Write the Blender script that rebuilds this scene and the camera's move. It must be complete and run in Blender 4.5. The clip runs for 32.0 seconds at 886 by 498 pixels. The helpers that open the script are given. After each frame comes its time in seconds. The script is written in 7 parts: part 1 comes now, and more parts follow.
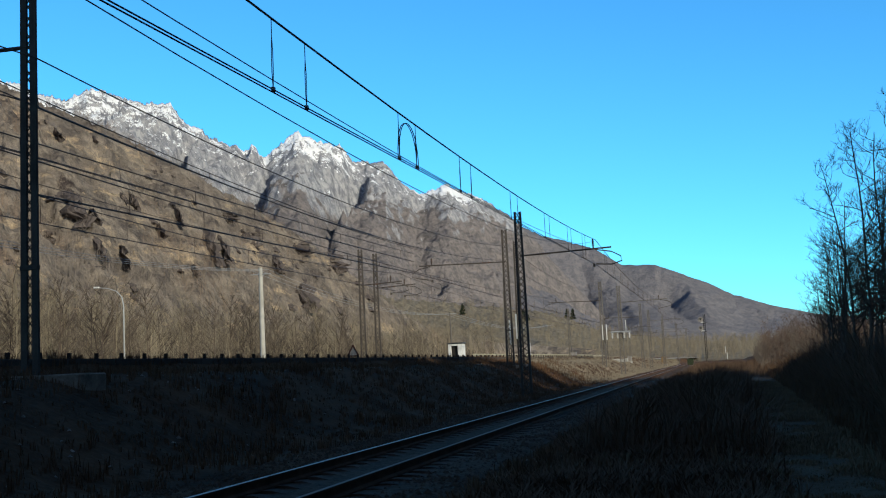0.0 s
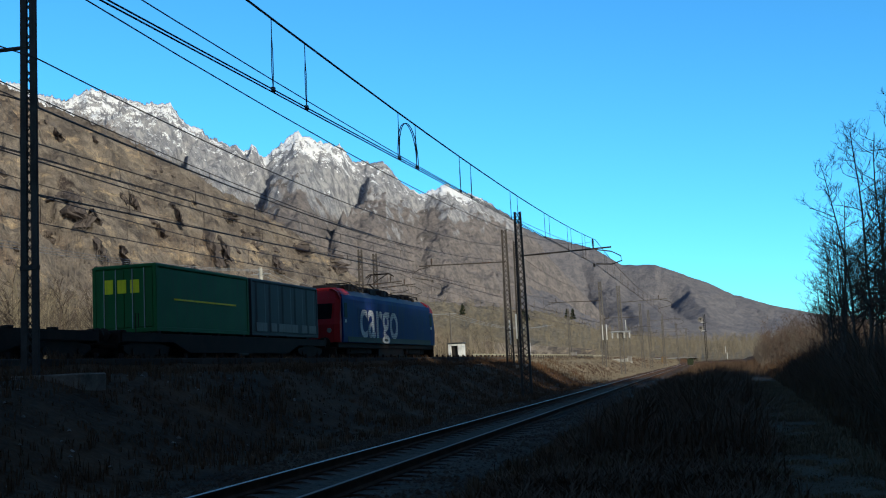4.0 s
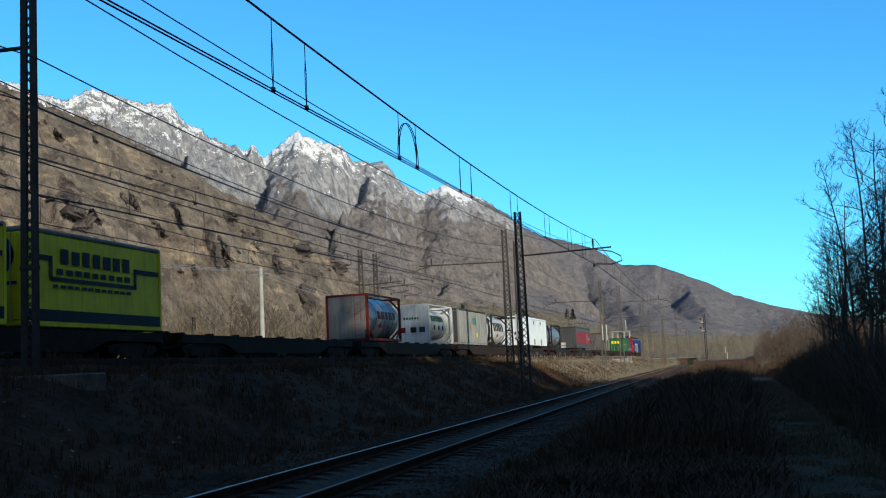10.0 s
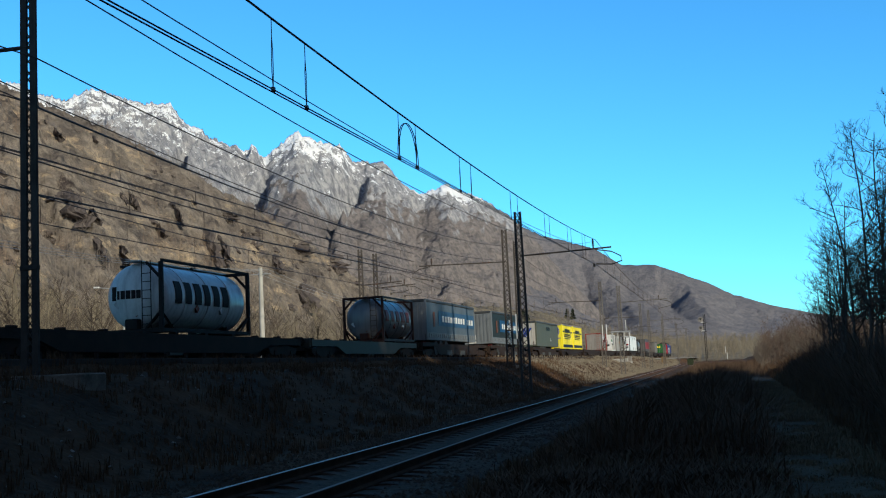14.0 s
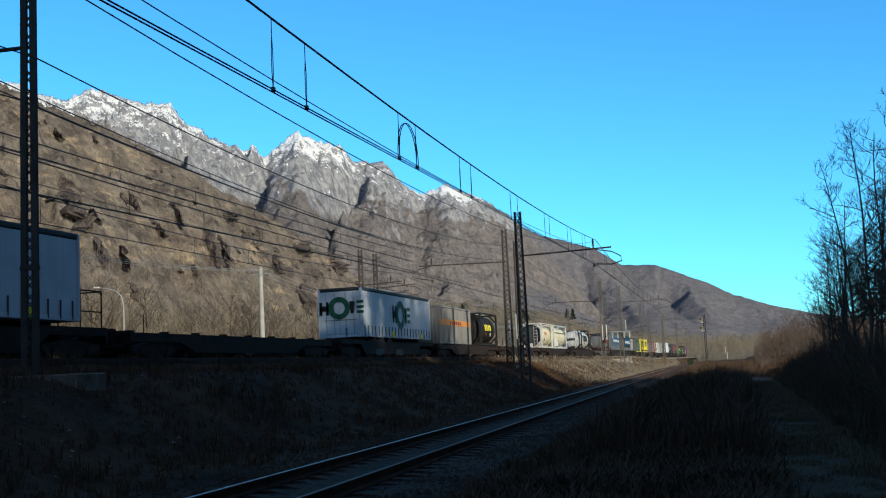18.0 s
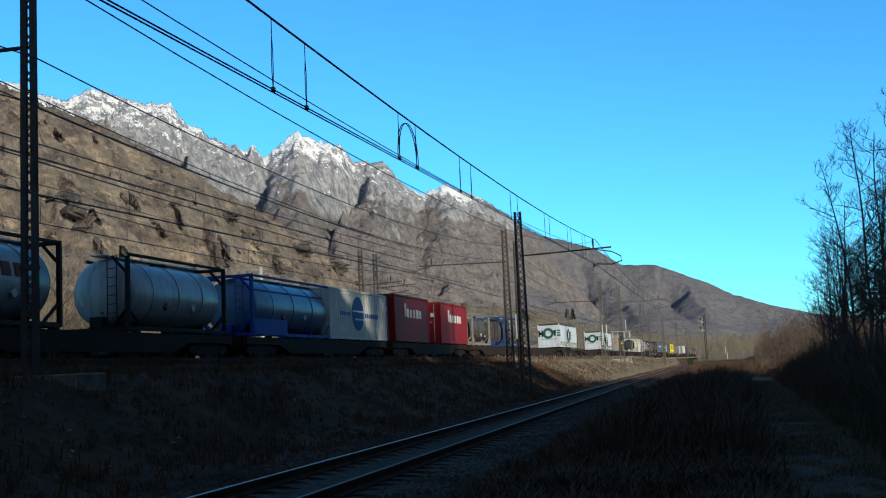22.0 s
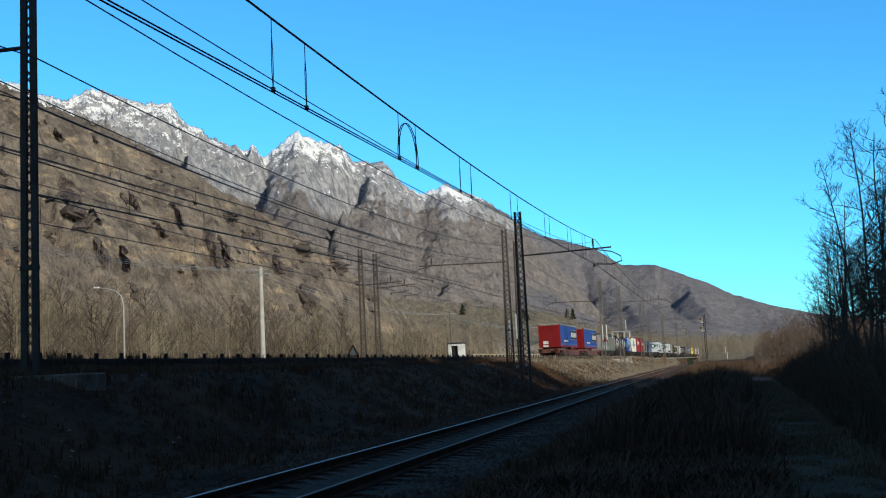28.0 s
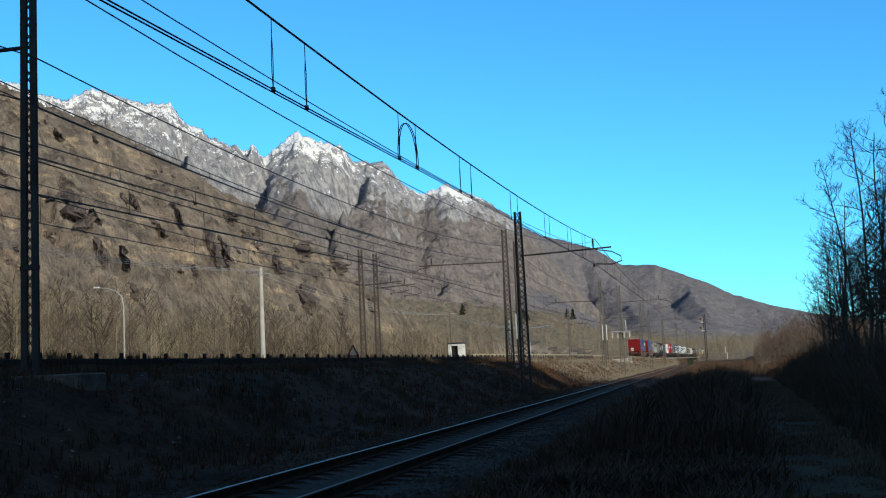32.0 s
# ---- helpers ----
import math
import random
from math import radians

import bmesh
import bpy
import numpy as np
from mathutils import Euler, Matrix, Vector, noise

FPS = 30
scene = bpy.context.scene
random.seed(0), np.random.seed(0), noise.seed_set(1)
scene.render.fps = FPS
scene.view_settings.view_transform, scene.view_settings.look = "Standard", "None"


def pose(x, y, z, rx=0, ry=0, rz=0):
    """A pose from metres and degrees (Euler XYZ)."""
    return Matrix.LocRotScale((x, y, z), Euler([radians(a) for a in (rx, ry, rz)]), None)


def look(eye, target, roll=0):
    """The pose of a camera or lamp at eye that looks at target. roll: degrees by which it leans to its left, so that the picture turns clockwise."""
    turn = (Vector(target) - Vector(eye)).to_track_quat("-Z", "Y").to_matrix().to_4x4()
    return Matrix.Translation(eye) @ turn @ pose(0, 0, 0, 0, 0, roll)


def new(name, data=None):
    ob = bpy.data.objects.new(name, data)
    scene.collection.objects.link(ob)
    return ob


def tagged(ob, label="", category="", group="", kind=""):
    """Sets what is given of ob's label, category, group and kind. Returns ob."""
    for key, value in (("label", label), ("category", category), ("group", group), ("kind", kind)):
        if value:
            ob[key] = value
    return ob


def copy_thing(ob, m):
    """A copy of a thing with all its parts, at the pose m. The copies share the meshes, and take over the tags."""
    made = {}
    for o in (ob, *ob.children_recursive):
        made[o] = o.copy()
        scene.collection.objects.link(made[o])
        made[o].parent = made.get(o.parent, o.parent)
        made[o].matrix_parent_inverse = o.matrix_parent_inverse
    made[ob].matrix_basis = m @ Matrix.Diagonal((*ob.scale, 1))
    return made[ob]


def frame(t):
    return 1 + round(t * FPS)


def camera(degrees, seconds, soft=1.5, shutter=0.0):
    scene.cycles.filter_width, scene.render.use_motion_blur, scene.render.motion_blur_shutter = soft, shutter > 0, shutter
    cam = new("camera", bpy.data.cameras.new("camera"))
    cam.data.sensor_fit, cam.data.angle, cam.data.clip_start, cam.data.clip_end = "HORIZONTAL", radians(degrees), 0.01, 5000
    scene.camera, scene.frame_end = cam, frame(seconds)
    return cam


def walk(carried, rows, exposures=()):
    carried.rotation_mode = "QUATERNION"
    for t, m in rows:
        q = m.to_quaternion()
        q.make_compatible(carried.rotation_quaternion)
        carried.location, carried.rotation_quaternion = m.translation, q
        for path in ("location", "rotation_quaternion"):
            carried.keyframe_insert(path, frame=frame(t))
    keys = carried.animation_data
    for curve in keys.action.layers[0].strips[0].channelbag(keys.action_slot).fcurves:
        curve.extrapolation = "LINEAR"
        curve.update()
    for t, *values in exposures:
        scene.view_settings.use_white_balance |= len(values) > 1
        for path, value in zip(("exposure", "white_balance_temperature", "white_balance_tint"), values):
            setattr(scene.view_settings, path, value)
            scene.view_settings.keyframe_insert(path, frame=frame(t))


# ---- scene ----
cam = camera(44.09, 32.0, soft=1.1)
EYE = Vector((0.0, 0.0, 1.3))


def cam_pose(yaw, pitch, roll):
    f = Vector((math.sin(yaw) * math.cos(pitch), math.cos(yaw) * math.cos(pitch), math.sin(pitch)))
    return look(EYE, EYE + f, math.degrees(roll))


STAND = cam_pose(-0.2559, 0.1101, -0.0479)
walk(cam, [(0.0, STAND), (32.0, STAND)], exposures=[(0.0, 0.0), (32.0, 0.0)])

# ---- world and sun ----
SUN_AZ, SUN_EL = radians(130), radians(22)
world = bpy.data.worlds.new("world")
scene.world = world
world.use_nodes = True
wn = world.node_tree
sky = wn.nodes.new("ShaderNodeTexSky")
sky.sky_type = "NISHITA"
sky.sun_disc = False
sky.sun_elevation = SUN_EL
sky.sun_rotation = SUN_AZ
sky.altitude = 300
sky.air_density = 1.0
sky.dust_density = 0.2
sky.ozone_density = 3.0
bgn = wn.nodes["Background"]
bgn.inputs["Strength"].default_value = 0.195
tint = wn.nodes.new("ShaderNodeMix")
tint.data_type = "RGBA"
tint.blend_type = "MULTIPLY"
tint.inputs["Factor"].default_value = 1.0
tint.inputs["B"].default_value = (0.275, 0.865, 1.165, 1)
wn.links.new(sky.outputs[0], tint.inputs["A"])
wn.links.new(tint.outputs["Result"], bgn.inputs["Color"])
# the sky is deep blue away from the sun and pales in the haze round it
TO_SUN = Vector((math.sin(SUN_AZ) * math.cos(SUN_EL), math.cos(SUN_AZ) * math.cos(SUN_EL), math.sin(SUN_EL)))
wco = wn.nodes.new("ShaderNodeTexCoord")
wdot = wn.nodes.new("ShaderNodeVectorMath")
wdot.operation = "DOT_PRODUCT"
wdot.inputs[1].default_value = TO_SUN
wn.links.new(wco.outputs["Generated"], wdot.inputs[0])
wr = wn.nodes.new("ShaderNodeMapRange")
wr.inputs["From Min"].default_value = -0.2
wr.inputs["From Max"].default_value = 0.8
wn.links.new(wdot.outputs["Value"], wr.inputs["Value"])
haze = wn.nodes.new("ShaderNodeMix")
haze.data_type = "RGBA"
haze.inputs["A"].default_value = (0.275, 0.865, 1.165, 1)
haze.inputs["B"].default_value = (0.62, 0.55, 0.52, 1)
wn.links.new(wr.outputs[0], haze.inputs["Factor"])
wn.links.new(haze.outputs["Result"], tint.inputs["B"])
sun_data = bpy.data.lights.new("sun", "SUN")
sun_data.energy = 5.0
sun_data.angle = radians(0.55)
sun_data.color = (0.98, 0.94, 0.78)
sun = new("sun", sun_data)
sun.matrix_world = look(TO_SUN * 200, (0, 0, 0))

# ---- materials ----
MATS = {}


def mat(name, c1, c2=None, rough=0.8, metal=0.0, scale=3.0, fine=40.0, bump=0.15, dist=0.02, grime=0.0, spec=0.3, stretch=(1, 1, 1), per=0.0):
    """Two colours mixed by coarse and fine noise in object space, with fine relief; grime streaks; per: change from object to object."""
    if name in MATS:
        return MATS[name]
    m = bpy.data.materials.new(name)
    MATS[name] = m
    m.use_nodes = True
    t = m.node_tree
    N, Lk = t.nodes, t.links
    b = N["Principled BSDF"]
    b.inputs["Roughness"].default_value = rough
    b.inputs["Metallic"].default_value = metal
    b.inputs["Specular IOR Level"].default_value = spec
    c2 = c2 or tuple(x * 0.72 for x in c1)
    co = N.new("ShaderNodeTexCoord")
    mp = N.new("ShaderNodeMapping")
    mp.inputs["Scale"].default_value = stretch
    Lk.new(co.outputs["Object"], mp.inputs["Vector"])
    n1 = N.new("ShaderNodeTexNoise")
    n1.inputs["Scale"].default_value = scale
    n1.inputs["Detail"].default_value = 5
    n2 = N.new("ShaderNodeTexNoise")
    n2.inputs["Scale"].default_value = fine
    n2.inputs["Detail"].default_value = 3
    Lk.new(mp.outputs[0], n1.inputs["Vector"])
    Lk.new(mp.outputs[0], n2.inputs["Vector"])
    ad = N.new("ShaderNodeMath")
    ad.operation = "MULTIPLY_ADD"
    ad.inputs[1].default_value = 0.45
    Lk.new(n2.outputs["Fac"], ad.inputs[0])
    Lk.new(n1.outputs["Fac"], ad.inputs[2])
    rp = N.new("ShaderNodeMapRange")
    rp.inputs["From Min"].default_value = 0.5
    rp.inputs["From Max"].default_value = 0.95
    Lk.new(ad.outputs[0], rp.inputs["Value"])
    mx = N.new("ShaderNodeMix")
    mx.data_type = "RGBA"
    mx.inputs["A"].default_value = (*c1, 1)
    mx.inputs["B"].default_value = (*c2, 1)
    Lk.new(rp.outputs[0], mx.inputs["Factor"])
    out = mx.outputs["Result"]
    if grime:
        mg = N.new("ShaderNodeMapping")
        mg.inputs["Scale"].default_value = (3.5, 3.5, 0.35)
        Lk.new(co.outputs["Object"], mg.inputs["Vector"])
        ng = N.new("ShaderNodeTexNoise")
        ng.inputs["Scale"].default_value = 1.6
        ng.inputs["Detail"].default_value = 6
        Lk.new(mg.outputs[0], ng.inputs["Vector"])
        rg = N.new("ShaderNodeMapRange")
        rg.inputs["From Min"].default_value = 0.45
        rg.inputs["From Max"].default_value = 0.8
        rg.inputs["To Max"].default_value = grime
        Lk.new(ng.outputs["Fac"], rg.inputs["Value"])
        m2 = N.new("ShaderNodeMix")
        m2.data_type = "RGBA"
        m2.inputs["B"].default_value = (0.055, 0.045, 0.035, 1)
        Lk.new(rg.outputs[0], m2.inputs["Factor"])
        Lk.new(out, m2.inputs["A"])
        out = m2.outputs["Result"]
    if per:
        oi = N.new("ShaderNodeObjectInfo")
        rr = N.new("ShaderNodeMapRange")
        rr.inputs["To Min"].default_value = 1 - per
        rr.inputs["To Max"].default_value = 1 + per
        Lk.new(oi.outputs["Random"], rr.inputs["Value"])
        m3 = N.new("ShaderNodeMix")
        m3.data_type = "RGBA"
        m3.blend_type = "MULTIPLY"
        m3.inputs["Factor"].default_value = 1.0
        Lk.new(out, m3.inputs["A"])
        Lk.new(rr.outputs[0], m3.inputs["B"])
        out = m3.outputs["Result"]
    Lk.new(out, b.inputs["Base Color"])
    if bump:
        bp = N.new("ShaderNodeBump")
        bp.inputs["Strength"].default_value = bump
        bp.inputs["Distance"].default_value = dist
        Lk.new(ad.outputs[0], bp.inputs["Height"])
        Lk.new(bp.outputs[0], b.inputs["Normal"])
    return m


def paint(name, c, grime=0.45, rough=0.5, spec=0.06):
    return mat(name, c, tuple(x * 0.8 for x in c), rough=rough, scale=0.8, fine=14, bump=0.05, dist=0.01, grime=grime, spec=spec)


STEEL_DARK = mat("weathered_dark_steel", (0.019, 0.0135, 0.011), (0.036, 0.022, 0.016), rough=0.75, scale=2, fine=25, spec=0.08)
RUST = mat("rust_orange_paint", (0.17, 0.045, 0.025), (0.05, 0.02, 0.015), rough=0.7, scale=1.5, fine=20, grime=0.5)
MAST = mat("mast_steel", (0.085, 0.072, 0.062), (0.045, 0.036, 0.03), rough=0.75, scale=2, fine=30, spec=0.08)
# mast steel lightened for far uprights: their sunlit paleness is in the colour
FARSTEEL = mat("sunlit_far_steel", (0.15, 0.133, 0.115), (0.085, 0.074, 0.064), rough=0.75, scale=2, fine=30, spec=0.1)
GALV = mat("galvanised_steel", (0.42, 0.42, 0.40), (0.3, 0.3, 0.29), rough=0.5, metal=0.4, scale=3, fine=30)
WIRE = mat("copper_wire", (0.06, 0.045, 0.04), (0.1, 0.06, 0.045), rough=0.55, metal=0.6, scale=5)
RAILTOP = mat("polished_rail", (0.60, 0.54, 0.47), (0.38, 0.34, 0.29), rough=0.6, metal=0.2, spec=0.25, scale=1, fine=30, bump=0.03, stretch=(1, 0.1, 1))
DULLTOP = mat("dull_rusty_rail_head", (0.32, 0.27, 0.22), (0.19, 0.155, 0.125), rough=0.85, metal=0.1, spec=0.1, scale=1, fine=30, bump=0.03, stretch=(1, 0.1, 1))
RAILSIDE = mat("rusty_rail_side", (0.09, 0.048, 0.03), (0.045, 0.026, 0.018), rough=0.92, scale=3, spec=0.03)
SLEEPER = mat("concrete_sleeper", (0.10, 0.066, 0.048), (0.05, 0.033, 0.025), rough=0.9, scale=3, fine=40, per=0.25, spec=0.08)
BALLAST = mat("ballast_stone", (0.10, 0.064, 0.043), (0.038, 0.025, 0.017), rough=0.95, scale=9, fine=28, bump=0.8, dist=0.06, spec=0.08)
CONCRETE = mat("weathered_concrete", (0.42, 0.40, 0.36), (0.28, 0.27, 0.24), rough=0.9, scale=1.5, fine=25, grime=0.35)
FOOTING = mat("mossy_concrete", (0.25, 0.195, 0.15), (0.10, 0.078, 0.06), rough=0.95, scale=2, fine=25, spec=0.1)
WHITEP = paint("white_paint", (0.68, 0.665, 0.63), 0.45)
BLACKP = mat("black_rubber", (0.025, 0.025, 0.025), (0.04, 0.038, 0.035), rough=0.85)
BARK = mat("bare_bark", (0.07, 0.048, 0.038), (0.11, 0.078, 0.06), rough=0.95, scale=4, fine=30, spec=0.08)
TWIG = mat("bare_twigs", (0.085, 0.056, 0.042), (0.13, 0.088, 0.066), rough=0.95, scale=0.6, fine=4, bump=0, spec=0.08)
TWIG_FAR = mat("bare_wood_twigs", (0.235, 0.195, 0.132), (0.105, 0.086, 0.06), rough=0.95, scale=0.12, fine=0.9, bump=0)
# paler ballast for the main line, its sunlit look put into the colour
SUNSTONE = mat("sunlit_ballast", (0.30, 0.26, 0.20), (0.14, 0.12, 0.095), rough=0.95, scale=6, fine=22, bump=0.8, dist=0.06, spec=0.08)
# bank grass with the sunlight put into its colour
SUNGRASS = mat("sunlit_grass_blades", (0.30, 0.255, 0.19), (0.15, 0.125, 0.093), rough=0.95, scale=0.8, fine=6, bump=0, spec=0.08)


# ---- mesh building ----
class Shape:
    def __init__(self):
        self.v, self.f = [], []
        self.piece = 0

    def add(self, vs, fs):
        o = len(self.v)
        self.v.extend(vs)
        self.f.extend([tuple(i + o for i in q) for q in fs])
        return self

    def box(self, x0, x1, y0, y1, z0, z1):
        vs = [(x, y, z) for x in (x0, x1) for y in (y0, y1) for z in (z0, z1)]
        return self.add(vs, [(0, 1, 3, 2), (4, 6, 7, 5), (0, 4, 5, 1), (2, 3, 7, 6), (0, 2, 6, 4), (1, 5, 7, 3)])

    def cbox(self, x0, x1, y0, y1, z0, z1, c=0.03):
        """A box with chamfered edges."""
        vs, fs = [], []
        idx = {}
        for sx in (-1, 1):
            for sy in (-1, 1):
                for sz in (-1, 1):
                    X, Y, Z = (x1 if sx > 0 else x0), (y1 if sy > 0 else y0), (z1 if sz > 0 else z0)
                    for a in range(3):
                        p = [X - sx * c, Y - sy * c, Z - sz * c]
                        p[a] = (X, Y, Z)[a]
                        idx[(sx, sy, sz, a)] = len(vs)
                        vs.append(tuple(p))
        S = (-1, 1)
        for s in S:
            fs.append([idx[(s, a, b, 0)] for a, b in ((-1, -1), (1, -1), (1, 1), (-1, 1))])
            fs.append([idx[(a, s, b, 1)] for a, b in ((-1, -1), (1, -1), (1, 1), (-1, 1))])
            fs.append([idx[(a, b, s, 2)] for a, b in ((-1, -1), (1, -1), (1, 1), (-1, 1))])
        for a in S:
            for b in S:
                fs.append([idx[(a, b, -1, 0)], idx[(a, b, 1, 0)], idx[(a, b, 1, 1)], idx[(a, b, -1, 1)]])
                fs.append([idx[(a, -1, b, 0)], idx[(a, 1, b, 0)], idx[(a, 1, b, 2)], idx[(a, -1, b, 2)]])
                fs.append([idx[(-1, a, b, 1)], idx[(1, a, b, 1)], idx[(1, a, b, 2)], idx[(-1, a, b, 2)]])
        for a in S:
            for b in S:
                for d in S:
                    fs.append([idx[(a, b, d, k)] for k in range(3)])
        return self.add(vs, fs)

    def tube(self, pts, r, n=6, r2=None, cap=True):
        """A tube along points; r2: radius at the end."""
        pts = [Vector(p) for p in pts]
        r2 = r if r2 is None else r2
        o = len(self.v)
        for i, p in enumerate(pts):
            d = (pts[min(i + 1, len(pts) - 1)] - pts[max(i - 1, 0)]).normalized()
            u = d.cross(Vector((0, 0, 1)) if abs(d.z) < 0.9 else Vector((1, 0, 0))).normalized()
            w = d.cross(u)
            rr = r + (r2 - r) * i / max(1, len(pts) - 1)
            for k in range(n):
                a = 2 * math.pi * k / n
                self.v.append(tuple(p + (u * math.cos(a) + w * math.sin(a)) * rr))
        for i in range(len(pts) - 1):
            for k in range(n):
                k2 = (k + 1) % n
                self.f.append((o + i * n + k, o + i * n + k2, o + (i + 1) * n + k2, o + (i + 1) * n + k))
        if cap:
            self.f.append(tuple(o + k for k in range(n))[::-1])
            e = o + (len(pts) - 1) * n
            self.f.append(tuple(e + k for k in range(n)))
        return self

    def bar(self, a, b, w):
        """A square bar from a to b."""
        return self.tube([a, b], w * 0.7071, 4)

    def lathe_y(self, prof, n=24, cx=0.0, cz=0.0):
        """Turned about an axis along y: prof is (y, radius)."""
        o = len(self.v)
        for y, r in prof:
            for k in range(n):
                a = 2 * math.pi * k / n
                self.v.append((cx + r * math.cos(a), y, cz + r * math.sin(a)))
        for i in range(len(prof) - 1):
            for k in range(n):
                k2 = (k + 1) % n
                self.f.append((o + i * n + k, o + i * n + k2, o + (i + 1) * n + k2, o + (i + 1) * n + k))
        self.f.append(tuple(o + k for k in range(n)))
        e = o + (len(prof) - 1) * n
        self.f.append(tuple(e + k for k in range(n))[::-1])
        return self

    def prism_y(self, section, y0, y1):
        """A section of (x, z) points drawn along y."""
        n = len(section)
        vs = [(x, y0, z) for x, z in section] + [(x, y1, z) for x, z in section]
        fs = [(k, (k + 1) % n, n + (k + 1) % n, n + k) for k in range(n)]
        fs += [tuple(range(n))[::-1], tuple(range(n, 2 * n))]
        return self.add(vs, fs)

    def mesh(self, name, material=None, smooth=False):
        me = bpy.data.meshes.new(name)
        me.from_pydata(self.v, [], self.f)
        if material:
            me.materials.append(material)
        bm = bmesh.new()
        bm.from_mesh(me)
        bmesh.ops.recalc_face_normals(bm, faces=bm.faces)
        bm.to_mesh(me)
        bm.free()
        if smooth:
            me.shade_smooth()
            me.set_sharp_from_angle(angle=radians(35))
        return me


def part(name, shape, material, parent, label="", smooth=False):
    if isinstance(shape, Shape) and shape.piece and len(shape.v) > shape.piece:
        # a row of bars: each one a part of its own
        n, ob = len(shape.v) // shape.piece, None
        k = len(shape.f) // n
        for i in range(n):
            one = Shape()
            one.v = shape.v[i * shape.piece:(i + 1) * shape.piece]
            one.f = [tuple(q - i * shape.piece for q in f) for f in shape.f[i * k:(i + 1) * k]]
            ob = part(name, one, material, parent, label.replace("bars", "bar").replace("row of ", ""), smooth)
        return ob
    ob = new(name, shape.mesh(name, material, smooth) if isinstance(shape, Shape) else shape)
    ob.parent = parent
    if label:
        ob["label"] = label
    return ob


def thing(name, label, category, group="", kind="", m=None):
    ob = new(name)
    ob.empty_display_size = 0.3
    if m is not None:
        ob.matrix_world = m
    return tagged(ob, label, category, group, kind)


def solid(name, shape, material, label="", category="", group="", kind="", smooth=False, m=None):
    ob = new(name, shape.mesh(name, material, smooth))
    if m is not None:
        ob.matrix_world = m
    return tagged(ob, label, category, group, kind)


# ---- the lie of the land ----
XM, ZM = -20.45, 1.93          # main line: centre and rail top
XF = -24.5                     # second main track


ZL = -0.08                     # rail top of the single line


def xl(y):                     # centre of the single line
    return -5.45 - 0.025 * y


def xw(y):                     # its overhead wires
    return -5.1 - 0.025 * y


def smooth01(a, b, x):
    u = min(1.0, max(0.0, (x - a) / (b - a)))
    return u * u * (3 - 2 * u)


def ground_z(x, y):
    n = noise.noise((x * 0.35, y * 0.35, 0.0)) * 0.10 + noise.noise((x * 1.3, y * 1.3, 5.0)) * 0.05
    c = xl(max(y, -60) if y < 480 else 480)
    z = -0.3
    near = abs(x - c)
    bed = 1 - smooth01(1.5, 2.6, near)
    # bank up to the main line
    foot = min(c - 3.4, -9.0 + 0.02 * y)
    foot = max(foot, -15.5)
    up = 1 - smooth01(foot - 4.6, foot, x)
    z = z + up * 1.85
    edge = 1 - smooth01(-17.9, -16.9, x)
    z = z + edge * 0.52
    main = 1 - smooth01(-29.5, -28.0, x)
    z = z - main * 0.9
    n *= 1 - bed
    n *= 1 - 0.75 * smooth01(-0.5, 0.1, x) * (1 - smooth01(1.7, 2.4, x))
    if -27.5 < x < -17.6:
        n *= 0.25
        z = 1.62 if x < -18.6 else z
    z = z * (1 - bed) + (-0.42) * bed
    # hill to the side, past the footpath: out of view, shaped to shade the foreground
    yy = max(-60.0, y + 5)
    crest = 27 + 0.2 * yy + 0.0018 * yy * yy
    end = 1 - smooth01(95, 150, y)
    wob = noise.noise((x * 0.03, y * 0.03, 2.0)) * 3 + noise.noise((x * 0.11, y * 0.11, 8.0)) * 1.6
    top = 28.8 - 10.0 * smooth01(9, 42, y) + 7.0 * (1 - smooth01(0, 14, y))
    hill = smooth01(crest - 25, crest, x) * (top + wob) * end
    side = smooth01(2.2, 7.0, x) * 1.1
    return z + n + hill + side


def axis(*segs):
    out = []
    for a, b, step in segs:
        k = max(1, round((b - a) / step))
        out += [a + (b - a) * i / k for i in range(k)]
    return out + [segs[-1][1]]


def sheet(name, xs, ys, fz, material, label, category):
    nx, ny = len(xs), len(ys)
    vs = [(x, y, fz(x, y)) for y in ys for x in xs]
    fs = [(j * nx + i, j * nx + i + 1, (j + 1) * nx + i + 1, (j + 1) * nx + i) for j in range(ny - 1) for i in range(nx - 1)]
    me = bpy.data.meshes.new(name)
    me.from_pydata(vs, [], fs)
    me.materials.append(material)
    me.shade_smooth()
    return tagged(new(name, me), label, category, kind="structure")


def ground_mat():
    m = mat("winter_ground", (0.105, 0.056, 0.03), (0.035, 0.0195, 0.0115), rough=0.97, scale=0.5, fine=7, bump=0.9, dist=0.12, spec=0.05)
    return m


XS = axis((-4800, -400, 400), (-400, -60, 20), (-60, -30, 2), (-30, -16, 0.5), (-16, 3, 0.28), (3, 12, 0.7), (12, 80, 3), (80, 400, 30), (400, 4800, 400))
YS = axis((-4800, -700, 400), (-700, -100, 40), (-100, 0, 4), (0, 60, 0.45), (60, 140, 1.0), (140, 400, 6), (400, 1000, 40), (1000, 4800, 400))
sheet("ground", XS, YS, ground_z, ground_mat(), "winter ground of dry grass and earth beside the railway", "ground")


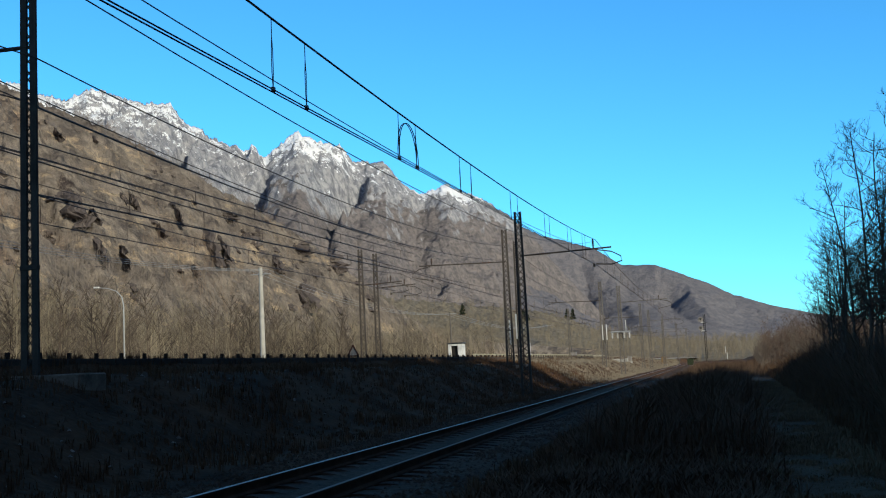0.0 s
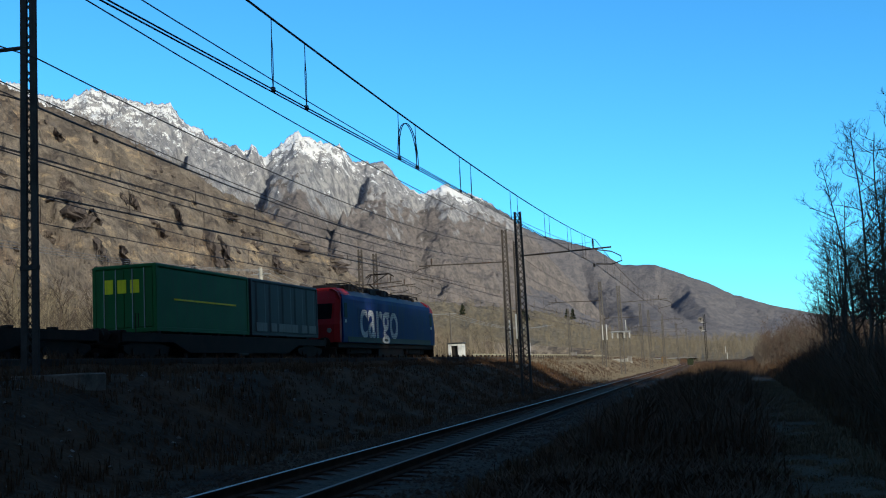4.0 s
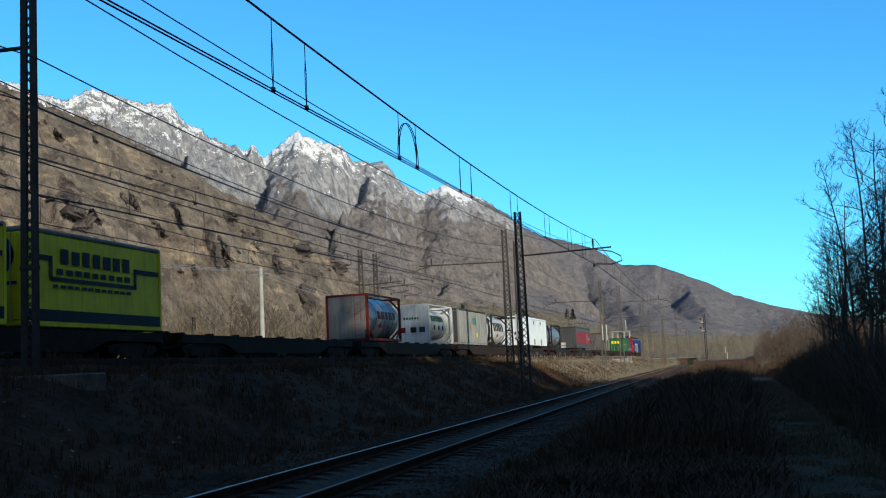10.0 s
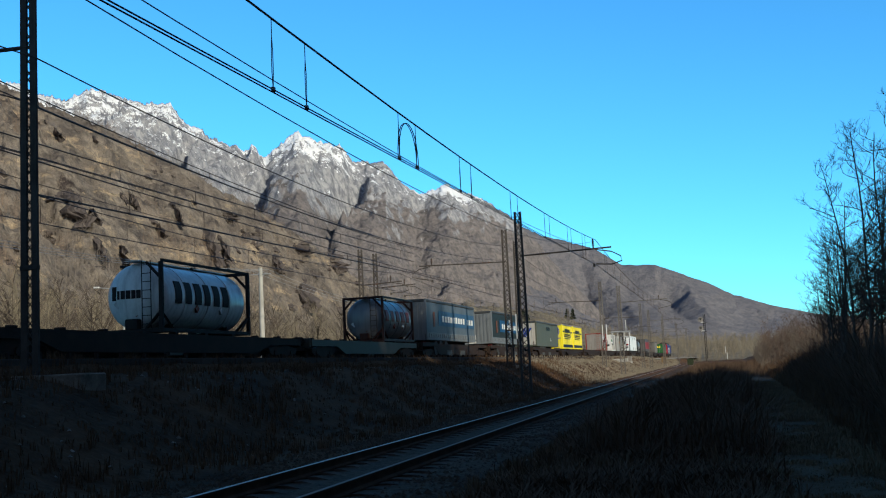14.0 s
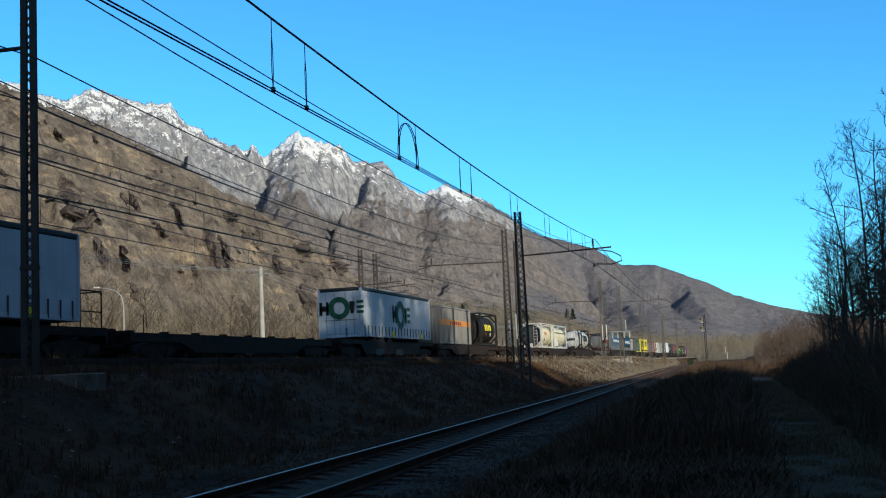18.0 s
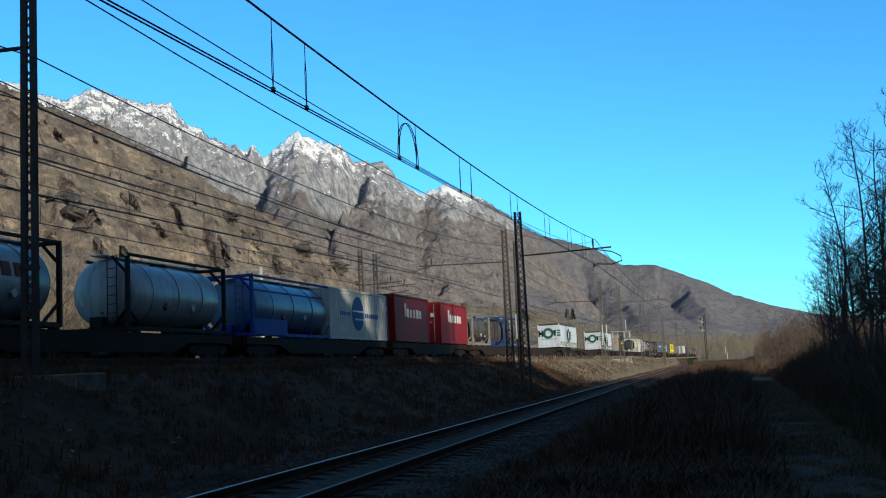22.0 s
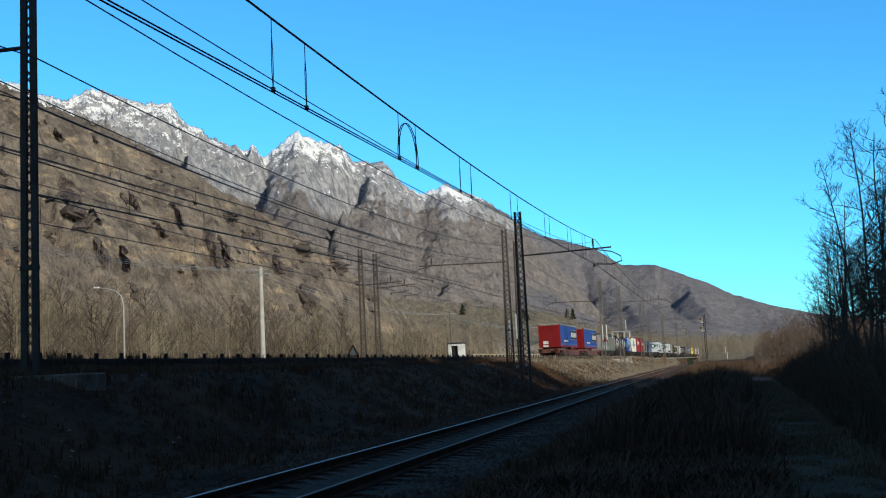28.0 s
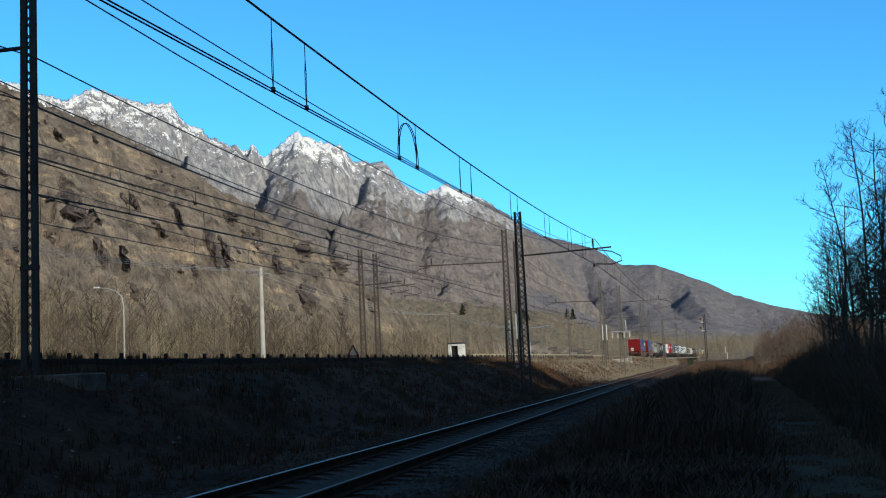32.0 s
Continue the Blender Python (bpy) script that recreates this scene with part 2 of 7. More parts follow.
# ---- mountains ----
def rock_mat(name, wood, wood2, rock, rock2, snow_z, snow_w, rock_z, sc, rock_at=0.42, ochre=None, caps=()):
    m = bpy.data.materials.new(name)
    m.use_nodes = True
    t = m.node_tree
    N, Lk = t.nodes, t.links
    b = N["Principled BSDF"]
    b.inputs["Roughness"].default_value = 0.97
    b.inputs["Specular IOR Level"].default_value = 0.1
    g = N.new("ShaderNodeNewGeometry")
    sp = N.new("ShaderNodeSeparateXYZ")
    Lk.new(g.outputs["Position"], sp.inputs[0])

    def nz(scale, det=8, rough=0.6, st=(1, 1, 1)):
        mp = N.new("ShaderNodeMapping")
        mp.inputs["Scale"].default_value = st
        Lk.new(g.outputs["Position"], mp.inputs["Vector"])
        n = N.new("ShaderNodeTexNoise")
        n.inputs["Scale"].default_value = scale
        n.inputs["Detail"].default_value = det
        n.inputs["Roughness"].default_value = rough
        Lk.new(mp.outputs[0], n.inputs["Vector"])
        return n.outputs["Fac"]

    def rng(v, a, bb):
        r = N.new("ShaderNodeMapRange")
        r.inputs["From Min"].default_value = a
        r.inputs["From Max"].default_value = bb
        Lk.new(v, r.inputs["Value"])
        return r.outputs[0]

    def mixc(f, a, bb):
        x = N.new("ShaderNodeMix")
        x.data_type = "RGBA"
        Lk.new(f, x.inputs["Factor"])
        for k, c in (("A", a), ("B", bb)):
            if isinstance(c, tuple):
                x.inputs[k].default_value = (*c, 1)
            else:
                Lk.new(c, x.inputs[k])
        return x.outputs["Result"]

    def math_(op, a, bb):
        x = N.new("ShaderNodeMath")
        x.operation = op
        for i, c in enumerate((a, bb)):
            if isinstance(c, (int, float)):
                x.inputs[i].default_value = c
            else:
                Lk.new(c, x.inputs[i])
        return x.outputs[0]

    big = nz(0.006 * sc)
    mid = nz(0.03 * sc)
    fine = nz(0.14 * sc, 6, 0.7)
    streak = nz(0.05 * sc, 6, 0.65, (1, 1, 0.5))
    vo = N.new("ShaderNodeTexVoronoi")
    vo.inputs["Scale"].default_value = 0.085 * sc
    Lk.new(g.outputs["Position"], vo.inputs["Vector"])
    clump = math_("MULTIPLY", vo.outputs["Distance"], 0.25)
    cw = mixc(rng(math_("SUBTRACT", math_("ADD", mid, math_("MULTIPLY", fine, 0.8)), clump), 0.62, 0.92), wood, wood2)
    cr = mixc(rng(math_("ADD", streak, math_("MULTIPLY", fine, 0.4)), 0.6, 0.8), rock, rock2)
    sn = N.new("ShaderNodeSeparateXYZ")
    Lk.new(g.outputs["Normal"], sn.inputs[0])
    steep = math_("SUBTRACT", 1.0, sn.outputs["Z"])
    kz = math_("MULTIPLY", math_("SUBTRACT", sp.outputs["Z"], rock_z), 1.0 / 260)
    fr = rng(math_("ADD", math_("ADD", kz, math_("MULTIPLY", steep, 0.9)), math_("MULTIPLY", math_("SUBTRACT", big, 0.5), 1.6)), rock_at, rock_at + 0.18)
    c = mixc(fr, cw, cr)
    if ochre:
        strip = nz(0.028 * sc, 8, 0.7, (1.0, 0.7, 1.9))
        dark = nz(0.016 * sc, 6, 0.7, (1.3, 1.3, 0.7))
        c = mixc(rng(math_("ADD", strip, math_("MULTIPLY", fine, 0.35)), 0.72, 0.85), c, ochre)
        c = mixc(rng(math_("ADD", dark, math_("MULTIPLY", fine, 0.3)), 0.76, 0.84), c, (0.065, 0.05, 0.045))
    if snow_z:
        ks = math_("MULTIPLY", math_("SUBTRACT", sp.outputs["Z"], snow_z), 1.0 / snow_w)
        for where, radius, amount in caps:
            far = N.new("ShaderNodeVectorMath")
            far.operation = "DISTANCE"
            far.inputs[1].default_value = where
            Lk.new(g.outputs["Position"], far.inputs[0])
            ks = math_("ADD", ks, math_("MULTIPLY", rng(far.outputs["Value"], radius, 0.0), amount))
        patch = math_("ADD", math_("MULTIPLY", math_("SUBTRACT", mid, 0.5), 3.6), math_("MULTIPLY", math_("SUBTRACT", fine, 0.5), 2.6))
        fs = rng(math_("SUBTRACT", math_("ADD", ks, patch), math_("MULTIPLY", steep, 0.5)), 0.3, 0.42)
        c = mixc(fs, c, (0.90, 0.91, 0.93))
    Lk.new(c, b.inputs["Base Color"])
    bp = N.new("ShaderNodeBump")
    bp.inputs["Strength"].default_value = 0.9
    bp.inputs["Distance"].default_value = 13.0 / sc
    Lk.new(math_("ADD", math_("ADD", mid, fine), streak), bp.inputs["Height"])
    Lk.new(bp.outputs[0], b.inputs["Normal"])
    return m


SHEETS = {}


def massif(name, crest, near_r, far_r, material, label, rows=90, step=0.12, power=1.0, lump=0.06, grain=0.03, size=0.5, spurs=(), seed=0.0, jag=0.012):
    """A mountain side: crest is (bearing in degrees, rise over distance); it climbs from the foot to the crest and falls away behind.
    spurs: (bearing and height at the top, bearing and height at the foot, width in degrees, rise) of gullies with a steep right wall."""
    az = [a for a, _ in crest]
    hs = [h for _, h in crest]
    n = int((az[-1] - az[0]) / step) + 1
    vs = []
    total = rows + 6
    for i in range(n):
        a = az[0] + (az[-1] - az[0]) * i / (n - 1)
        slope = float(np.interp(a, az, hs))
        r0, r1 = near_r(a, slope), far_r(a, slope)
        s, c = math.sin(radians(a)), math.cos(radians(a))
        hc = slope * r1 + 1.3
        for j in range(total):
            u = j / (rows - 1)
            r = r0 + (r1 - r0) * u
            x, y = r * s, r * c
            if u <= 1:
                base = hc * u ** power
                env = min(1.0, 4 * u) * min(1.0, 0.25 + 6 * (1 - u))
                k = 1.0 / size
                p = Vector((x * k, y * k, base * k + seed))
                q = noise.fractal(p, 0.9, 2.0, 5)
                g = noise.ridged_multi_fractal(p * 3.1, 0.8, 2.1, 6, 1.0, 2.0) - 1.0
                z = base + hc * env * (lump * q + grain * g)
                for a0, u0, a1, u1, w, rise, wall in spurs:
                    if u1 - 0.05 < u < u0 + 0.05:
                        t = min(1.0, max(0.0, (u0 - u) / (u0 - u1)))
                        d = a - (a0 + (a1 - a0) * t) + 0.12 * w * noise.noise((u * 9, a0, seed))
                        f = math.exp(-0.5 * (d / w) ** 2) if d < 0 else max(0.0, 1 - d / (wall * w))
                        z -= hc * rise * f * min(1.0, 5 * t) * max(0.0, 1 - t) ** 0.6 * min(1.0, u / 0.65)
                z += hc * jag * max(0, u - 0.6) * 2.5 * noise.fractal(Vector((a * 3.1, u * 4, seed)), 0.6, 2.0, 5)
            else:
                z = hc * (1 - (u - 1) * 14 * 0.6) + hc * jag * noise.fractal(Vector((a * 3.1, u * 4, seed)), 0.6, 2.0, 5)
            vs.append((x, y, z if j else z - 6))
    fs = [(i * total + j, (i + 1) * total + j, (i + 1) * total + j + 1, i * total + j + 1) for i in range(n - 1) for j in range(total - 1)]
    me = bpy.data.meshes.new(name)
    me.from_pydata(vs, [], fs)
    me.materials.append(material)
    me.shade_smooth()
    SHEETS[name] = (vs, n, total, rows)
    return tagged(new(name, me), label, "mountain", kind="structure")


WOODS = rock_mat("wooded_hillside", (0.325, 0.268, 0.21), (0.12, 0.10, 0.087), (0.43, 0.355, 0.27), (0.10, 0.086, 0.078), 0, 1, 70, 3.0, 0.42, (0.56, 0.42, 0.27))
# summits that hold more snow: place, reach and amount
SUMMITS = (((-900.0, 3530.0, 640.0), 190.0, 1.5), ((-1299.0, 3182.0, 770.0), 260.0, 0.7), ((-1750.0, 2330.0, 790.0), 260.0, 0.5))
ALP = rock_mat("alpine_rock_and_snow", (0.235, 0.205, 0.194), (0.135, 0.123, 0.123), (0.42, 0.415, 0.425), (0.20, 0.205, 0.23), 590, 330, 400, 1.0, 0.55, caps=SUMMITS)
# far woods lightened towards blue: the haze is put into the base colours
HAZEWOOD = rock_mat("haze_tinted_ridge", (0.205, 0.19, 0.195), (0.14, 0.135, 0.147), (0.22, 0.215, 0.225), (0.15, 0.15, 0.168), 0, 1, 900, 1.0)

NEAR_CREST = [(-80, 0.30), (-60, 0.32), (-46.5, 0.3118), (-40.6, 0.2895), (-36.8, 0.2643), (-34.2, 0.2436), (-31.5, 0.2244), (-28.7, 0.199), (-25.9, 0.17),
              (-23.6, 0.1458), (-21.3, 0.1159), (-19.0, 0.0832), (-16.7, 0.0504), (-14.7, 0.0281), (-11.0, 0.02), (-7.0, 0.012)]
FAR_CREST = [(-46.5, 0.27), (-39.4, 0.2616), (-36.8, 0.2694), (-35.0, 0.2568), (-33.9, 0.254), (-32.8, 0.2608), (-32.0, 0.2654), (-30.6, 0.2531), (-28.6, 0.25),
             (-27.9, 0.2328), (-27.2, 0.2303), (-26.7, 0.2224), (-24.9, 0.2075), (-24.5, 0.2126), (-23.8, 0.2009), (-23.2, 0.2112), (-22.2, 0.2231),
             (-21.1, 0.2158), (-19.8, 0.2071), (-19.2, 0.1935), (-17.6, 0.1925), (-16.7, 0.1733), (-15.7, 0.1619), (-14.3, 0.1708), (-13.4, 0.1616),
             (-12.3, 0.1536), (-11.1, 0.1383), (-9.7, 0.112), (-8.3, 0.080), (-6.6, 0.044), (-5.0, 0.017), (-4.2, 0.009)]
RIGHT_CREST = [(-15.3, 0.1221), (-12.3, 0.13), (-10.6, 0.1283), (-9.4, 0.1166), (-8.2, 0.1123), (-6.8, 0.1034), (-5.4, 0.0864), (-3.7, 0.0845), (-1.2, 0.0664),
               (0.1, 0.0538), (2.0, 0.0418), (3.9, 0.0334), (7.9, 0.0218), (15.0, 0.0141)]
rnd = random.Random(31)
CLEFTS = []
for i in range(46):
    a0, u0 = rnd.uniform(-44, -15), rnd.uniform(0.35, 0.98)
    CLEFTS.append((a0, u0, a0 + rnd.uniform(0.4, 2.2), u0 - rnd.uniform(0.12, 0.35), rnd.uniform(0.35, 1.0), rnd.uniform(0.02, 0.05), 0.3))
massif("hillside", NEAR_CREST, lambda a, h: 108 / max(0.2, math.sin(radians(-a))), lambda a, h: 108 / max(0.2, math.sin(radians(-a))) / (1 - 1.75 * h), WOODS,
       "brown winter hillside with bare woods and rock outcrops", rows=120, step=0.09, power=0.95, lump=0.09, grain=0.05, size=60.0, spurs=CLEFTS, seed=3.0)
PEAKS = [(-18.5, 0.93, -22.0, 0.22, 1.0, 0.22, 0.6), (-23.7, 0.86, -24.4, 0.52, 0.9, 0.15, 0.38), (-27.6, 0.9, -28.7, 0.60, 0.9, 0.14, 0.38), (-22.0, 0.98, -22.9, 0.8, 0.9, 0.03, 0.4),
         (-19.8, 0.95, -21.0, 0.75, 0.9, 0.025, 0.4), (-7.6, 0.9, -9.8, 0.1, 2.4, 0.18, 0.65), (-31.0, 0.97, -32.6, 0.72, 1.1, 0.06, 0.3)]
massif("mountain", FAR_CREST, lambda a, h: float(np.interp(a, [-46, -4], [2700, 4000])) * (1 - 1.9 * h), lambda a, h: float(np.interp(a, [-46, -4], [2700, 4000])), ALP,
       "grey rocky mountain range dusted with snow", rows=150, step=0.065, power=1.0, lump=0.045, grain=0.046, size=420.0, spurs=PEAKS, seed=11.0, jag=0.015)
RIDGES = [(-7.7, 0.95, -5.2, 0.08, 2.0, 0.40, 0.75), (-3.5, 0.9, -1.0, 0.2, 1.9, 0.25, 0.5), (-5.2, 0.9, -4.4, 0.5, 1.0, 0.05, 0.9), (2.2, 0.8, 0.8, 0.3, 1.5, 0.10, 0.8)]
massif("distant_ridge", RIGHT_CREST, lambda a, h: 4600.0 * (1 - 2.6 * h) - 500, lambda a, h: 4600.0, HAZEWOOD,
       "wooded ridge with haze in its colour closing the far end of the valley", rows=80, step=0.1, power=1.0, lump=0.05, grain=0.03, size=420.0, spurs=RIDGES, seed=23.0, jag=0.008)


FOOTWOOD = rock_mat("winter_foothill_woods", (0.265, 0.222, 0.155), (0.145, 0.12, 0.088), (0.27, 0.225, 0.165), (0.17, 0.145, 0.112), 0, 1, 400, 4.0, 0.6)
FOOT_CREST = [(-24.0, 0.098), (-21.3, 0.087), (-19.0, 0.074), (-17.3, 0.0655), (-14.9, 0.061), (-12.3, 0.056), (-9.9, 0.0495), (-8.5, 0.042), (-6.8, 0.0305), (-4.2, 0.0205), (-1.7, 0.0145), (1.3, 0.0128), (8.0, 0.0105), (14.0, 0.009)]
massif("foothill", FOOT_CREST, lambda a, h: 520.0, lambda a, h: 1000.0, FOOTWOOD, "low brown wooded foothill below the mountain", rows=50, step=0.15, power=1.15, lump=0.12, grain=0.05, size=90.0, seed=41.0, jag=0.05)


# ---- tracks ----
def rail_section(w, h):
    return [(-w, -h), (w, -h), (w, -h + 0.025), (0.012, -h + 0.05), (0.012, -0.04), (0.036, -0.034), (0.036, 0), (-0.036, 0), (-0.036, -0.034), (-0.012, -0.04), (-0.012, -h + 0.05), (-w, -h + 0.025)]


def rail(line, x_of, z, y0, y1, name="rail", top=None):
    """One rail: web and foot, and its polished head."""
    web, head = Shape(), Shape()
    sec = rail_section(0.07, 0.165)
    vs = [(x_of(y) + a, y, z + b - 0.004) for y in (y0, y1) for a, b in sec]
    k = len(sec)
    web.add(vs, [(i, (i + 1) % k, k + (i + 1) % k, k + i) for i in range(k)] + [tuple(range(k)), tuple(range(k, 2 * k))])
    hv = [(x_of(y) + a, y, z + b) for y in (y0, y1) for a, b in ((-0.03, -0.003), (0.03, -0.003), (0.024, 0.002), (-0.024, 0.002))]
    head.add(hv, [(0, 1, 5, 4), (1, 2, 6, 5), (2, 3, 7, 6), (3, 0, 4, 7)])
    r = part(name, web, RAILSIDE, line, "rusty steel rail with a worn bright head")
    part("rail_head", head, top or RAILTOP, r, "worn running surface")
    return r


single = thing("single_track", "single railway track on concrete sleepers and dark ballast", "railway track", kind="structure")
for side in (-0.7525, 0.7525):
    rail(single, lambda y, s=side: xl(y) + s, ZL, -40, 480, top=RAILTOP if side < 0 else DULLTOP)


def ballast_bed(name, parent, x_of, zt, y0, y1, half, drop, step, seed, stone=None):
    rnd = random.Random(seed)
    s = Shape()
    prof = [(-half - 0.9, zt - drop), (-half, zt), (-half * 0.45, zt + 0.01), (0, zt), (half * 0.45, zt + 0.01), (half, zt), (half + 0.9, zt - drop)]
    ny = int((y1 - y0) / step) + 1
    for j in range(ny):
        y = y0 + (y1 - y0) * j / (ny - 1)
        for a, b in prof:
            s.v.append((x_of(y) + a + rnd.uniform(-0.06, 0.06), y, b + rnd.uniform(-0.025, 0.025)))
    k = len(prof)
    for j in range(ny - 1):
        for i in range(k - 1):
            s.f.append((j * k + i, j * k + i + 1, (j + 1) * k + i + 1, (j + 1) * k + i))
    return part(name, s, stone or BALLAST, parent, "crushed stone ballast")


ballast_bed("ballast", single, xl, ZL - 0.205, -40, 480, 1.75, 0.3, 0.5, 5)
sl_shape = Shape().prism_y([(-1.2, -0.1), (-1.2, 0.04), (-1.15, 0.06), (-0.95, 0.085), (-0.55, 0.085), (-0.3, 0.03), (0.3, 0.03), (0.55, 0.085), (0.95, 0.085), (1.15, 0.06), (1.2, 0.04), (1.2, -0.1)], -0.13, 0.13)
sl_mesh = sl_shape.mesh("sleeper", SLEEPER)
SLEEPERS = [6 + 0.6 * i for i in range(250)]

main = thing("main_track", "ballasted main line on an embankment", "railway track", kind="structure")
for c in (XM, XF):
    for side in (-0.7525, 0.7525):
        rail(main, lambda y, c=c, s=side: c + s, ZM, -700, 1000)
    ballast_bed("ballast", main, lambda y, c=c: c, ZM - 0.17, -700, 1000, 1.9, 0.35, 3.0, 9, SUNSTONE)
    ms = Shape()
    for i in range(int(420 / 0.6)):
        y = -30 + 0.6 * i
        ms.box(c - 1.2, c + 1.2, y - 0.13, y + 0.13, ZM - 0.25, ZM - 0.14)
    tagged(part("sleeper_row", ms, SLEEPER, main, "weathered concrete sleepers"), kind="stuff")


# ---- masts and overhead line ----
def lattice_mast(x, y, z0, height, w=0.34, turn=0.0, group="overhead line masts", label="dark steel lattice overhead-line mast on a concrete footing", mt=None, leg=0.1, foot=0.38, depth=0.12, taper=0.7, pitch=0.32, bar=0.03):
    mt = mt or MAST
    head = z0 + height
    z0 = ground_z(x, y)
    height = head - z0
    m = thing("catenary_mast", label, "mast", group, m=pose(x, y, z0, 0, 0, turn))
    d = depth
    t = taper
    for sx in (-1, 1):
        s = Shape()
        b, tp = w / 2, w / 2 * t
        vs = []
        for z, q in ((0.0, b), (height, tp)):
            xo = sx * q
            xi = sx * (q - leg)
            vs += [(xo, -d / 2, z), (xo, d / 2, z), (xi, d / 2, z), (xi, -d / 2, z)]
        s.add(vs, [(0, 1, 5, 4), (1, 2, 6, 5), (2, 3, 7, 6), (3, 0, 4, 7), (0, 3, 2, 1), (4, 5, 6, 7)])
        part("leg", s, mt, m)
    lace = Shape()
    n = int(height / pitch)
    for i in range(n):
        z, z2 = height * i / n, height * (i + 1) / n
        q, q2 = (w / 2 - leg) - (w / 2) * (1 - t) * z / height, (w / 2 - leg) - (w / 2) * (1 - t) * z2 / height
        s1 = 1 if i % 2 else -1
        for yy, s2 in ((-d / 2 + 0.01, s1), (d / 2 - 0.01, -s1)):
            lace.bar((-s2 * (q + 0.02), yy, z), (s2 * (q2 + 0.02), yy, z2), bar)
    part("lacing", lace, mt, m, "zigzag steel lacing bars")
    part("footing", Shape().cbox(-foot, foot, -0.5, 0.5, -0.7, 0.04, 0.03), FOOTING, m, "worn concrete footing")
    return m


def insulator(a, b, r=0.07):
    """A ribbed insulator turned in one piece between a and b."""
    s = Shape()
    a, b = Vector(a), Vector(b)
    d = (b - a).normalized()
    u = d.cross(Vector((0, 0, 1)) if abs(d.z) < 0.9 else Vector((1, 0, 0))).normalized()
    w = d.cross(u)
    prof = []
    for i in range(6):
        for f, q in ((0.0, 0.35), (0.35, 0.35), (0.4, 1.0), (0.6, 1.0), (0.65, 0.35)):
            prof.append(((i + f) / 6, q * r))
    n = 8
    for f, q in prof:
        p = a.lerp(b, f)
        s.v += [tuple(p + (u * math.cos(6.2832 * k / n) + w * math.sin(6.2832 * k / n)) * q) for k in range(n)]
    for i in range(len(prof) - 1):
        s.f += [(i * n + k, i * n + (k + 1) % n, (i + 1) * n + (k + 1) % n, (i + 1) * n + k) for k in range(n)]
    return s


INSUL = mat("brown_porcelain", (0.14, 0.07, 0.045), (0.09, 0.05, 0.035), rough=0.25, scale=4, bump=0)


def cantilever(m, reach, z, contact_z, side, mt=None):
    """The arm of a mast with its tie, insulators, carrier and steady arm; side: which way it reaches."""
    s = Shape().tube([(0, 0, z), (side * reach, 0, z + 0.12)], 0.045, 6)
    part("arm", s, mt or MAST, m, "horizontal steel bracket arm")
    tip = side * reach
    k = side * (reach - 0.9)
    part("carrier", Shape().tube([(k, 0, z + 0.1), (k, 0, z + 0.6)], 0.04, 6), MAST, m)
    part("insulator", insulator((k, 0, z + 0.25), (k, 0, z + 0.55)), INSUL, m, "brown ribbed insulator")
    hook = Shape().tube([(k + side * 0.1, 0, z + 0.05), (tip, 0, z - 0.1), (tip + side * 0.45, 0, z - 0.35), (tip + side * 0.5, 0, z - 0.6), (tip, 0, z - 0.75), (k + side * 0.1, 0, contact_z + 0.12)], 0.032, 6)
    part("steady_arm", hook, MAST, m, "curved registration arm")
    part("wire_clamp", Shape().box(k - 0.05, k + 0.05, -0.08, 0.08, contact_z - 0.02, contact_z + 0.14), MAST, m)
    part("insulator", insulator((side * 1.0, 0, z + 0.02), (side * 1.6, 0, z + 0.035)), INSUL, m, "brown ribbed insulator")


def wire_points(p, q, sag, n=24):
    p, q = Vector(p), Vector(q)
    return [p + (q - p) * (i / n) - Vector((0, 0, 4 * sag * (i / n) * (1 - i / n))) for i in range(n + 1)]


def catenary(name, label, supports, mess_sag, contact_drop, fractions, r=0.011, twin=0.0, r_con=None, eye=0.0):
    """supports: (x, y, messenger z, contact z)."""
    w = thing(name, label, "overhead wire", "overhead line wires")
    PA, PC = [], []
    for a, b in zip(supports, supports[1:]):
        A = wire_points((a[0], a[1], a[2]), (b[0], b[1], b[2]), mess_sag)
        C = wire_points((a[0], a[1], a[3]), (b[0], b[1], b[3]), contact_drop)
        PA += A if not PA else A[1:]
        PC += C if not PC else C[1:]
        for u in fractions:
            k = u * 24
            i0 = int(k)
            f = k - i0
            pa = A[i0].lerp(A[min(24, i0 + 1)], f)
            pc = C[i0].lerp(C[min(24, i0 + 1)], f)
            d = Shape()
            for o in (-eye, eye) if eye else (0.02,):
                d.tube([pa, pa.lerp(pc, 0.25), pa.lerp(pc, 0.45) + Vector((0, o, 0)), pa.lerp(pc, 0.75) + Vector((0, o, 0)), pc], r * (0.4 if eye else 0.6), 4)
            part("dropper", d, WIRE, w, "dropper looped from two thin wires" if eye else "")
            part("clip", Shape().box(pc.x - 0.02, pc.x + 0.02, pc.y - 0.03, pc.y + 0.03, pc.z - 0.01, pc.z + 0.05), WIRE, w)
    part("messenger_wire", Shape().tube(PA, r, 5), WIRE, w, "upper stranded carrying wire")
    for o in (-twin, twin) if twin else (0,):
        part("contact_wire", Shape().tube([p + Vector((o, 0, 0)) for p in PC], r_con or r, 5), WIRE, w, "copper contact wire")
    return w


def line_wire(name, label, pts, sag, r=0.017, mt=None):
    P = []
    for a, b in zip(pts, pts[1:]):
        q = wire_points(a, b, sag)
        P += q if not P else q[1:]
    return solid(name, Shape().tube(P, r, 5), mt or WIRE, label, "overhead wire", "overhead line wires")


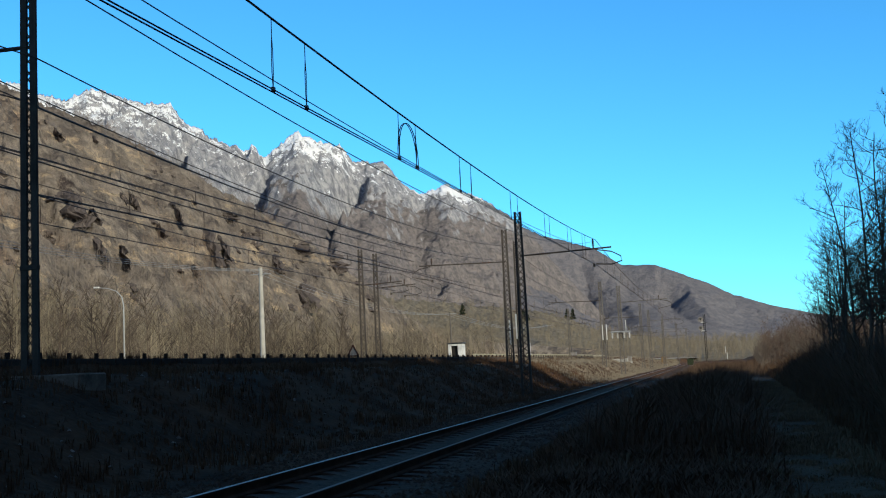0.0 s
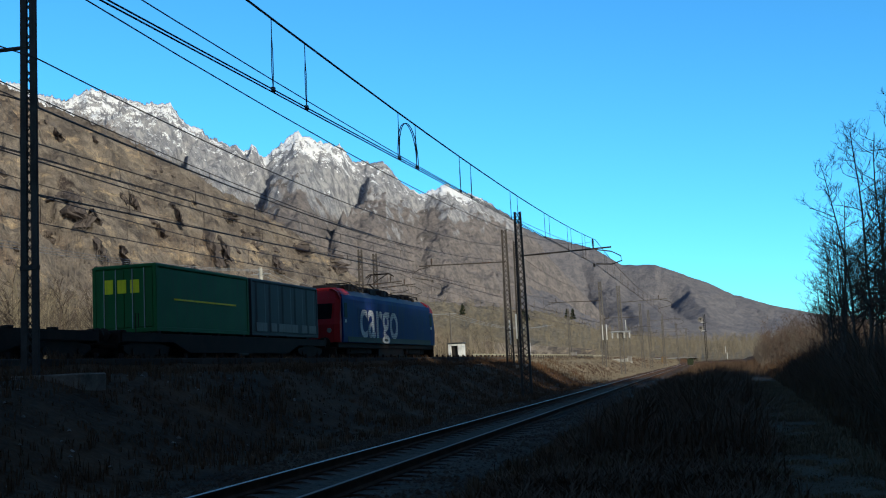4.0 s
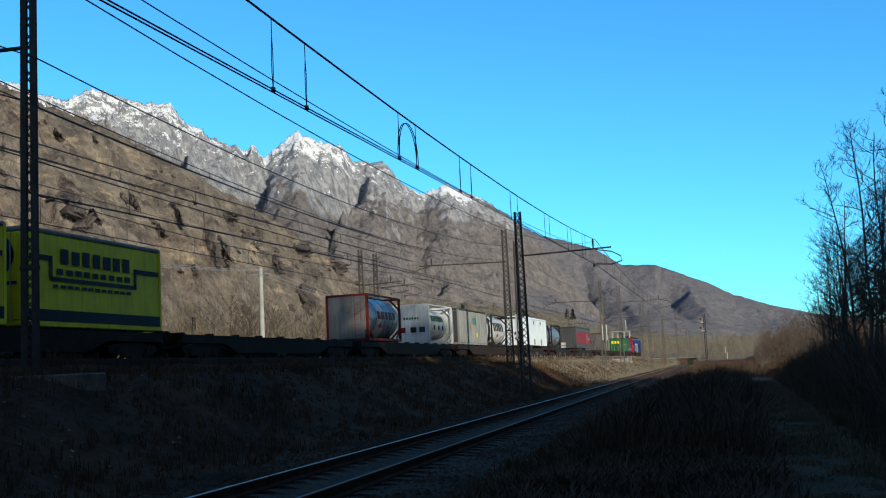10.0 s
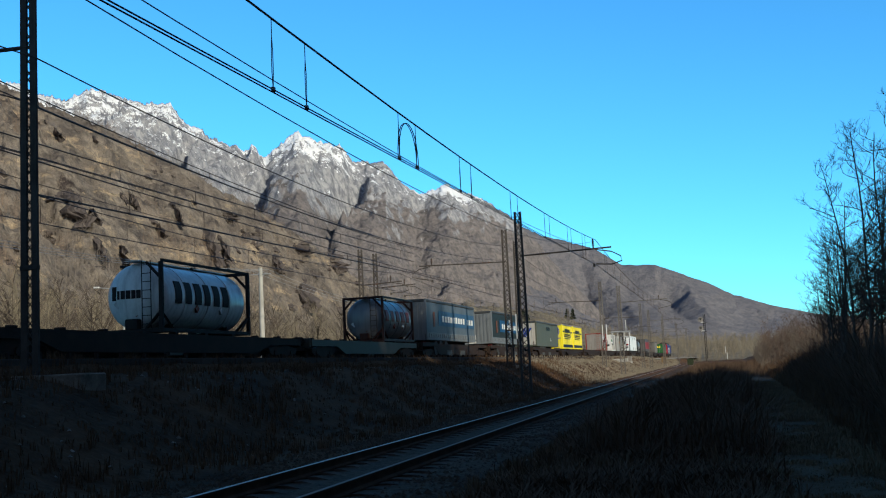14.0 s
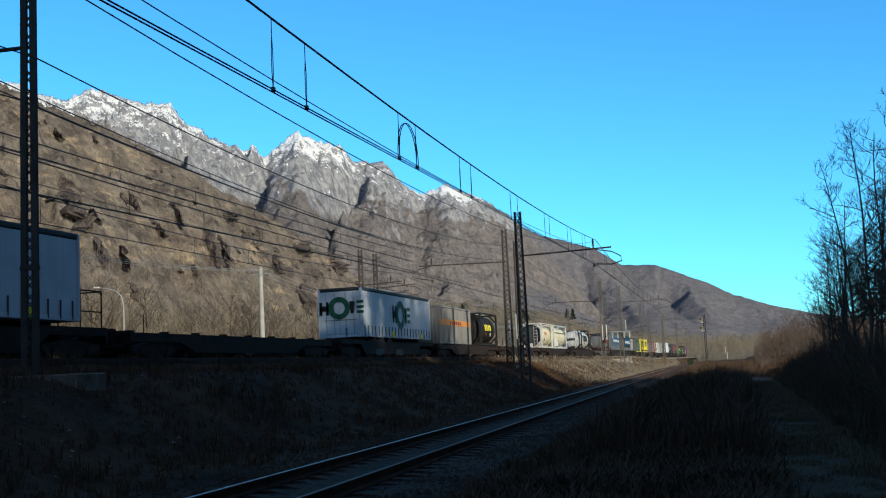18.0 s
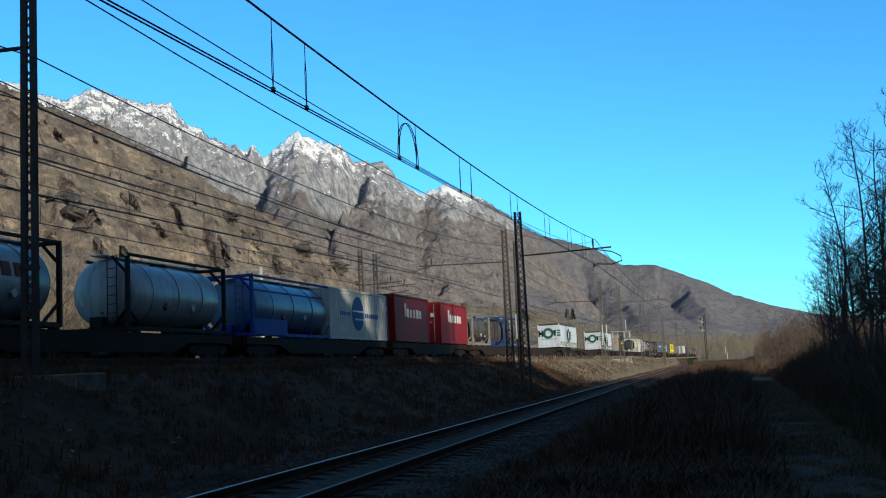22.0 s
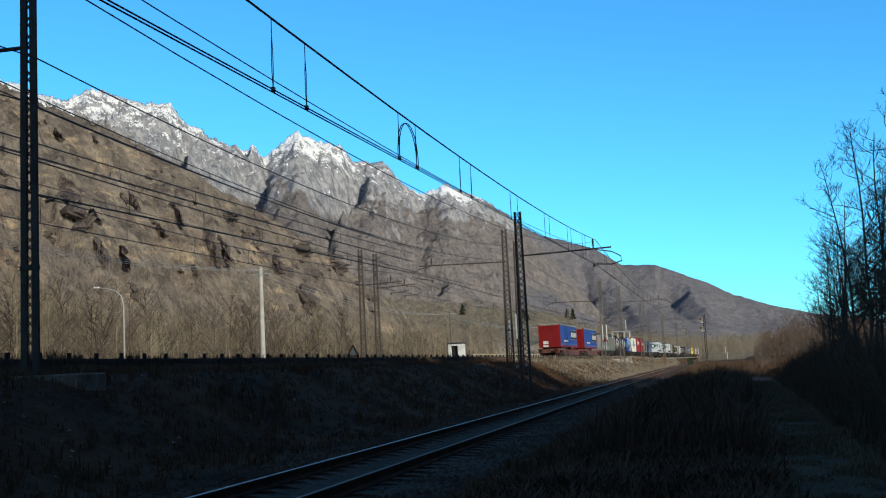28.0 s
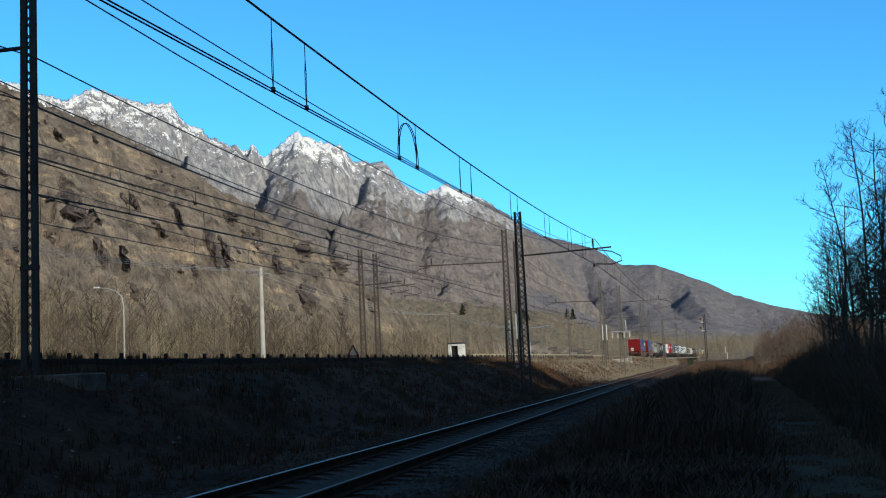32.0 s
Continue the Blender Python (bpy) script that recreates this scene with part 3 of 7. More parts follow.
# masts of the main line, near side
XN = -14.4
NEAR_Y = [20.2, 71.3, 124.5, 178.0, 232.0, 288.0, 345.0]
for i, y in enumerate(NEAR_Y):
    m = lattice_mast(XN, y, 1.52, 8.9 if i else 9.6, 0.56 if i else 0.43, leg=0.105 if i else 0.148, foot=0.45 if i else 1.5, depth=0.12 if i else 0.07, taper=0.66 if i else 0.85, pitch=0.32 if i else 0.2, bar=0.03 if i else 0.02, mt=MAST if i < 2 else FARSTEEL)
    k = 1.52 - ground_z(XN, y)
    cantilever(m, 6.0, (6.75 if i else 7.2) + k, 5.75 + k, -1)
    if i in (0, 1):
        m2 = Shape().cbox(-0.225, 0.225, -0.05, 0.05, 2.28, 2.38, 0.01)
        part("number_plate", m2, MAST, m, "blank dark plate")
m = lattice_mast(XN - 0.1, 75.6, 1.52, 8.6, 0.46, leg=0.09, taper=0.7, label="slimmer lattice anchor mast close behind another mast")
# far side
FAR_Y = [26.0, 80.0, 83.6, 135.0, 189.0, 243.0, 300.0]
for y in FAR_Y:
    m = lattice_mast(-27.6, y, 1.5, 9.4, 0.5, leg=0.1, taper=0.72, mt=MAST if y < 100 else FARSTEEL)
    k = 1.5 - ground_z(-27.6, y)
    cantilever(m, 3.3, 6.6 + k, 5.75 + k, 1)
# masts of the single line
LOW_Y = [-8.0, 55.3, 124.0, 188.0, 250.0]
for i, y in enumerate(LOW_Y):
    x = xw(y) - (3.92 if i == 1 else 4.1)
    m = lattice_mast(x, y, -0.15 if i < 2 else 0.4, 9.4 if i < 2 else 9.4, 0.58, leg=0.105, taper=0.66, mt=MAST if i < 2 else FARSTEEL)
    if i:
        k = -ground_z(x, y)
        cantilever(m, 4.7 if i < 2 else 5.3, (6.95 if i < 2 else 7.9) + k, (6.15 if i < 2 else 6.9) + k, 1, MAST if i < 2 else FARSTEEL)

sw = thing("line_disconnector", "pale line disconnector with insulators on a mast arm", "disconnector", m=pose(xw(124.0) - 4.1, 123.7, 0))
part("arm", Shape().bar((-1.1, 0, 4.6), (1.1, 0, 4.6), 0.12), GALV, sw)
for x in (-0.95, -0.35, 0.35, 0.95):
    part("insulator", insulator((x, 0, 3.9), (x, 0, 4.55), 0.13), WHITEP, sw, "pale ribbed insulator")
part("drive_rod", Shape().tube([(0.6, 0, 4.6), (0.6, 0, 5.9)], 0.05, 6), GALV, sw)

EVEN = [(i + 0.5) / 9 for i in range(9)]
STD = [(XM, y, ZM + 7.0, ZM + 5.6) for y in NEAR_Y[1:]]
catenary("main_overhead_wire", "overhead contact line of the near main track", [(XM, -32, 8.9, 7.1), (XM, 20.2, 8.5, 7.15), (XM, 71.3, 7.95, 7.85)] + STD[1:], 0.15, 0.0, EVEN, r=0.022, twin=0.05, r_con=0.016)
catenary("overlap_overhead_wire", "second overhead line of the near track where two sections overlap", [(XM - 0.35, -32, 9.3, 8.8), (XM - 0.35, 20.2, 9.05, 8.6), (XM - 0.35, 71.3, 9.3, 8.75)], 0.15, 0.12, EVEN, r=0.022, twin=0.05, r_con=0.016)
catenary("anchor_overhead_wire", "overhead line rising to its anchor mast", [(XM + 0.3, -32, 11.2, 10.8), (XM + 0.3, 20.2, 10.7, 10.35), (XM + 0.3, 71.3, 9.5, 9.42)], 0.55, 0.5, EVEN, r=0.019)
SPANS_F = [(XF, y, ZM + 6.9, ZM + 5.5) for y in [-28, 26.0, 80.0, 135.0, 189.0, 243.0, 300.0]]
catenary("far_overhead_wire", "overhead contact line of the far main track", SPANS_F, 0.75, 0.05, EVEN, r=0.021)
PAIRS = [(k + d) / 63.3 for k in (5.0, 10.0, 15.5, 21.13, 27.05, 32.1, 38.7, 45.5, 52.0, 57.5) for d in (-0.55, 0.65)]
catenary("single_overhead_wire", "overhead contact line above the single track with thin droppers", [(xw(-8), -8, 5.94, 4.29), (xw(55), 55.3, 7.5, 6.2), (xw(124), 124, 8.3, 6.9), (xw(188), 188, 8.2, 6.8), (xw(250), 250, 8.2, 6.8)], 0.665, 0.0, PAIRS, r=0.016, twin=0.03, r_con=0.010, eye=0.022)
loop = Shape()
for q in (-0.015, 0.015):
    loop.tube([(xw(19) + q, 19.11 - 0.61 * math.cos(math.pi * k / 16), 5.1 + 0.76 * math.sin(math.pi * k / 16) ** 0.8) for k in range(17)], 0.009, 5)
solid("jumper_loop", loop, WIRE, "arched copper jumper loop between the overhead wires", "overhead wire")
line_wire("feeder_wire", "plain feeder wire on the mast heads", [(XN + 0.2, -32, 8.6), (XN + 0.2, 20.2, 8.45)] + [(XN + 0.2, y, 9.3) for y in NEAR_Y[1:]], 0.9)
line_wire("feeder_wire", "plain feeder wire on the mast heads", [(XN - 0.3, -32, 7.7), (XN - 0.3, 20.2, 7.6)] + [(XN - 0.3, y, 8.4) for y in NEAR_Y[1:]], 0.8)
line_wire("feeder_wire", "plain feeder wire on the far masts", [(-27.2, y, 10.2) for y in [-28] + FAR_Y], 0.7)
line_wire("earth_wire", "thin earth wire beside the single track overhead line", [(xw(-8) - 0.25, -8, 5.56), (xw(55) - 0.25, 55.3, 7.4)], 1.53, 0.008)
line_wire("earth_wire", "thin earth wire beside the single track overhead line", [(xw(-8) - 0.25, -8, 5.3), (xw(55) - 0.25, 55.3, 7.1)], 0.75, 0.008)


# ---- the train ----
SPEED = 27.0
T_REF = 18.0
TRAIN = []                     # (thing, place along the line at T_REF)
W2 = 1.25


def ride(ob, s):
    ob.matrix_world = pose(XM, s - SPEED * T_REF, ZM)
    TRAIN.append((ob, s))
    return ob


def disc_x(x0, x1, r, y, z, n=20):
    return Shape().tube([(x0, y, z), (x1, y, z)], r, n)


def bogie(parent, y, wb=0.9):
    b = part("bogie", Shape().cbox(-1.05, 1.05, y - 0.14, y + 0.14, 0.42, 0.72, 0.03), STEEL_DARK, parent, "dark four-wheel bogie")
    for sx in (-1, 1):
        fr = Shape()
        x0, x1 = sorted((sx * 0.98, sx * 1.14))
        vs = [(x, y + a, z) for x in (x0, x1) for a, z in ((-1.5, 0.5), (-1.15, 0.36), (-0.55, 0.36), (-0.35, 0.26), (0.35, 0.26), (0.55, 0.36), (1.15, 0.36), (1.5, 0.5), (1.5, 0.66), (0.5, 0.78), (-0.5, 0.78), (-1.5, 0.66))]
        k = 12
        fr.add(vs, [(i, (i + 1) % k, k + (i + 1) % k, k + i) for i in range(k)] + [tuple(range(k)), tuple(range(k, 2 * k))])
        part("side_frame", fr, STEEL_DARK, b)
        for sy in (-wb, wb):
            wsh = disc_x(sx * 0.70, sx * 0.83, 0.46, y + sy, 0.46)
            wsh.tube([(sx * 0.83, y + sy, 0.46), (sx * 1.18, y + sy, 0.46)], 0.13, 10)
            part("wheel", wsh, STEEL_DARK, b, "steel wheel with axle box")
    return b


def wagon(s0, s1, pocket=False, sill=None, label="low dark container flat wagon on two bogies", rail_end=0):
    """A flat or pocket wagon from s0 to s1 over the buffers."""
    L = s1 - s0
    w = thing("flat_wagon" if not pocket else "pocket_wagon", label, "wagon", "wagons of the freight train")
    h = L / 2 - 0.55
    sill = sill or STEEL_DARK
    for sx in (-1, 1):
        s = Shape()
        x0, x1 = sorted((sx * 1.08, sx * 1.24))
        if pocket:
            pr = [(-h, 0.95), (-h + 3.0, 0.95), (-h + 3.8, 0.42), (h - 3.8, 0.42), (h - 3.0, 0.95), (h, 0.95), (h, 1.2), (h - 3.2, 1.2), (h - 3.9, 1.12), (-h + 3.9, 1.12), (-h + 3.2, 1.2), (-h, 1.2)]
        else:
            pr = [(-h, 0.8), (-h + 3.4, 0.8), (-h + 4.6, 0.44), (h - 4.6, 0.44), (h - 3.4, 0.8), (h, 0.8), (h, 1.1), (-h, 1.1)]
        k = len(pr)
        vs = [(x, a, z) for x in (x0, x1) for a, z in pr]
        s.add(vs, [(i, (i + 1) % k, k + (i + 1) % k, k + i) for i in range(k)] + [tuple(range(k)), tuple(range(k, 2 * k))])
        part("side_sill", s, sill, w)
    nb = int(L / 2.2)
    hi = Shape().box(-1.08, 1.08, -0.09, 0.09, 0.8, 1.06).mesh("cross_beam", STEEL_DARK)
    low = Shape().box(-1.08, 1.08, -0.09, 0.09, 0.5, 0.7).mesh("cross_beam", STEEL_DARK)
    pad = Shape().cbox(-0.13, 0.13, -0.12, 0.12, 1.1, 1.17, 0.012).mesh("spigot", STEEL_DARK)
    for i in range(nb + 1):
        y = -h + 0.12 + (2 * h - 0.24) * i / nb
        cb = part("cross_beam", low if pocket and abs(y) < h - 3.4 else hi, None, w)
        cb.location = (0, y, 0)
        if not pocket:
            for sx in (-1.13, 1.13):
                sp = part("spigot", pad, None, w)
                sp.location = (sx, y, 0)
    part("centre_sill", Shape().box(-0.3, 0.3, -h, h, 0.62, 0.99), STEEL_DARK, w)
    part("brake_gear", Shape().cbox(-0.75, 0.75, -h + 3.2, h - 3.2, 0.3, 0.66, 0.03), STEEL_DARK, w)
    if pocket:
        for y in (-2.6, 1.2):
            part("equipment_box", Shape().cbox(1.05, 1.26, y - 0.7, y + 0.7, 0.34, 0.72, 0.03), mat("pale_box", (0.06, 0.058, 0.052), rough=0.7, grime=0.5), w, "pale steel equipment box under the frame")
    if not pocket:
        part("equipment_box", Shape().cbox(1.0, 1.22, -0.5, 0.5, 0.34, 0.72, 0.03), mat("pale_box", (0.06, 0.058, 0.052), rough=0.7, grime=0.5), w, "pale steel equipment box under the frame")
    for sy in (-1, 1):
        part("headstock", Shape().cbox(-1.2, 1.2, min(sy * h, sy * (h + 0.16)), max(sy * h, sy * (h + 0.16)), 0.72, 1.16, 0.02), sill, w)
        for sx in (-0.875, 0.875):
            a, b = sy * (h + 0.16), sy * (h + 0.55)
            bs = Shape().tube([(sx, a, 1.0), (sx, b - sy * 0.04, 1.0)], 0.09, 10)
            bs.tube([(sx, b - sy * 0.05, 1.0), (sx, b, 1.0)], 0.23, 14)
            part("buffer", bs, STEEL_DARK, w)
        bogie(w, sy * (h - 1.75))
    if rail_end:
        y = rail_end * (h - 0.15)
        s = Shape()
        for x in (-1.15, 1.15):
            s.tube([(x, y, 1.1), (x, y, 2.35)], 0.024, 6)
            s.tube([(x, y - rail_end * 2.3, 1.1), (x, y - rail_end * 2.3, 2.35), (x, y, 2.35)], 0.024, 6)
            s.tube([(x, y - rail_end * 2.3, 1.7), (x, y, 1.7)], 0.02, 6)
            s.tube([(x, y - rail_end * 1.15, 1.1), (x, y - rail_end * 1.15, 2.35)], 0.02, 6)
        s.tube([(-1.15, y, 2.35), (1.15, y, 2.35)], 0.024, 6)
        part("handrail", s, STEEL_DARK, w, "tubular steel end railing")
    # brake handle
    part("brake_lever", Shape().tube([(1.15, -h + 1.0, 1.1), (1.15, -h + 1.0, 1.75), (1.15, -h + 1.18, 1.75), (1.15, -h + 1.18, 1.3)], 0.018, 5), STEEL_DARK, w)
    return ride(w, (s0 + s1) / 2)


def blocks(n, y0, y1, z0, z1, x, seed=0, thick=0.012):
    """Plain bars standing for a row of lettering on the side that faces +x."""
    s = Shape()
    rnd = random.Random(seed)
    step = (y1 - y0) / n
    for i in range(n):
        a = y0 + step * i
        b = a + step * rnd.uniform(0.62, 0.74)
        zt = z1 - (0 if i == 0 else rnd.uniform(0, 0.12) * (z1 - z0))
        s.box(x, x + thick, a, b, z0, zt)
    s.piece = 8
    return s


def ring_x(y, z, r, w, x, a0=0, a1=360, n=28, thick=0.012, sy=1.0):
    """A flat ring or arc on the side that faces +x."""
    s = Shape()
    full = abs(a1 - a0) >= 360
    k = max(3, int(n * abs(a1 - a0) / 360))
    m = k if full else k + 1
    vs = []
    for i in range(m):
        q = radians(a0 + (a1 - a0) * i / k)
        for xx, rr in ((x, r - w), (x, r), (x + thick, r), (x + thick, r - w)):
            vs.append((xx, y + sy * rr * math.cos(q), z + rr * math.sin(q)))
    fs = []
    for i in range(k):
        a, b = 4 * i, 4 * ((i + 1) % m)
        fs += [(a + q, a + (q + 1) % 4, b + (q + 1) % 4, b + q) for q in range(4)]
    if not full:
        fs += [(0, 1, 2, 3), (4 * k + 3, 4 * k + 2, 4 * k + 1, 4 * k)]
    return s.add(vs, fs)


def to_rear(s, y_rear):
    """Turn side lettering onto the face that looks back along the line."""
    o = Shape()
    o.f = list(s.f)
    o.v = [(y, y_rear - (x - W2), z) for x, y, z in s.v]
    o.piece = s.piece
    return o


def box_load(name, s, L, top, bottom, side, label, rear=None, roof=None, post=None, ribs=0, rib_d=0.035, rear_ribs=0, doors=True, group="containers of the freight train", category="container", skirt=None, roof_h=0.16):
    """A container or swap body with its own walls, corner posts, doors and roof; bottom and top above the rail."""
    c = thing(name, label, category, group)
    rear = rear or side
    roof = roof or side
    post = post or side
    h = L / 2
    part("body", Shape().cbox(-W2 + 0.02, W2 - 0.02, -h + 0.03, h - 0.03, bottom + 0.14, top - roof_h, 0.02), side, c)
    part("roof", Shape().cbox(-W2, W2, -h, h, top - roof_h, top, 0.05), roof, c)
    part("base_frame", Shape().cbox(-W2, W2, -h, h, bottom, bottom + 0.16, 0.02), post, c)
    for sx in (-1, 1):
        for sy in (-1, 1):
            x0, x1 = sorted((sx * (W2 + 0.004), sx * (W2 - 0.14)))
            y0, y1 = sorted((sy * (h + 0.004), sy * (h - 0.14)))
            part("corner_post", Shape().cbox(x0, x1, y0, y1, bottom + 0.1, top - 0.05, 0.015), post, c)
    if ribs:
        for sx in (-1, 1):
            sh = Shape()
            for i in range(ribs):
                y = -h + 0.25 + (L - 0.5) * (i + 0.5) / ribs
                w = (L - 0.5) / ribs * 0.28
                x0, x1 = sorted((sx * (W2 - 0.02), sx * (W2 - 0.02 + rib_d)))
                xi, xo = sx * (W2 - 0.025), sx * (W2 - 0.02 + rib_d)
                vs = [(xi, y - w * 1.4, z) for z in (bottom + 0.16, top - roof_h)] + [(xo, y - w, z) for z in (bottom + 0.16, top - roof_h)] + [(xo, y + w, z) for z in (bottom + 0.16, top - roof_h)] + [(xi, y + w * 1.4, z) for z in (bottom + 0.16, top - roof_h)]
                sh.add(vs, [(0, 1, 3, 2), (2, 3, 5, 4), (4, 5, 7, 6), (0, 2, 4, 6), (1, 7, 5, 3)])
            part("side_ribs", sh, side, c, "pressed vertical side ribs")
    if rear_ribs:
        part("end_wall", Shape().cbox(-W2 + 0.13, W2 - 0.13, -h + 0.005, -h + 0.05, bottom + 0.14, top - roof_h, 0.01), rear, c)
        sh = Shape()
        for i in range(rear_ribs):
            x = -W2 + 0.2 + (2 * W2 - 0.4) * (i + 0.5) / rear_ribs
            w = (2 * W2 - 0.4) / rear_ribs * 0.25
            sh.box(x - w, x + w, -h - 0.03, -h + 0.035, bottom + 0.2, top - roof_h - 0.03)
        part("end_ribs", sh, rear, c, "vertical ribs of the end wall")
    if doors:
        for sx in (-1, 1):
            x0, x1 = sorted((sx * 0.012, sx * (W2 - 0.15)))
            dd = part("door", Shape().cbox(x0, x1, -h - 0.006, -h + 0.06, bottom + 0.18, top - roof_h - 0.02, 0.015), rear, c, "closed rear door")
            bars = Shape()
            for fx in (0.3, 0.72):
                x = x0 + (x1 - x0) * fx
                bars.tube([(x, -h - 0.03, bottom + 0.14), (x, -h - 0.03, top - roof_h)], 0.017, 6)
            part("lock_rod", bars, GALV, dd, "galvanised locking rods")
    if skirt:
        for sx in (-1, 1):
            x0, x1 = sorted((sx * (W2 - 0.03), sx * (W2 + 0.006)))
            part("side_skirt", Shape().cbox(x0, x1, -h + 0.1, h - 0.1, bottom + 0.16, bottom + 0.5, 0.01), skirt, c)
    return ride(c, s)


P_BUCKLE = paint("grey_buckle", (0.13, 0.13, 0.13), 0.5)


def trailer(s, side, label, rear=None, roof=None, post=None, rear_ribs=0, top=4.04, bottom=1.36, L=13.6, stakes=False, skirt=None, bumper=True):
    """A semi-trailer standing in a pocket wagon."""
    c = box_load("semi_trailer", s, L, top, bottom, side, label, rear, roof, post, 0, 0.03, rear_ribs, rear_ribs == 0, "trailers of the freight train", "semi-trailer", skirt, 0.2)
    h = L / 2
    part("chassis", Shape().cbox(-0.5, 0.5, -h + 0.2, h - 0.4, bottom - 0.28, bottom + 0.02, 0.02), STEEL_DARK, c)
    for i in range(3):
        y = -h + 2.2 + 1.31 * i
        for sx in (-1, 1):
            part("wheel", Shape().tube([(sx * 0.85, y, 0.86), (sx * 1.22, y, 0.86)], 0.5, 20), BLACKP, c, "black rubber trailer tyre")
    if stakes:
        n = 22
        me = Shape().cbox(W2 - 0.02, W2 + 0.02, -0.022, 0.022, bottom + 0.05, bottom + 0.62, 0.006).mesh("curtain_strap", paint("strap_grey", (0.1, 0.11, 0.11)))
        for i in range(n):
            o = part("curtain_strap", me, None, c)
            o.location = (0, -h + 0.4 + (L - 0.8) * i / (n - 1), 0)
    if skirt:
        me = Shape().cbox(W2 - 0.02, W2 + 0.03, -0.03, 0.03, bottom + 0.2, bottom + 0.44, 0.008).mesh("curtain_buckle", P_BUCKLE)
        for i in range(24):
            o = part("curtain_buckle", me, None, c)
            o.location = (0, -h + 0.5 + (L - 1.0) * i / 23, 0)
    if bumper:
        part("bumper", Shape().cbox(-1.15, 1.15, -h - 0.06, -h + 0.06, bottom - 0.45, bottom - 0.3, 0.02), STEEL_DARK, c)
        part("blank_plate", Shape().box(-0.75, -0.15, -h - 0.06, -h - 0.02, bottom + 0.38, bottom + 0.72).box(-0.75, -0.15, -h - 0.06, -h - 0.02, bottom + 0.06, bottom + 0.26), P_PLATE, c, "pale plates with plain bars")
        for sx in (-1, 1):
            part("tail_lamp", Shape().cbox(sx * 1.0 - 0.16, sx * 1.0 + 0.16, -h - 0.09, -h - 0.05, bottom - 0.26, bottom - 0.12, 0.01), paint("dull_red_lens", (0.35, 0.02, 0.02), 0.2), c)
    return c


def tank(s, L, frame, shell, label, top=3.75, bottom=1.17, r=1.13, end_wall=None, walkway=True, ladder=True, open_rear=False):
    """A tank container: a steel frame round a cylindrical shell with domed ends."""
    c = thing("tank_container", label, "tank container", "tank containers of the freight train")
    h = L / 2
    H = top - bottom
    zc = bottom + H / 2 + 0.02
    hh = h - 0.12
    prof = [(-hh, 0.03)]
    for k in range(1, 8):
        a = radians(90 * k / 7)
        prof.append((-hh + 0.42 * (1 - math.cos(a)), r * math.sin(a)))
    prof += [(y, rr) for y, rr in [(-hh / 3, r), (hh / 3, r)]]
    prof += [(-y, rr) for y, rr in prof[::-1] if y < -hh / 2]
    shl = part("tank_shell", Shape().lathe_y(prof, 32, 0, zc), shell, c, "cylindrical tank shell with domed ends", smooth=True)
    for y in (-h * 0.5, 0, h * 0.5):
        part("hoop", Shape().lathe_y([(y - 0.05, r + 0.001), (y - 0.05, r + 0.025), (y + 0.05, r + 0.025), (y + 0.05, r + 0.001)], 32, 0, zc), shell, shl)
    for sy in (-1, 1):
        y = sy * (h - 0.07)
        fr = part("end_frame", Shape().box(-W2 + 0.03, W2 - 0.03, y - 0.06, y + 0.06, bottom, bottom + 0.14), frame, c)
        bare = open_rear and sy < 0
        if not bare:
            part("top_beam", Shape().box(-W2 + 0.03, W2 - 0.03, y - 0.06, y + 0.06, top - 0.12, top), frame, fr)
        for sx in (1,) if bare else (-1, 1):
            x = sx * (W2 - 0.09)
            part("post", Shape().cbox(x - 0.07, x + 0.07, y - 0.07, y + 0.07, bottom + 0.1, top - 0.1, 0.012), frame, fr)
            part("brace", Shape().bar((x, y, bottom + 0.75), (x * 0.45, y, bottom + 0.1), 0.09), frame, fr)
            part("brace", Shape().bar((x, y, top - 0.7), (x * 0.5, y, top - 0.08), 0.08), frame, fr)
    for sx in (-1, 1):
        x = sx * (W2 - 0.09)
        part("bottom_rail", Shape().cbox(x - 0.06, x + 0.06, -h + 0.1, h - 0.1, bottom, bottom + 0.14, 0.01), frame, c)
        back = -h + (1.3 if open_rear and sx < 0 else 0.1)
        part("top_rail", Shape().cbox(x - 0.045, x + 0.045, back, h - 0.1, top - 0.1, top, 0.01), frame, c)
        if sx > 0 or not open_rear:
            part("rail_brace", Shape().bar((x, -h + 0.1, bottom + 0.7), (x, -h + 0.9, bottom + 0.1), 0.08), frame, c)
        part("rail_brace", Shape().bar((x, h - 0.1, bottom + 0.7), (x, h - 0.9, bottom + 0.1), 0.08), frame, c)
    if walkway:
        wk = Shape().box(-0.25, 0.25, -h + 0.1, h - 0.1, top - 0.03, top + 0.01).tube([(0, -0.3, top), (0, -0.3, top + 0.03), (0, 0.3, top + 0.03)], 0.02)
        part("walkway", wk, GALV, c, "galvanised walkway on the tank top")
        part("manhole", Shape().tube([(0, 0.5, zc + r - 0.05), (0, 0.5, zc + r + 0.1)], 0.3, 14), frame, c)
    if ladder:
        ld = Shape()
        for x in (0.45, 0.8):
            ld.tube([(x, -h - 0.01, bottom + 0.15), (x, -h - 0.01, top - 0.05)], 0.018, 6)
        for i in range(8):
            z = bottom + 0.3 + i * (H - 0.5) / 7
            ld.tube([(0.45, -h - 0.01, z), (0.8, -h - 0.01, z)], 0.014, 6)
        part("ladder", ld, frame, c, "narrow steel ladder")
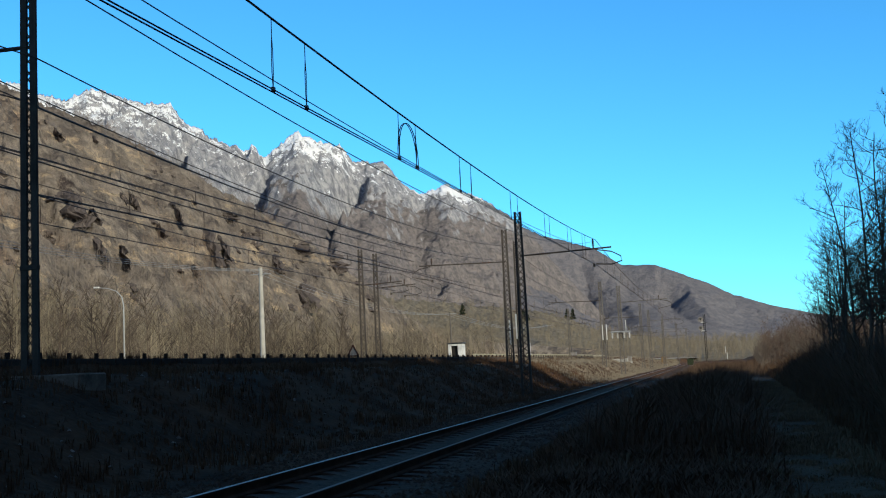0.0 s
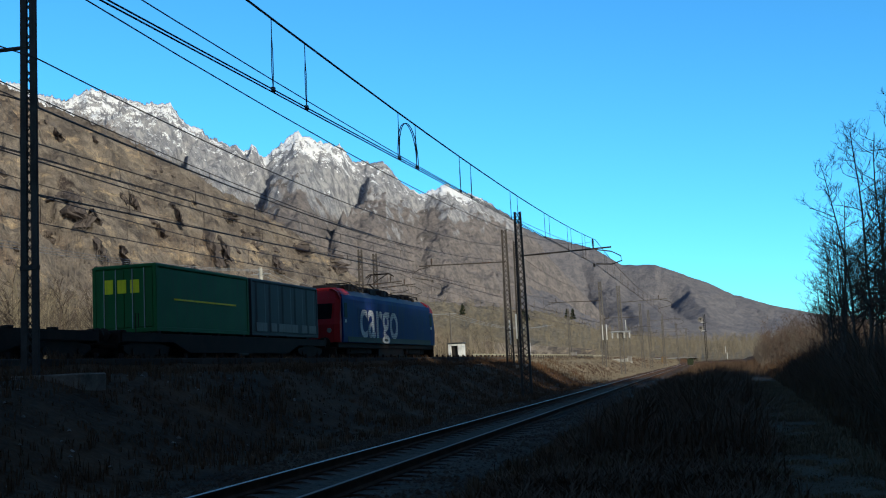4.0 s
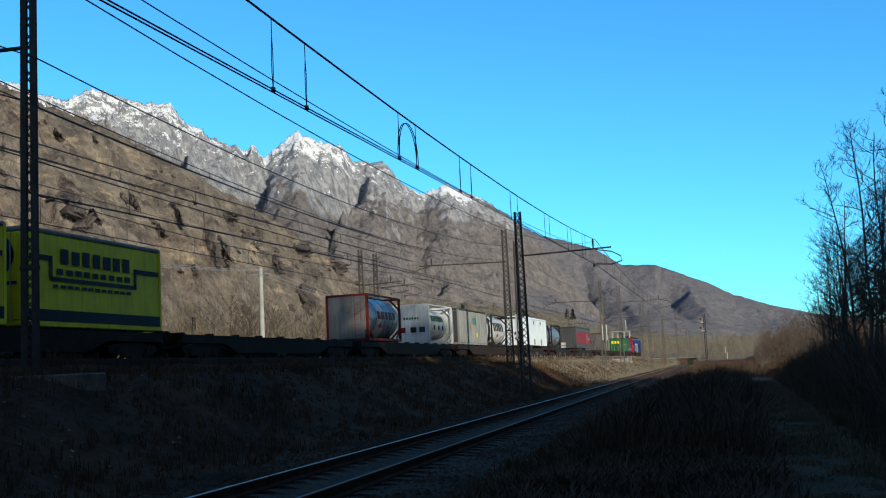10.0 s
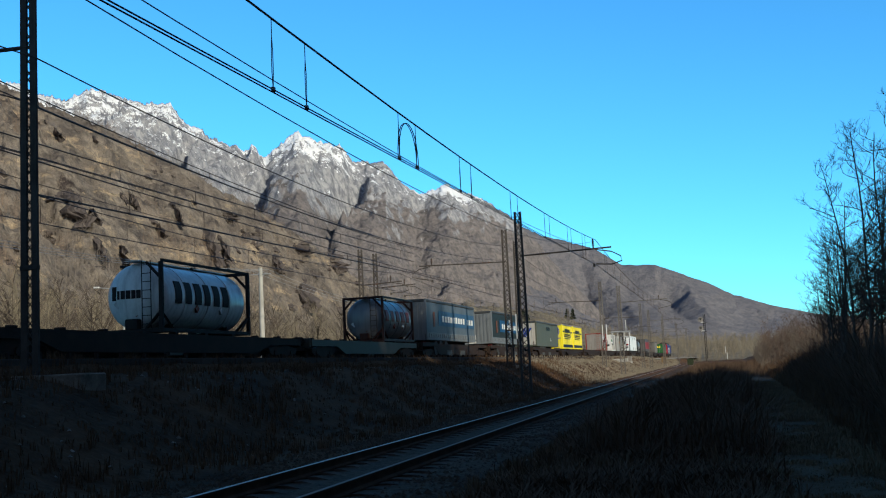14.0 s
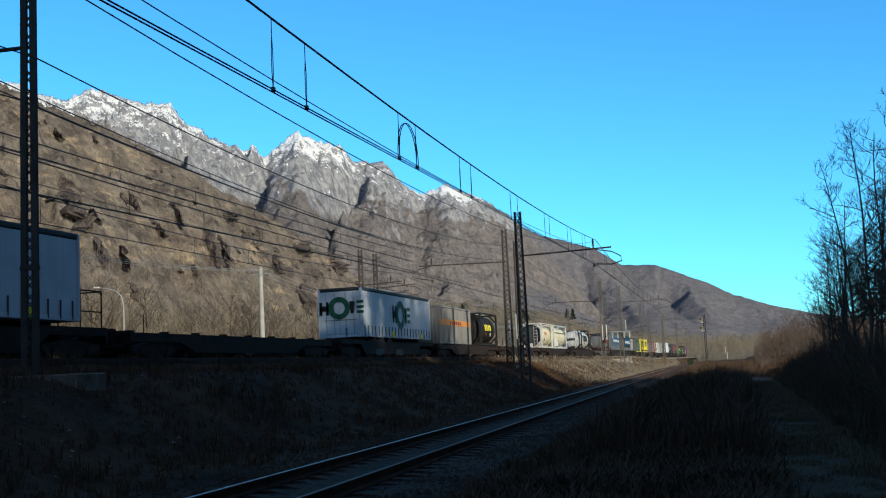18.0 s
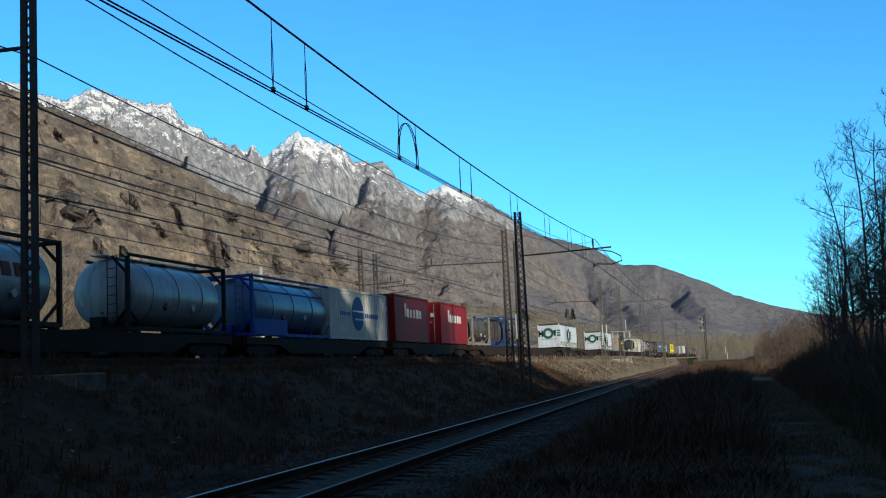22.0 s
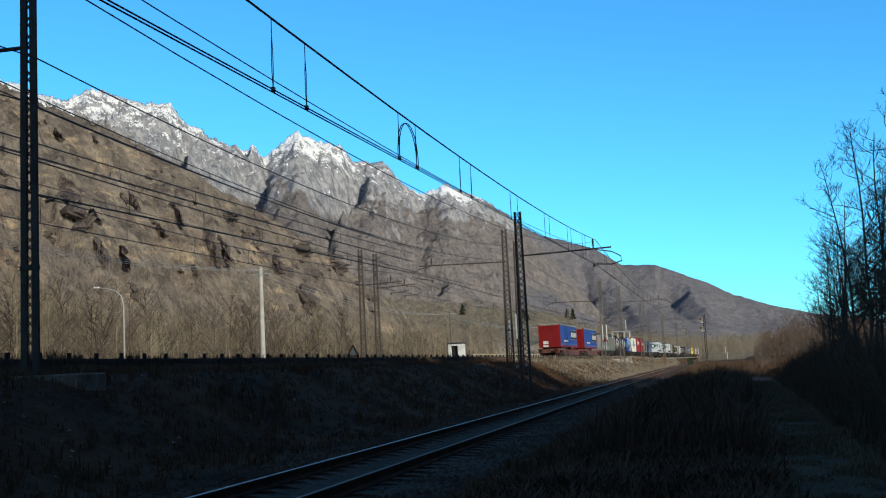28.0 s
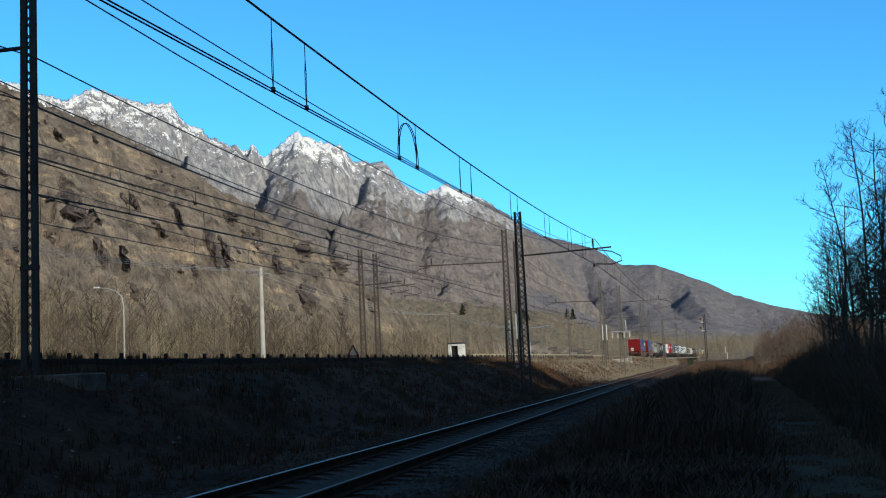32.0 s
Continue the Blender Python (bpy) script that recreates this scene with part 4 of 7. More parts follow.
    part("outlet_valve", Shape().cbox(-0.25, 0.25, -h - 0.01, -h + 0.3, bottom + 0.12, bottom + 0.5, 0.03), frame, c, "outlet valve box")
    for y in (-h * 0.62, h * 0.62):
        part("saddle", Shape().box(-0.85, 0.85, y - 0.08, y + 0.08, bottom + 0.02, bottom + 0.32), frame, c)
    if not end_wall:
        for k, (x, z) in enumerate(((-0.62, zc - 0.25), (0.1, zc - 0.55))):
            yy = -h + 0.3
            part("hazard_plate", Shape().add([(x, yy - 0.1, z - 0.19), (x + 0.19, yy - 0.1, z), (x, yy - 0.1, z + 0.19), (x - 0.19, yy - 0.1, z), (x, yy + 0.3, z - 0.19), (x + 0.19, yy + 0.3, z), (x, yy + 0.3, z + 0.19), (x - 0.19, yy + 0.3, z)],
                                             [(0, 1, 2, 3), (0, 4, 5, 1), (1, 5, 6, 2), (2, 6, 7, 3), (3, 7, 4, 0)]), P_PLATE if k == 0 else P_MAROON, c, "small diamond-shaped warning plate" if k == 0 else "small dull red warning plate")
        for k, y in enumerate((-h * 0.25, h * 0.3)):
            x = r * 0.96
            part("hazard_plate", Shape().add([(x + 0.03, y, zc - 0.55), (x + 0.03, y + 0.16, zc - 0.4), (x + 0.03, y, zc - 0.25), (x + 0.03, y - 0.16, zc - 0.4), (x - 0.3, y, zc - 0.55), (x - 0.3, y + 0.16, zc - 0.4), (x - 0.3, y, zc - 0.25), (x - 0.3, y - 0.16, zc - 0.4)],
                                             [(0, 1, 2, 3), (0, 4, 5, 1), (1, 5, 6, 2), (2, 6, 7, 3), (3, 7, 4, 0)]), P_PLATE if k else P_MAROON, c, "small diamond-shaped warning plate")
    if end_wall:
        for sy in (-1, 1):
            y = sy * (h + 0.005)
            part("end_wall", Shape().cbox(-W2 + 0.02, W2 - 0.02, y - 0.02, y + 0.02, bottom + 0.05, top - 0.02, 0.01), end_wall, c, "closed white end wall")
    return ride(c, s)


def curved_blocks(n, y0, y1, zm, dz, zc, r, seed=0):
    """Plain bars standing for lettering that follow a tank shell."""
    s = Shape()
    rnd = random.Random(seed)
    step = (y1 - y0) / n
    for i in range(n):
        a, b = y0 + step * i, y0 + step * i + step * rnd.uniform(0.55, 0.68)
        k = 5
        for j in range(k):
            za, zb = zm - dz + 2 * dz * j / k, zm - dz + 2 * dz * (j + 1) / k
            vs = []
            for rr in (r + 0.012, r + 0.03):
                for z in (za, zb):
                    x = math.sqrt(max(0.01, rr * rr - (z - zc) ** 2))
                    vs += [(x, a, z), (x, b, z)]
            s.add(vs, [(0, 1, 3, 2), (4, 6, 7, 5), (0, 4, 5, 1), (2, 3, 7, 6), (0, 2, 6, 4), (1, 5, 7, 3)])
    s.piece = 40
    return s


P_BLUE = paint("blue_paint", (0.05, 0.16, 0.42), 0.3)
P_PANELWHITE = paint("white_refrigerator_panel", (0.84, 0.84, 0.83), 0.08, 0.35, 0.4)
P_INK = paint("dark_navy_lettering", (0.016, 0.02, 0.035), 0.3)
P_DKBLUE = paint("dark_blue_paint", (0.02, 0.06, 0.30), 0.3)
P_NAVY = paint("curtain_blue", (0.02, 0.05, 0.25), 0.3)
P_STEELBLUE = paint("pale_blue_steel", (0.15, 0.147, 0.148), 0.5, 0.3, 0.4)
P_SHELL = paint("white_tank_shell", (0.62, 0.61, 0.58), 0.5, 0.3, 0.4)
P_PALEBLUE = paint("pale_blue_tank", (0.12, 0.19, 0.29), 0.5, 0.3, 0.4)
P_PALESTEEL = paint("pale_steel_tank", (0.36, 0.36, 0.345), 0.6, 0.3, 0.4)
P_RED = paint("red_paint", (0.20, 0.012, 0.014), 0.35)
P_BRIGHTRED = paint("bright_red_paint", (0.25, 0.008, 0.012), 0.25)
P_MAROON = paint("brown_red_frame", (0.22, 0.045, 0.03), 0.4)
P_GREEN = paint("green_paint", (0.022, 0.12, 0.034), 0.4)
P_GREY = paint("grey_paint", (0.25, 0.225, 0.20), 0.55)
P_DKGREY = paint("dark_grey_paint", (0.055, 0.058, 0.06), 0.5)
P_CREAM = paint("cream_paint", (0.68, 0.62, 0.44), 0.35)
P_YELLOW = paint("yellow_curtain", (0.88, 0.72, 0.03), 0.28)
P_ORANGE = paint("orange_stripe", (0.62, 0.25, 0.06), 0.3)
P_BLACK = paint("black_steel", (0.024, 0.022, 0.021), 0.3, 0.65)
P_BARE = mat("dull_tank_steel", (0.10, 0.086, 0.078), (0.055, 0.046, 0.04), rough=0.55, metal=0.0, spec=0.12, scale=1.0, fine=15, bump=0.03, grime=0.4)
P_TEAL = paint("teal_mark", (0.02, 0.22, 0.20), 0.2)
P_DKGREEN = paint("dark_green_curtain", (0.017, 0.019, 0.017), 0.5)
P_SAILGREY = paint("weathered_grey_curtain", (0.085, 0.092, 0.07), 0.6)
P_TARP = paint("dark_tarpaulin", (0.055, 0.055, 0.05), 0.4, 0.8)
ZC = 1.17 + (3.75 - 1.17) / 2 + 0.02

P_BROWNFRAME = paint("dark_brown_frame", (0.04, 0.016, 0.013), 0.4)
P_PLATE = paint("pale_warning_plate", (0.55, 0.52, 0.48), 0.5)
P_BLUEGREY = paint("blue_grey_paint", (0.15, 0.162, 0.17), 0.5)
P_PANEL = paint("pale_lower_panel", (0.17, 0.165, 0.15), 0.6)
P_SLATE = paint("slate_grey_paint", (0.085, 0.083, 0.085), 0.5)
P_SOLE = paint("pale_sole_bar", (0.07, 0.06, 0.048), 0.6)

# wagons
for a, b in ((409.2, 428.6), (390.9, 408.9), (372.1, 390.6), (291.9, 314.0), (270.7, 291.6), (251.2, 270.4), (232.6, 250.9), (155.7, 174.3), (131.3, 155.4), (110.9, 131.0),
             (90.7, 110.6), (70.5, 90.4), (31.7, 51.4), (-7.7, 13.0), (-28.1, -8.0), (-47.5, -28.4), (-67.4, -47.8), (-87.3, -67.7), (-107.5, -87.6)):
    wagon(a, b, sill=P_SOLE if a == 155.7 else None)
for a, b, e in ((351.7, 371.8, 1), (332.5, 351.4, 0), (314.3, 332.2, 0), (213.8, 232.3, 0), (194.6, 213.5, 0), (174.7, 194.2, 0), (51.7, 70.2, 0), (13.3, 31.4, 1)):
    wagon(a, b, True, label="low dark pocket wagon for trailers on two bogies", rail_end=e)
for a, b, e in ((-126.5, -107.8, 0), (-147.1, -126.8, -1)):
    wagon(a, b, True, RUST, "rust-orange pocket wagon for trailers on two bogies", rail_end=0)


# locomotive
def word_shape(text, width, height, thick):
    """A word in the built-in font as a flat slab: u along it, v up from its base line, d its depth."""
    cu = bpy.data.curves.new("word", "FONT")
    cu.body = text
    cu.offset = 0.01
    cu.extrude = 0.5
    cu.resolution_u = 6
    ob = bpy.data.objects.new("word", cu)
    me = bpy.data.meshes.new_from_object(ob)
    sh = Shape()
    xs = [v.co.x for v in me.vertices]
    top = max(v.co.y for v in me.vertices)
    k = width / (max(xs) - min(xs))
    sh.v = [((v.co.x - min(xs)) * k, v.co.y * height / top, thick if v.co.z > 0 else 0.0) for v in me.vertices]
    sh.f = [tuple(p.vertices) for p in me.polygons]
    bpy.data.objects.remove(ob)
    bpy.data.curves.remove(cu)
    bpy.data.meshes.remove(me)
    return sh


LOCOWHITE = paint("dull_white_lettering", (0.60, 0.58, 0.55), 0.5)


def locomotive(s):
    c = thing("locomotive", "blue and red electric freight locomotive with one raised pantograph", "locomotive")

    def loft(rings):
        """Body between y0 and y1: rings are (z, half width)."""
        sh = Shape()
        for z, w, ya, yb in rings:
            k = 0.22
            sh.v += [(-w, ya + k, z), (-w, yb - k, z), (-w + k, yb, z), (w - k, yb, z), (w, yb - k, z), (w, ya + k, z), (w - k, ya, z), (-w + k, ya, z)]
        n = len(rings)
        for i in range(n - 1):
            for q in range(8):
                q2 = (q + 1) % 8
                sh.f.append((i * 8 + q, i * 8 + q2, (i + 1) * 8 + q2, (i + 1) * 8 + q))
        sh.f.append(tuple(range(8)))
        sh.f.append(tuple((n - 1) * 8 + q for q in range(8)))
        return sh

    LOCO = paint("deep_loco_blue", (0.008, 0.021, 0.125), 0.4, 0.55)
    LOCORED = paint("loco_red", (0.33, 0.018, 0.02), 0.3)
    part("body", Shape().prism_y([(-1.47, 1.0), (-1.49, 1.3), (-1.49, 3.2), (-1.44, 3.42), (1.44, 3.42), (1.49, 3.2), (1.49, 1.3), (1.47, 1.0)], -8.45, 7.9), LOCO, c, "deep blue body side")
    roof = mat("roof_grey", (0.06, 0.08, 0.115), rough=0.6, grime=0.5)
    part("roof", Shape().prism_y([(-1.44, 3.42), (-1.0, 3.78), (1.0, 3.78), (1.44, 3.42)], -7.4, 7.4), roof, c, "grey-blue sloping roof")
    for sy, mt in ((-1, LOCORED), (1, LOCORED)):
        lo, hi = (-9.15, -8.42) if sy < 0 else (7.85, 9.15)
        y0, y1 = lo, hi
        if sy < 0:
            rings = [(1.0, 1.45, -9.1, hi), (1.9, 1.48, -9.15, hi), (3.15, 1.46, -8.75, hi), (3.55, 1.3, -8.5, hi), (3.72, 1.0, -8.3, hi)]
        else:
            rings = [(1.0, 1.45, lo, 9.1), (1.9, 1.48, lo, 9.15), (3.15, 1.46, lo, 8.75), (3.55, 1.3, lo, 8.5), (3.72, 1.0, lo, 8.3)]
        cab = part("cab", loft(rings), mt if sy < 0 else LOCO, c, "red driver's cab end" if sy < 0 else "blue driver's cab end")
        if sy > 0:
            part("cab_roof", loft([(3.08, 1.5, 7.5, 8.82), (3.2, 1.48, 7.5, 8.78), (3.58, 1.33, 7.5, 8.53), (3.8, 1.02, 7.5, 8.33)]), LOCORED, cab, "red cab roof")
        else:
            part("cab_roof", loft([(3.25, 1.475, -8.7, -6.7), (3.56, 1.32, -8.5, -6.7), (3.8, 1.02, -8.3, -6.7)]), LOCORED, cab, "red cab roof")
        ws = Shape().box(-1.1, 1.1, min(sy * 8.72, sy * 9.06), max(sy * 8.72, sy * 9.06), 2.15, 2.95)
        part("windscreen", ws, mat("dark_glass", (0.008, 0.008, 0.01), rough=0.45, bump=0, spec=0.03), cab)
        for sx in (-1, 1):
            part("side_window", Shape().box(sx * 1.47, sx * 1.50, sy * 8.0 - 0.22, sy * 8.0 + 0.22, 2.25, 3.0), MATS["dark_glass"], cab)
            part("blank_plate", Shape().box(sx * 1.485, sx * 1.5, sy * 8.05 - 0.1, sy * 8.05 + 0.1, 2.0, 2.16), WHITEP, cab, "small pale plate")
            part("head_lamp", Shape().tube([(sx * 1.0, sy * 9.1, 1.6), (sx * 1.0, sy * 9.18, 1.6)], 0.12, 12), P_GREY, cab)
            part("buffer", Shape().tube([(sx * 0.875, sy * 9.1, 1.0), (sx * 0.875, sy * 9.42, 1.0)], 0.12, 10).tube([(sx * 0.875, sy * 9.4, 1.0), (sx * 0.875, sy * 9.46, 1.0)], 0.26, 14), STEEL_DARK, c)
        part("snow_plough", Shape().cbox(-1.3, 1.3, min(sy * 9.0, sy * 9.12), max(sy * 9.0, sy * 9.12), 0.2, 0.75, 0.03), STEEL_DARK, c)
    part("underframe", Shape().cbox(-1.36, 1.36, -8.9, 8.9, 0.72, 1.03, 0.03), STEEL_DARK, c)
    part("skirt_stripe", Shape().box(-1.495, 1.495, -7.8, 7.8, 1.02, 1.3), paint("sill_grey", (0.028, 0.028, 0.03), 0.6), c, "dirty dark grey sill stripe")
    part("transformer", Shape().cbox(-1.3, 1.3, -2.4, 2.4, 0.22, 0.75, 0.05), STEEL_DARK, c)
    for y in (-5.2, 5.2):
        b = part("bogie", Shape().cbox(-1.05, 1.05, y - 1.9, y + 1.9, 0.55, 0.75, 0.03), STEEL_DARK, c)
        for sx in (-1, 1):
            part("side_frame", Shape().cbox(min(sx * 1.0, sx * 1.18), max(sx * 1.0, sx * 1.18), y - 2.0, y + 2.0, 0.42, 0.85, 0.05), STEEL_DARK, b)
            for sy in (-1.3, 1.3):
                part("wheel", disc_x(sx * 0.70, sx * 0.84, 0.62, y + sy, 0.62, 24).tube([(sx * 0.84, y + sy, 0.62), (sx * 1.2, y + sy, 0.62)], 0.18, 12), STEEL_DARK, b)
    word = word_shape("cargo", 6.64, 1.48, 0.012)
    for sx in (-1, 1):
        sh = Shape()
        sh.add([(sx * (1.494 + d), sx * (-5.87 + u), 1.31 + (v if v > 0 else 0.42 * v)) for u, v, d in word.v], word.f)
        part("lettering", sh, LOCOWHITE, c, "the word cargo in large white letters")
        for i in range(15):
            z = 1.36 + 0.1 * i
            part("louvre", Shape().box(min(sx * 1.49, sx * 1.51), max(sx * 1.49, sx * 1.51), -6.2, 7.2, z, z + 0.022), LOCO, c, "thin pressed ridge along the body side")
    for y, l, hgt in ((-6.6, 0.7, 0.3), (-4.4, 1.2, 0.42), (-3.0, 0.9, 0.3), (-1.5, 1.6, 0.38), (-0.2, 0.6, 0.44), (3.6, 0.8, 0.26), (4.9, 1.2, 0.36), (6.4, 1.0, 0.24)):
        part("roof_box", Shape().cbox(-0.7, 0.7, y - l / 2, y + l / 2, 3.78, 3.78 + hgt, 0.04), mat("roof_equipment", (0.05, 0.042, 0.038), rough=0.8, spec=0.1), c)
    rr = random.Random(77)
    for i in range(22):
        y, l = -7.0 + 0.62 * i + rr.uniform(-0.1, 0.1), rr.uniform(0.18, 0.5)
        x = rr.choice((-0.95, 0.9, 0.95))
        part("roof_fitting", Shape().cbox(x - 0.16, x + 0.16, y - l / 2, y + l / 2, 3.7, 3.86 + rr.uniform(0, 0.22), 0.02), MATS["roof_equipment"], c, "small dark roof fitting")
    for y0, y1 in ((-6.9, -3.2), (-2.8, 0.4), (3.0, 6.6)):
        part("roof_pipe", Shape().tube([(1.05, y0, 3.82), (1.05, y0 + 0.1, 4.02), (1.05, y1 - 0.1, 4.02), (1.05, y1, 3.82)], 0.035, 6), STEEL_DARK, c)
    for sx in (-0.8, 0.8):
        part("roof_bar", Shape().tube([(sx, -7.2, 3.98), (sx, 7.2, 3.98)], 0.03, 6), STEEL_DARK, c)
    for i in range(6):
        y = -6.5 + 2.6 * i
        part("insulator", insulator((0.8, y, 3.78), (0.8, y, 4.0)), INSUL, c)
    for y, up in ((1.5, True), (-5.6, False)):
        sh = Shape()
        sh.box(-0.55, 0.55, y - 1.0, y + 1.0, 3.92, 3.97)
        if up:
            sh.tube([(0, y + 0.9, 3.98), (0, y - 1.15, 4.55)], 0.045, 6)
            for sx in (-0.5, 0.5):
                sh.tube([(sx * 0.3, y - 1.15, 4.55), (sx, y + 0.7, 5.25)], 0.026, 6)
            sh.tube([(-0.85, y + 0.7, 5.12), (-0.6, y + 0.7, 5.3), (0.6, y + 0.7, 5.3), (0.85, y + 0.7, 5.12)], 0.03, 6)
            sh.tube([(-0.85, y + 1.0, 5.12), (-0.6, y + 1.0, 5.3), (0.6, y + 1.0, 5.3), (0.85, y + 1.0, 5.12)], 0.03, 6)
            sh.bar((0.5, y + 0.7, 5.28), (0.5, y + 1.0, 5.28), 0.03).bar((-0.5, y + 0.7, 5.28), (-0.5, y + 1.0, 5.28), 0.03)
        else:
            sh.tube([(0, y + 0.9, 3.98), (0, y - 1.1, 4.15)], 0.045, 6)
            for sx in (-0.5, 0.5):
                sh.tube([(sx * 0.3, y - 1.1, 4.15), (sx, y + 0.7, 4.25)], 0.026, 6)
            sh.tube([(-0.85, y + 0.7, 4.12), (-0.6, y + 0.7, 4.28), (0.6, y + 0.7, 4.28), (0.85, y + 0.7, 4.12)], 0.03, 6)
        part("pantograph", sh, STEEL_DARK, c, "raised pantograph" if up else "lowered pantograph")
    return ride(c, s)


locomotive(438.4)

# loads, in the order of the train
c = box_load("swap_body", 423.4, 7.45, 3.56, 1.17, P_DKGREY, "dark slate swap body with pale lower panels", roof=P_DKGREY, ribs=5, rib_d=0.03)
for y0, y1 in ((-3.3, -2.2), (-1.8, -1.2), (-1.0, 1.2), (1.6, 2.3), (2.5, 3.4)):
    part("lower_panel", Shape().cbox(W2 - 0.01, W2 + 0.02, y0, y1, 1.36, 1.72, 0.008), P_PANEL, c, "pale grey lower panel")
c = box_load("swap_body", 415.7, 7.45, 3.56, 1.17, P_GREEN, "green swap body with a yellow mark on its rear", ribs=0)
part("mark", to_rear(blocks(3, -0.75, 0.75, 2.55, 3.05, W2, 3), -3.725 - 0.012), P_YELLOW, c, "yellow lettering bars on the rear")
part("stripe", Shape().box(W2 + 0.002, W2 + 0.014, -2.5, 2.5, 2.3, 2.36), P_YELLOW, c)
c = box_load("open_top_container", 386.0, 9.1, 3.8, 1.17, paint("sooty_grey_steel", (0.15, 0.14, 0.128), 0.8), "weathered grey ribbed container with a dark tarpaulin", roof=P_TARP, ribs=18, rear_ribs=5, doors=False, rib_d=0.07)
part("patch", Shape().box(W2 + 0.06, W2 + 0.072, -0.2, 0.35, 2.6, 3.0), P_ORANGE, c, "small orange sticker")
c = trailer(360.1, P_SLATE, "dark slate curtain-sided trailer with a dull red band and faint emblem", rear=P_SLATE, roof=P_DKGREY, post=P_SLATE, rear_ribs=6, skirt=P_DKGREY, top=4.06)
part("panel", Shape().box(W2 - 0.015, W2 - 0.004, -6.6, 6.62, 1.88, 3.42), paint("dull_red_panel", (0.24, 0.018, 0.022), 0.4), c, "dull red side band")
P_FAINT = paint("faint_mark", (0.30, 0.26, 0.26), 0.4)
part("emblem", ring_x(3.4, 2.65, 0.68, 0.09, W2 - 0.004, n=6), P_FAINT, c, "faint six-sided emblem")
for i, (z0, y0, y1) in enumerate(((2.85, 2.95, 3.8), (2.6, 3.1, 3.95), (2.35, 2.95, 3.7))):
    part("emblem_stroke", Shape().box(W2 - 0.004, W2 + 0.008, y0, y1, z0, z0 + 0.09), P_FAINT, c)
part("lettering", blocks(6, 4.5, 6.1, 2.5, 2.72, W2 - 0.004, 5), P_FAINT, c, "row of faint lettering bars")
tank(337.5, 6.06, P_BLACK, paint("blue_grey_tank", (0.15, 0.18, 0.21), 0.5, 0.35, 0.3), "blue-grey tank container in a dark frame", r=1.2, open_rear=True)
c = trailer(323.9, P_PANELWHITE, "plain white refrigerated trailer with dark side patches", roof=P_PANELWHITE, post=P_PANELWHITE, top=4.09, bumper=False)
part("door_frame", Shape().box(-W2, W2, -6.86, -6.81, 3.85, 4.0).box(-W2, -W2 + 0.1, -6.86, -6.81, 1.4, 3.9).box(W2 - 0.1, W2, -6.86, -6.81, 1.4, 3.9), P_BLACK, c, "dark rear door frame")
for y, z0, z1 in ((-0.4, 3.45, 3.8), (3.4, 3.5, 3.8), (-0.3, 1.45, 2.0), (3.5, 1.45, 2.0)):
    part("patch", Shape().box(W2 + 0.002, W2 + 0.012, y - 0.3, y + 0.3, z0, z1), P_GREY, c, "grey patch panel")
part("plate", Shape().box(0.55, 0.95, -6.87, -6.83, 2.35, 2.62), P_RED, c, "small red plate on the door")
part("warning_mark", Shape().tube([(0.75, -6.83, 2.0), (0.75, -6.86, 2.0)], 0.2, 4).tube([(-0.85, -6.83, 1.95), (-0.85, -6.86, 1.95)], 0.2, 4), P_DKGREY, c, "dark diamond marks")
c = tank(307.2, 6.06, P_BLACK, P_SHELL, "white tank container with dark lettering in a black frame", r=1.2, open_rear=True)
part("lettering", curved_blocks(6, -2.3, 1.6, 2.75, 0.36, ZC, 1.2, 4), P_BLACK, c, "dark lettering bars on the tank")
c = box_load("ribbed_container", 297.45, 9.1, 3.8, 1.17, paint("blue_grey_container", (0.27, 0.265, 0.25), 0.5), "weathered grey ribbed container", rear=P_DKGREY, roof=P_TARP, ribs=16, rib_d=0.07)
part("mark", blocks(2, -0.4, 0.9, 2.7, 3.2, W2 + 0.056, 2), P_TEAL, c, "small dark painted mark")
part("patch", Shape().box(W2 + 0.056, W2 + 0.068, -1.1, -0.7, 2.4, 2.75), P_ORANGE, c, "orange patch")
part("sticker", Shape().box(W2 + 0.056, W2 + 0.068, 0.6, 0.95, 1.75, 2.05), P_YELLOW, c, "yellow sticker")
c = tank(288.0, 6.06, WHITEP, WHITEP, "white gas tank container with closed white ends", r=1.0, end_wall=WHITEP, walkway=False, ladder=False)
part("lettering", curved_blocks(8, -1.6, 1.5, 2.85, 0.2, ZC, 1.0, 7), P_GREEN, c, "green lettering bars on the tank")
for y in (-0.9, 0.2, 1.2):
    part("warning_mark", Shape().box(0.99, 1.02, y - 0.15, y + 0.15, 2.1, 2.4), P_DKGREEN, c, "small dark label")
for x, mt in ((-0.6, P_RED), (0.15, P_DKGREEN), (0.75, P_DKGREY)):
    part("warning_mark", Shape().box(x - 0.2, x + 0.2, -3.07, -3.05, 1.9, 2.25), mt, c, "square warning label on the end wall")
part("lettering", to_rear(blocks(6, -0.5, 0.6, 2.75, 2.9, W2, 3), -3.06), P_GREEN, c, "row of small green bars")
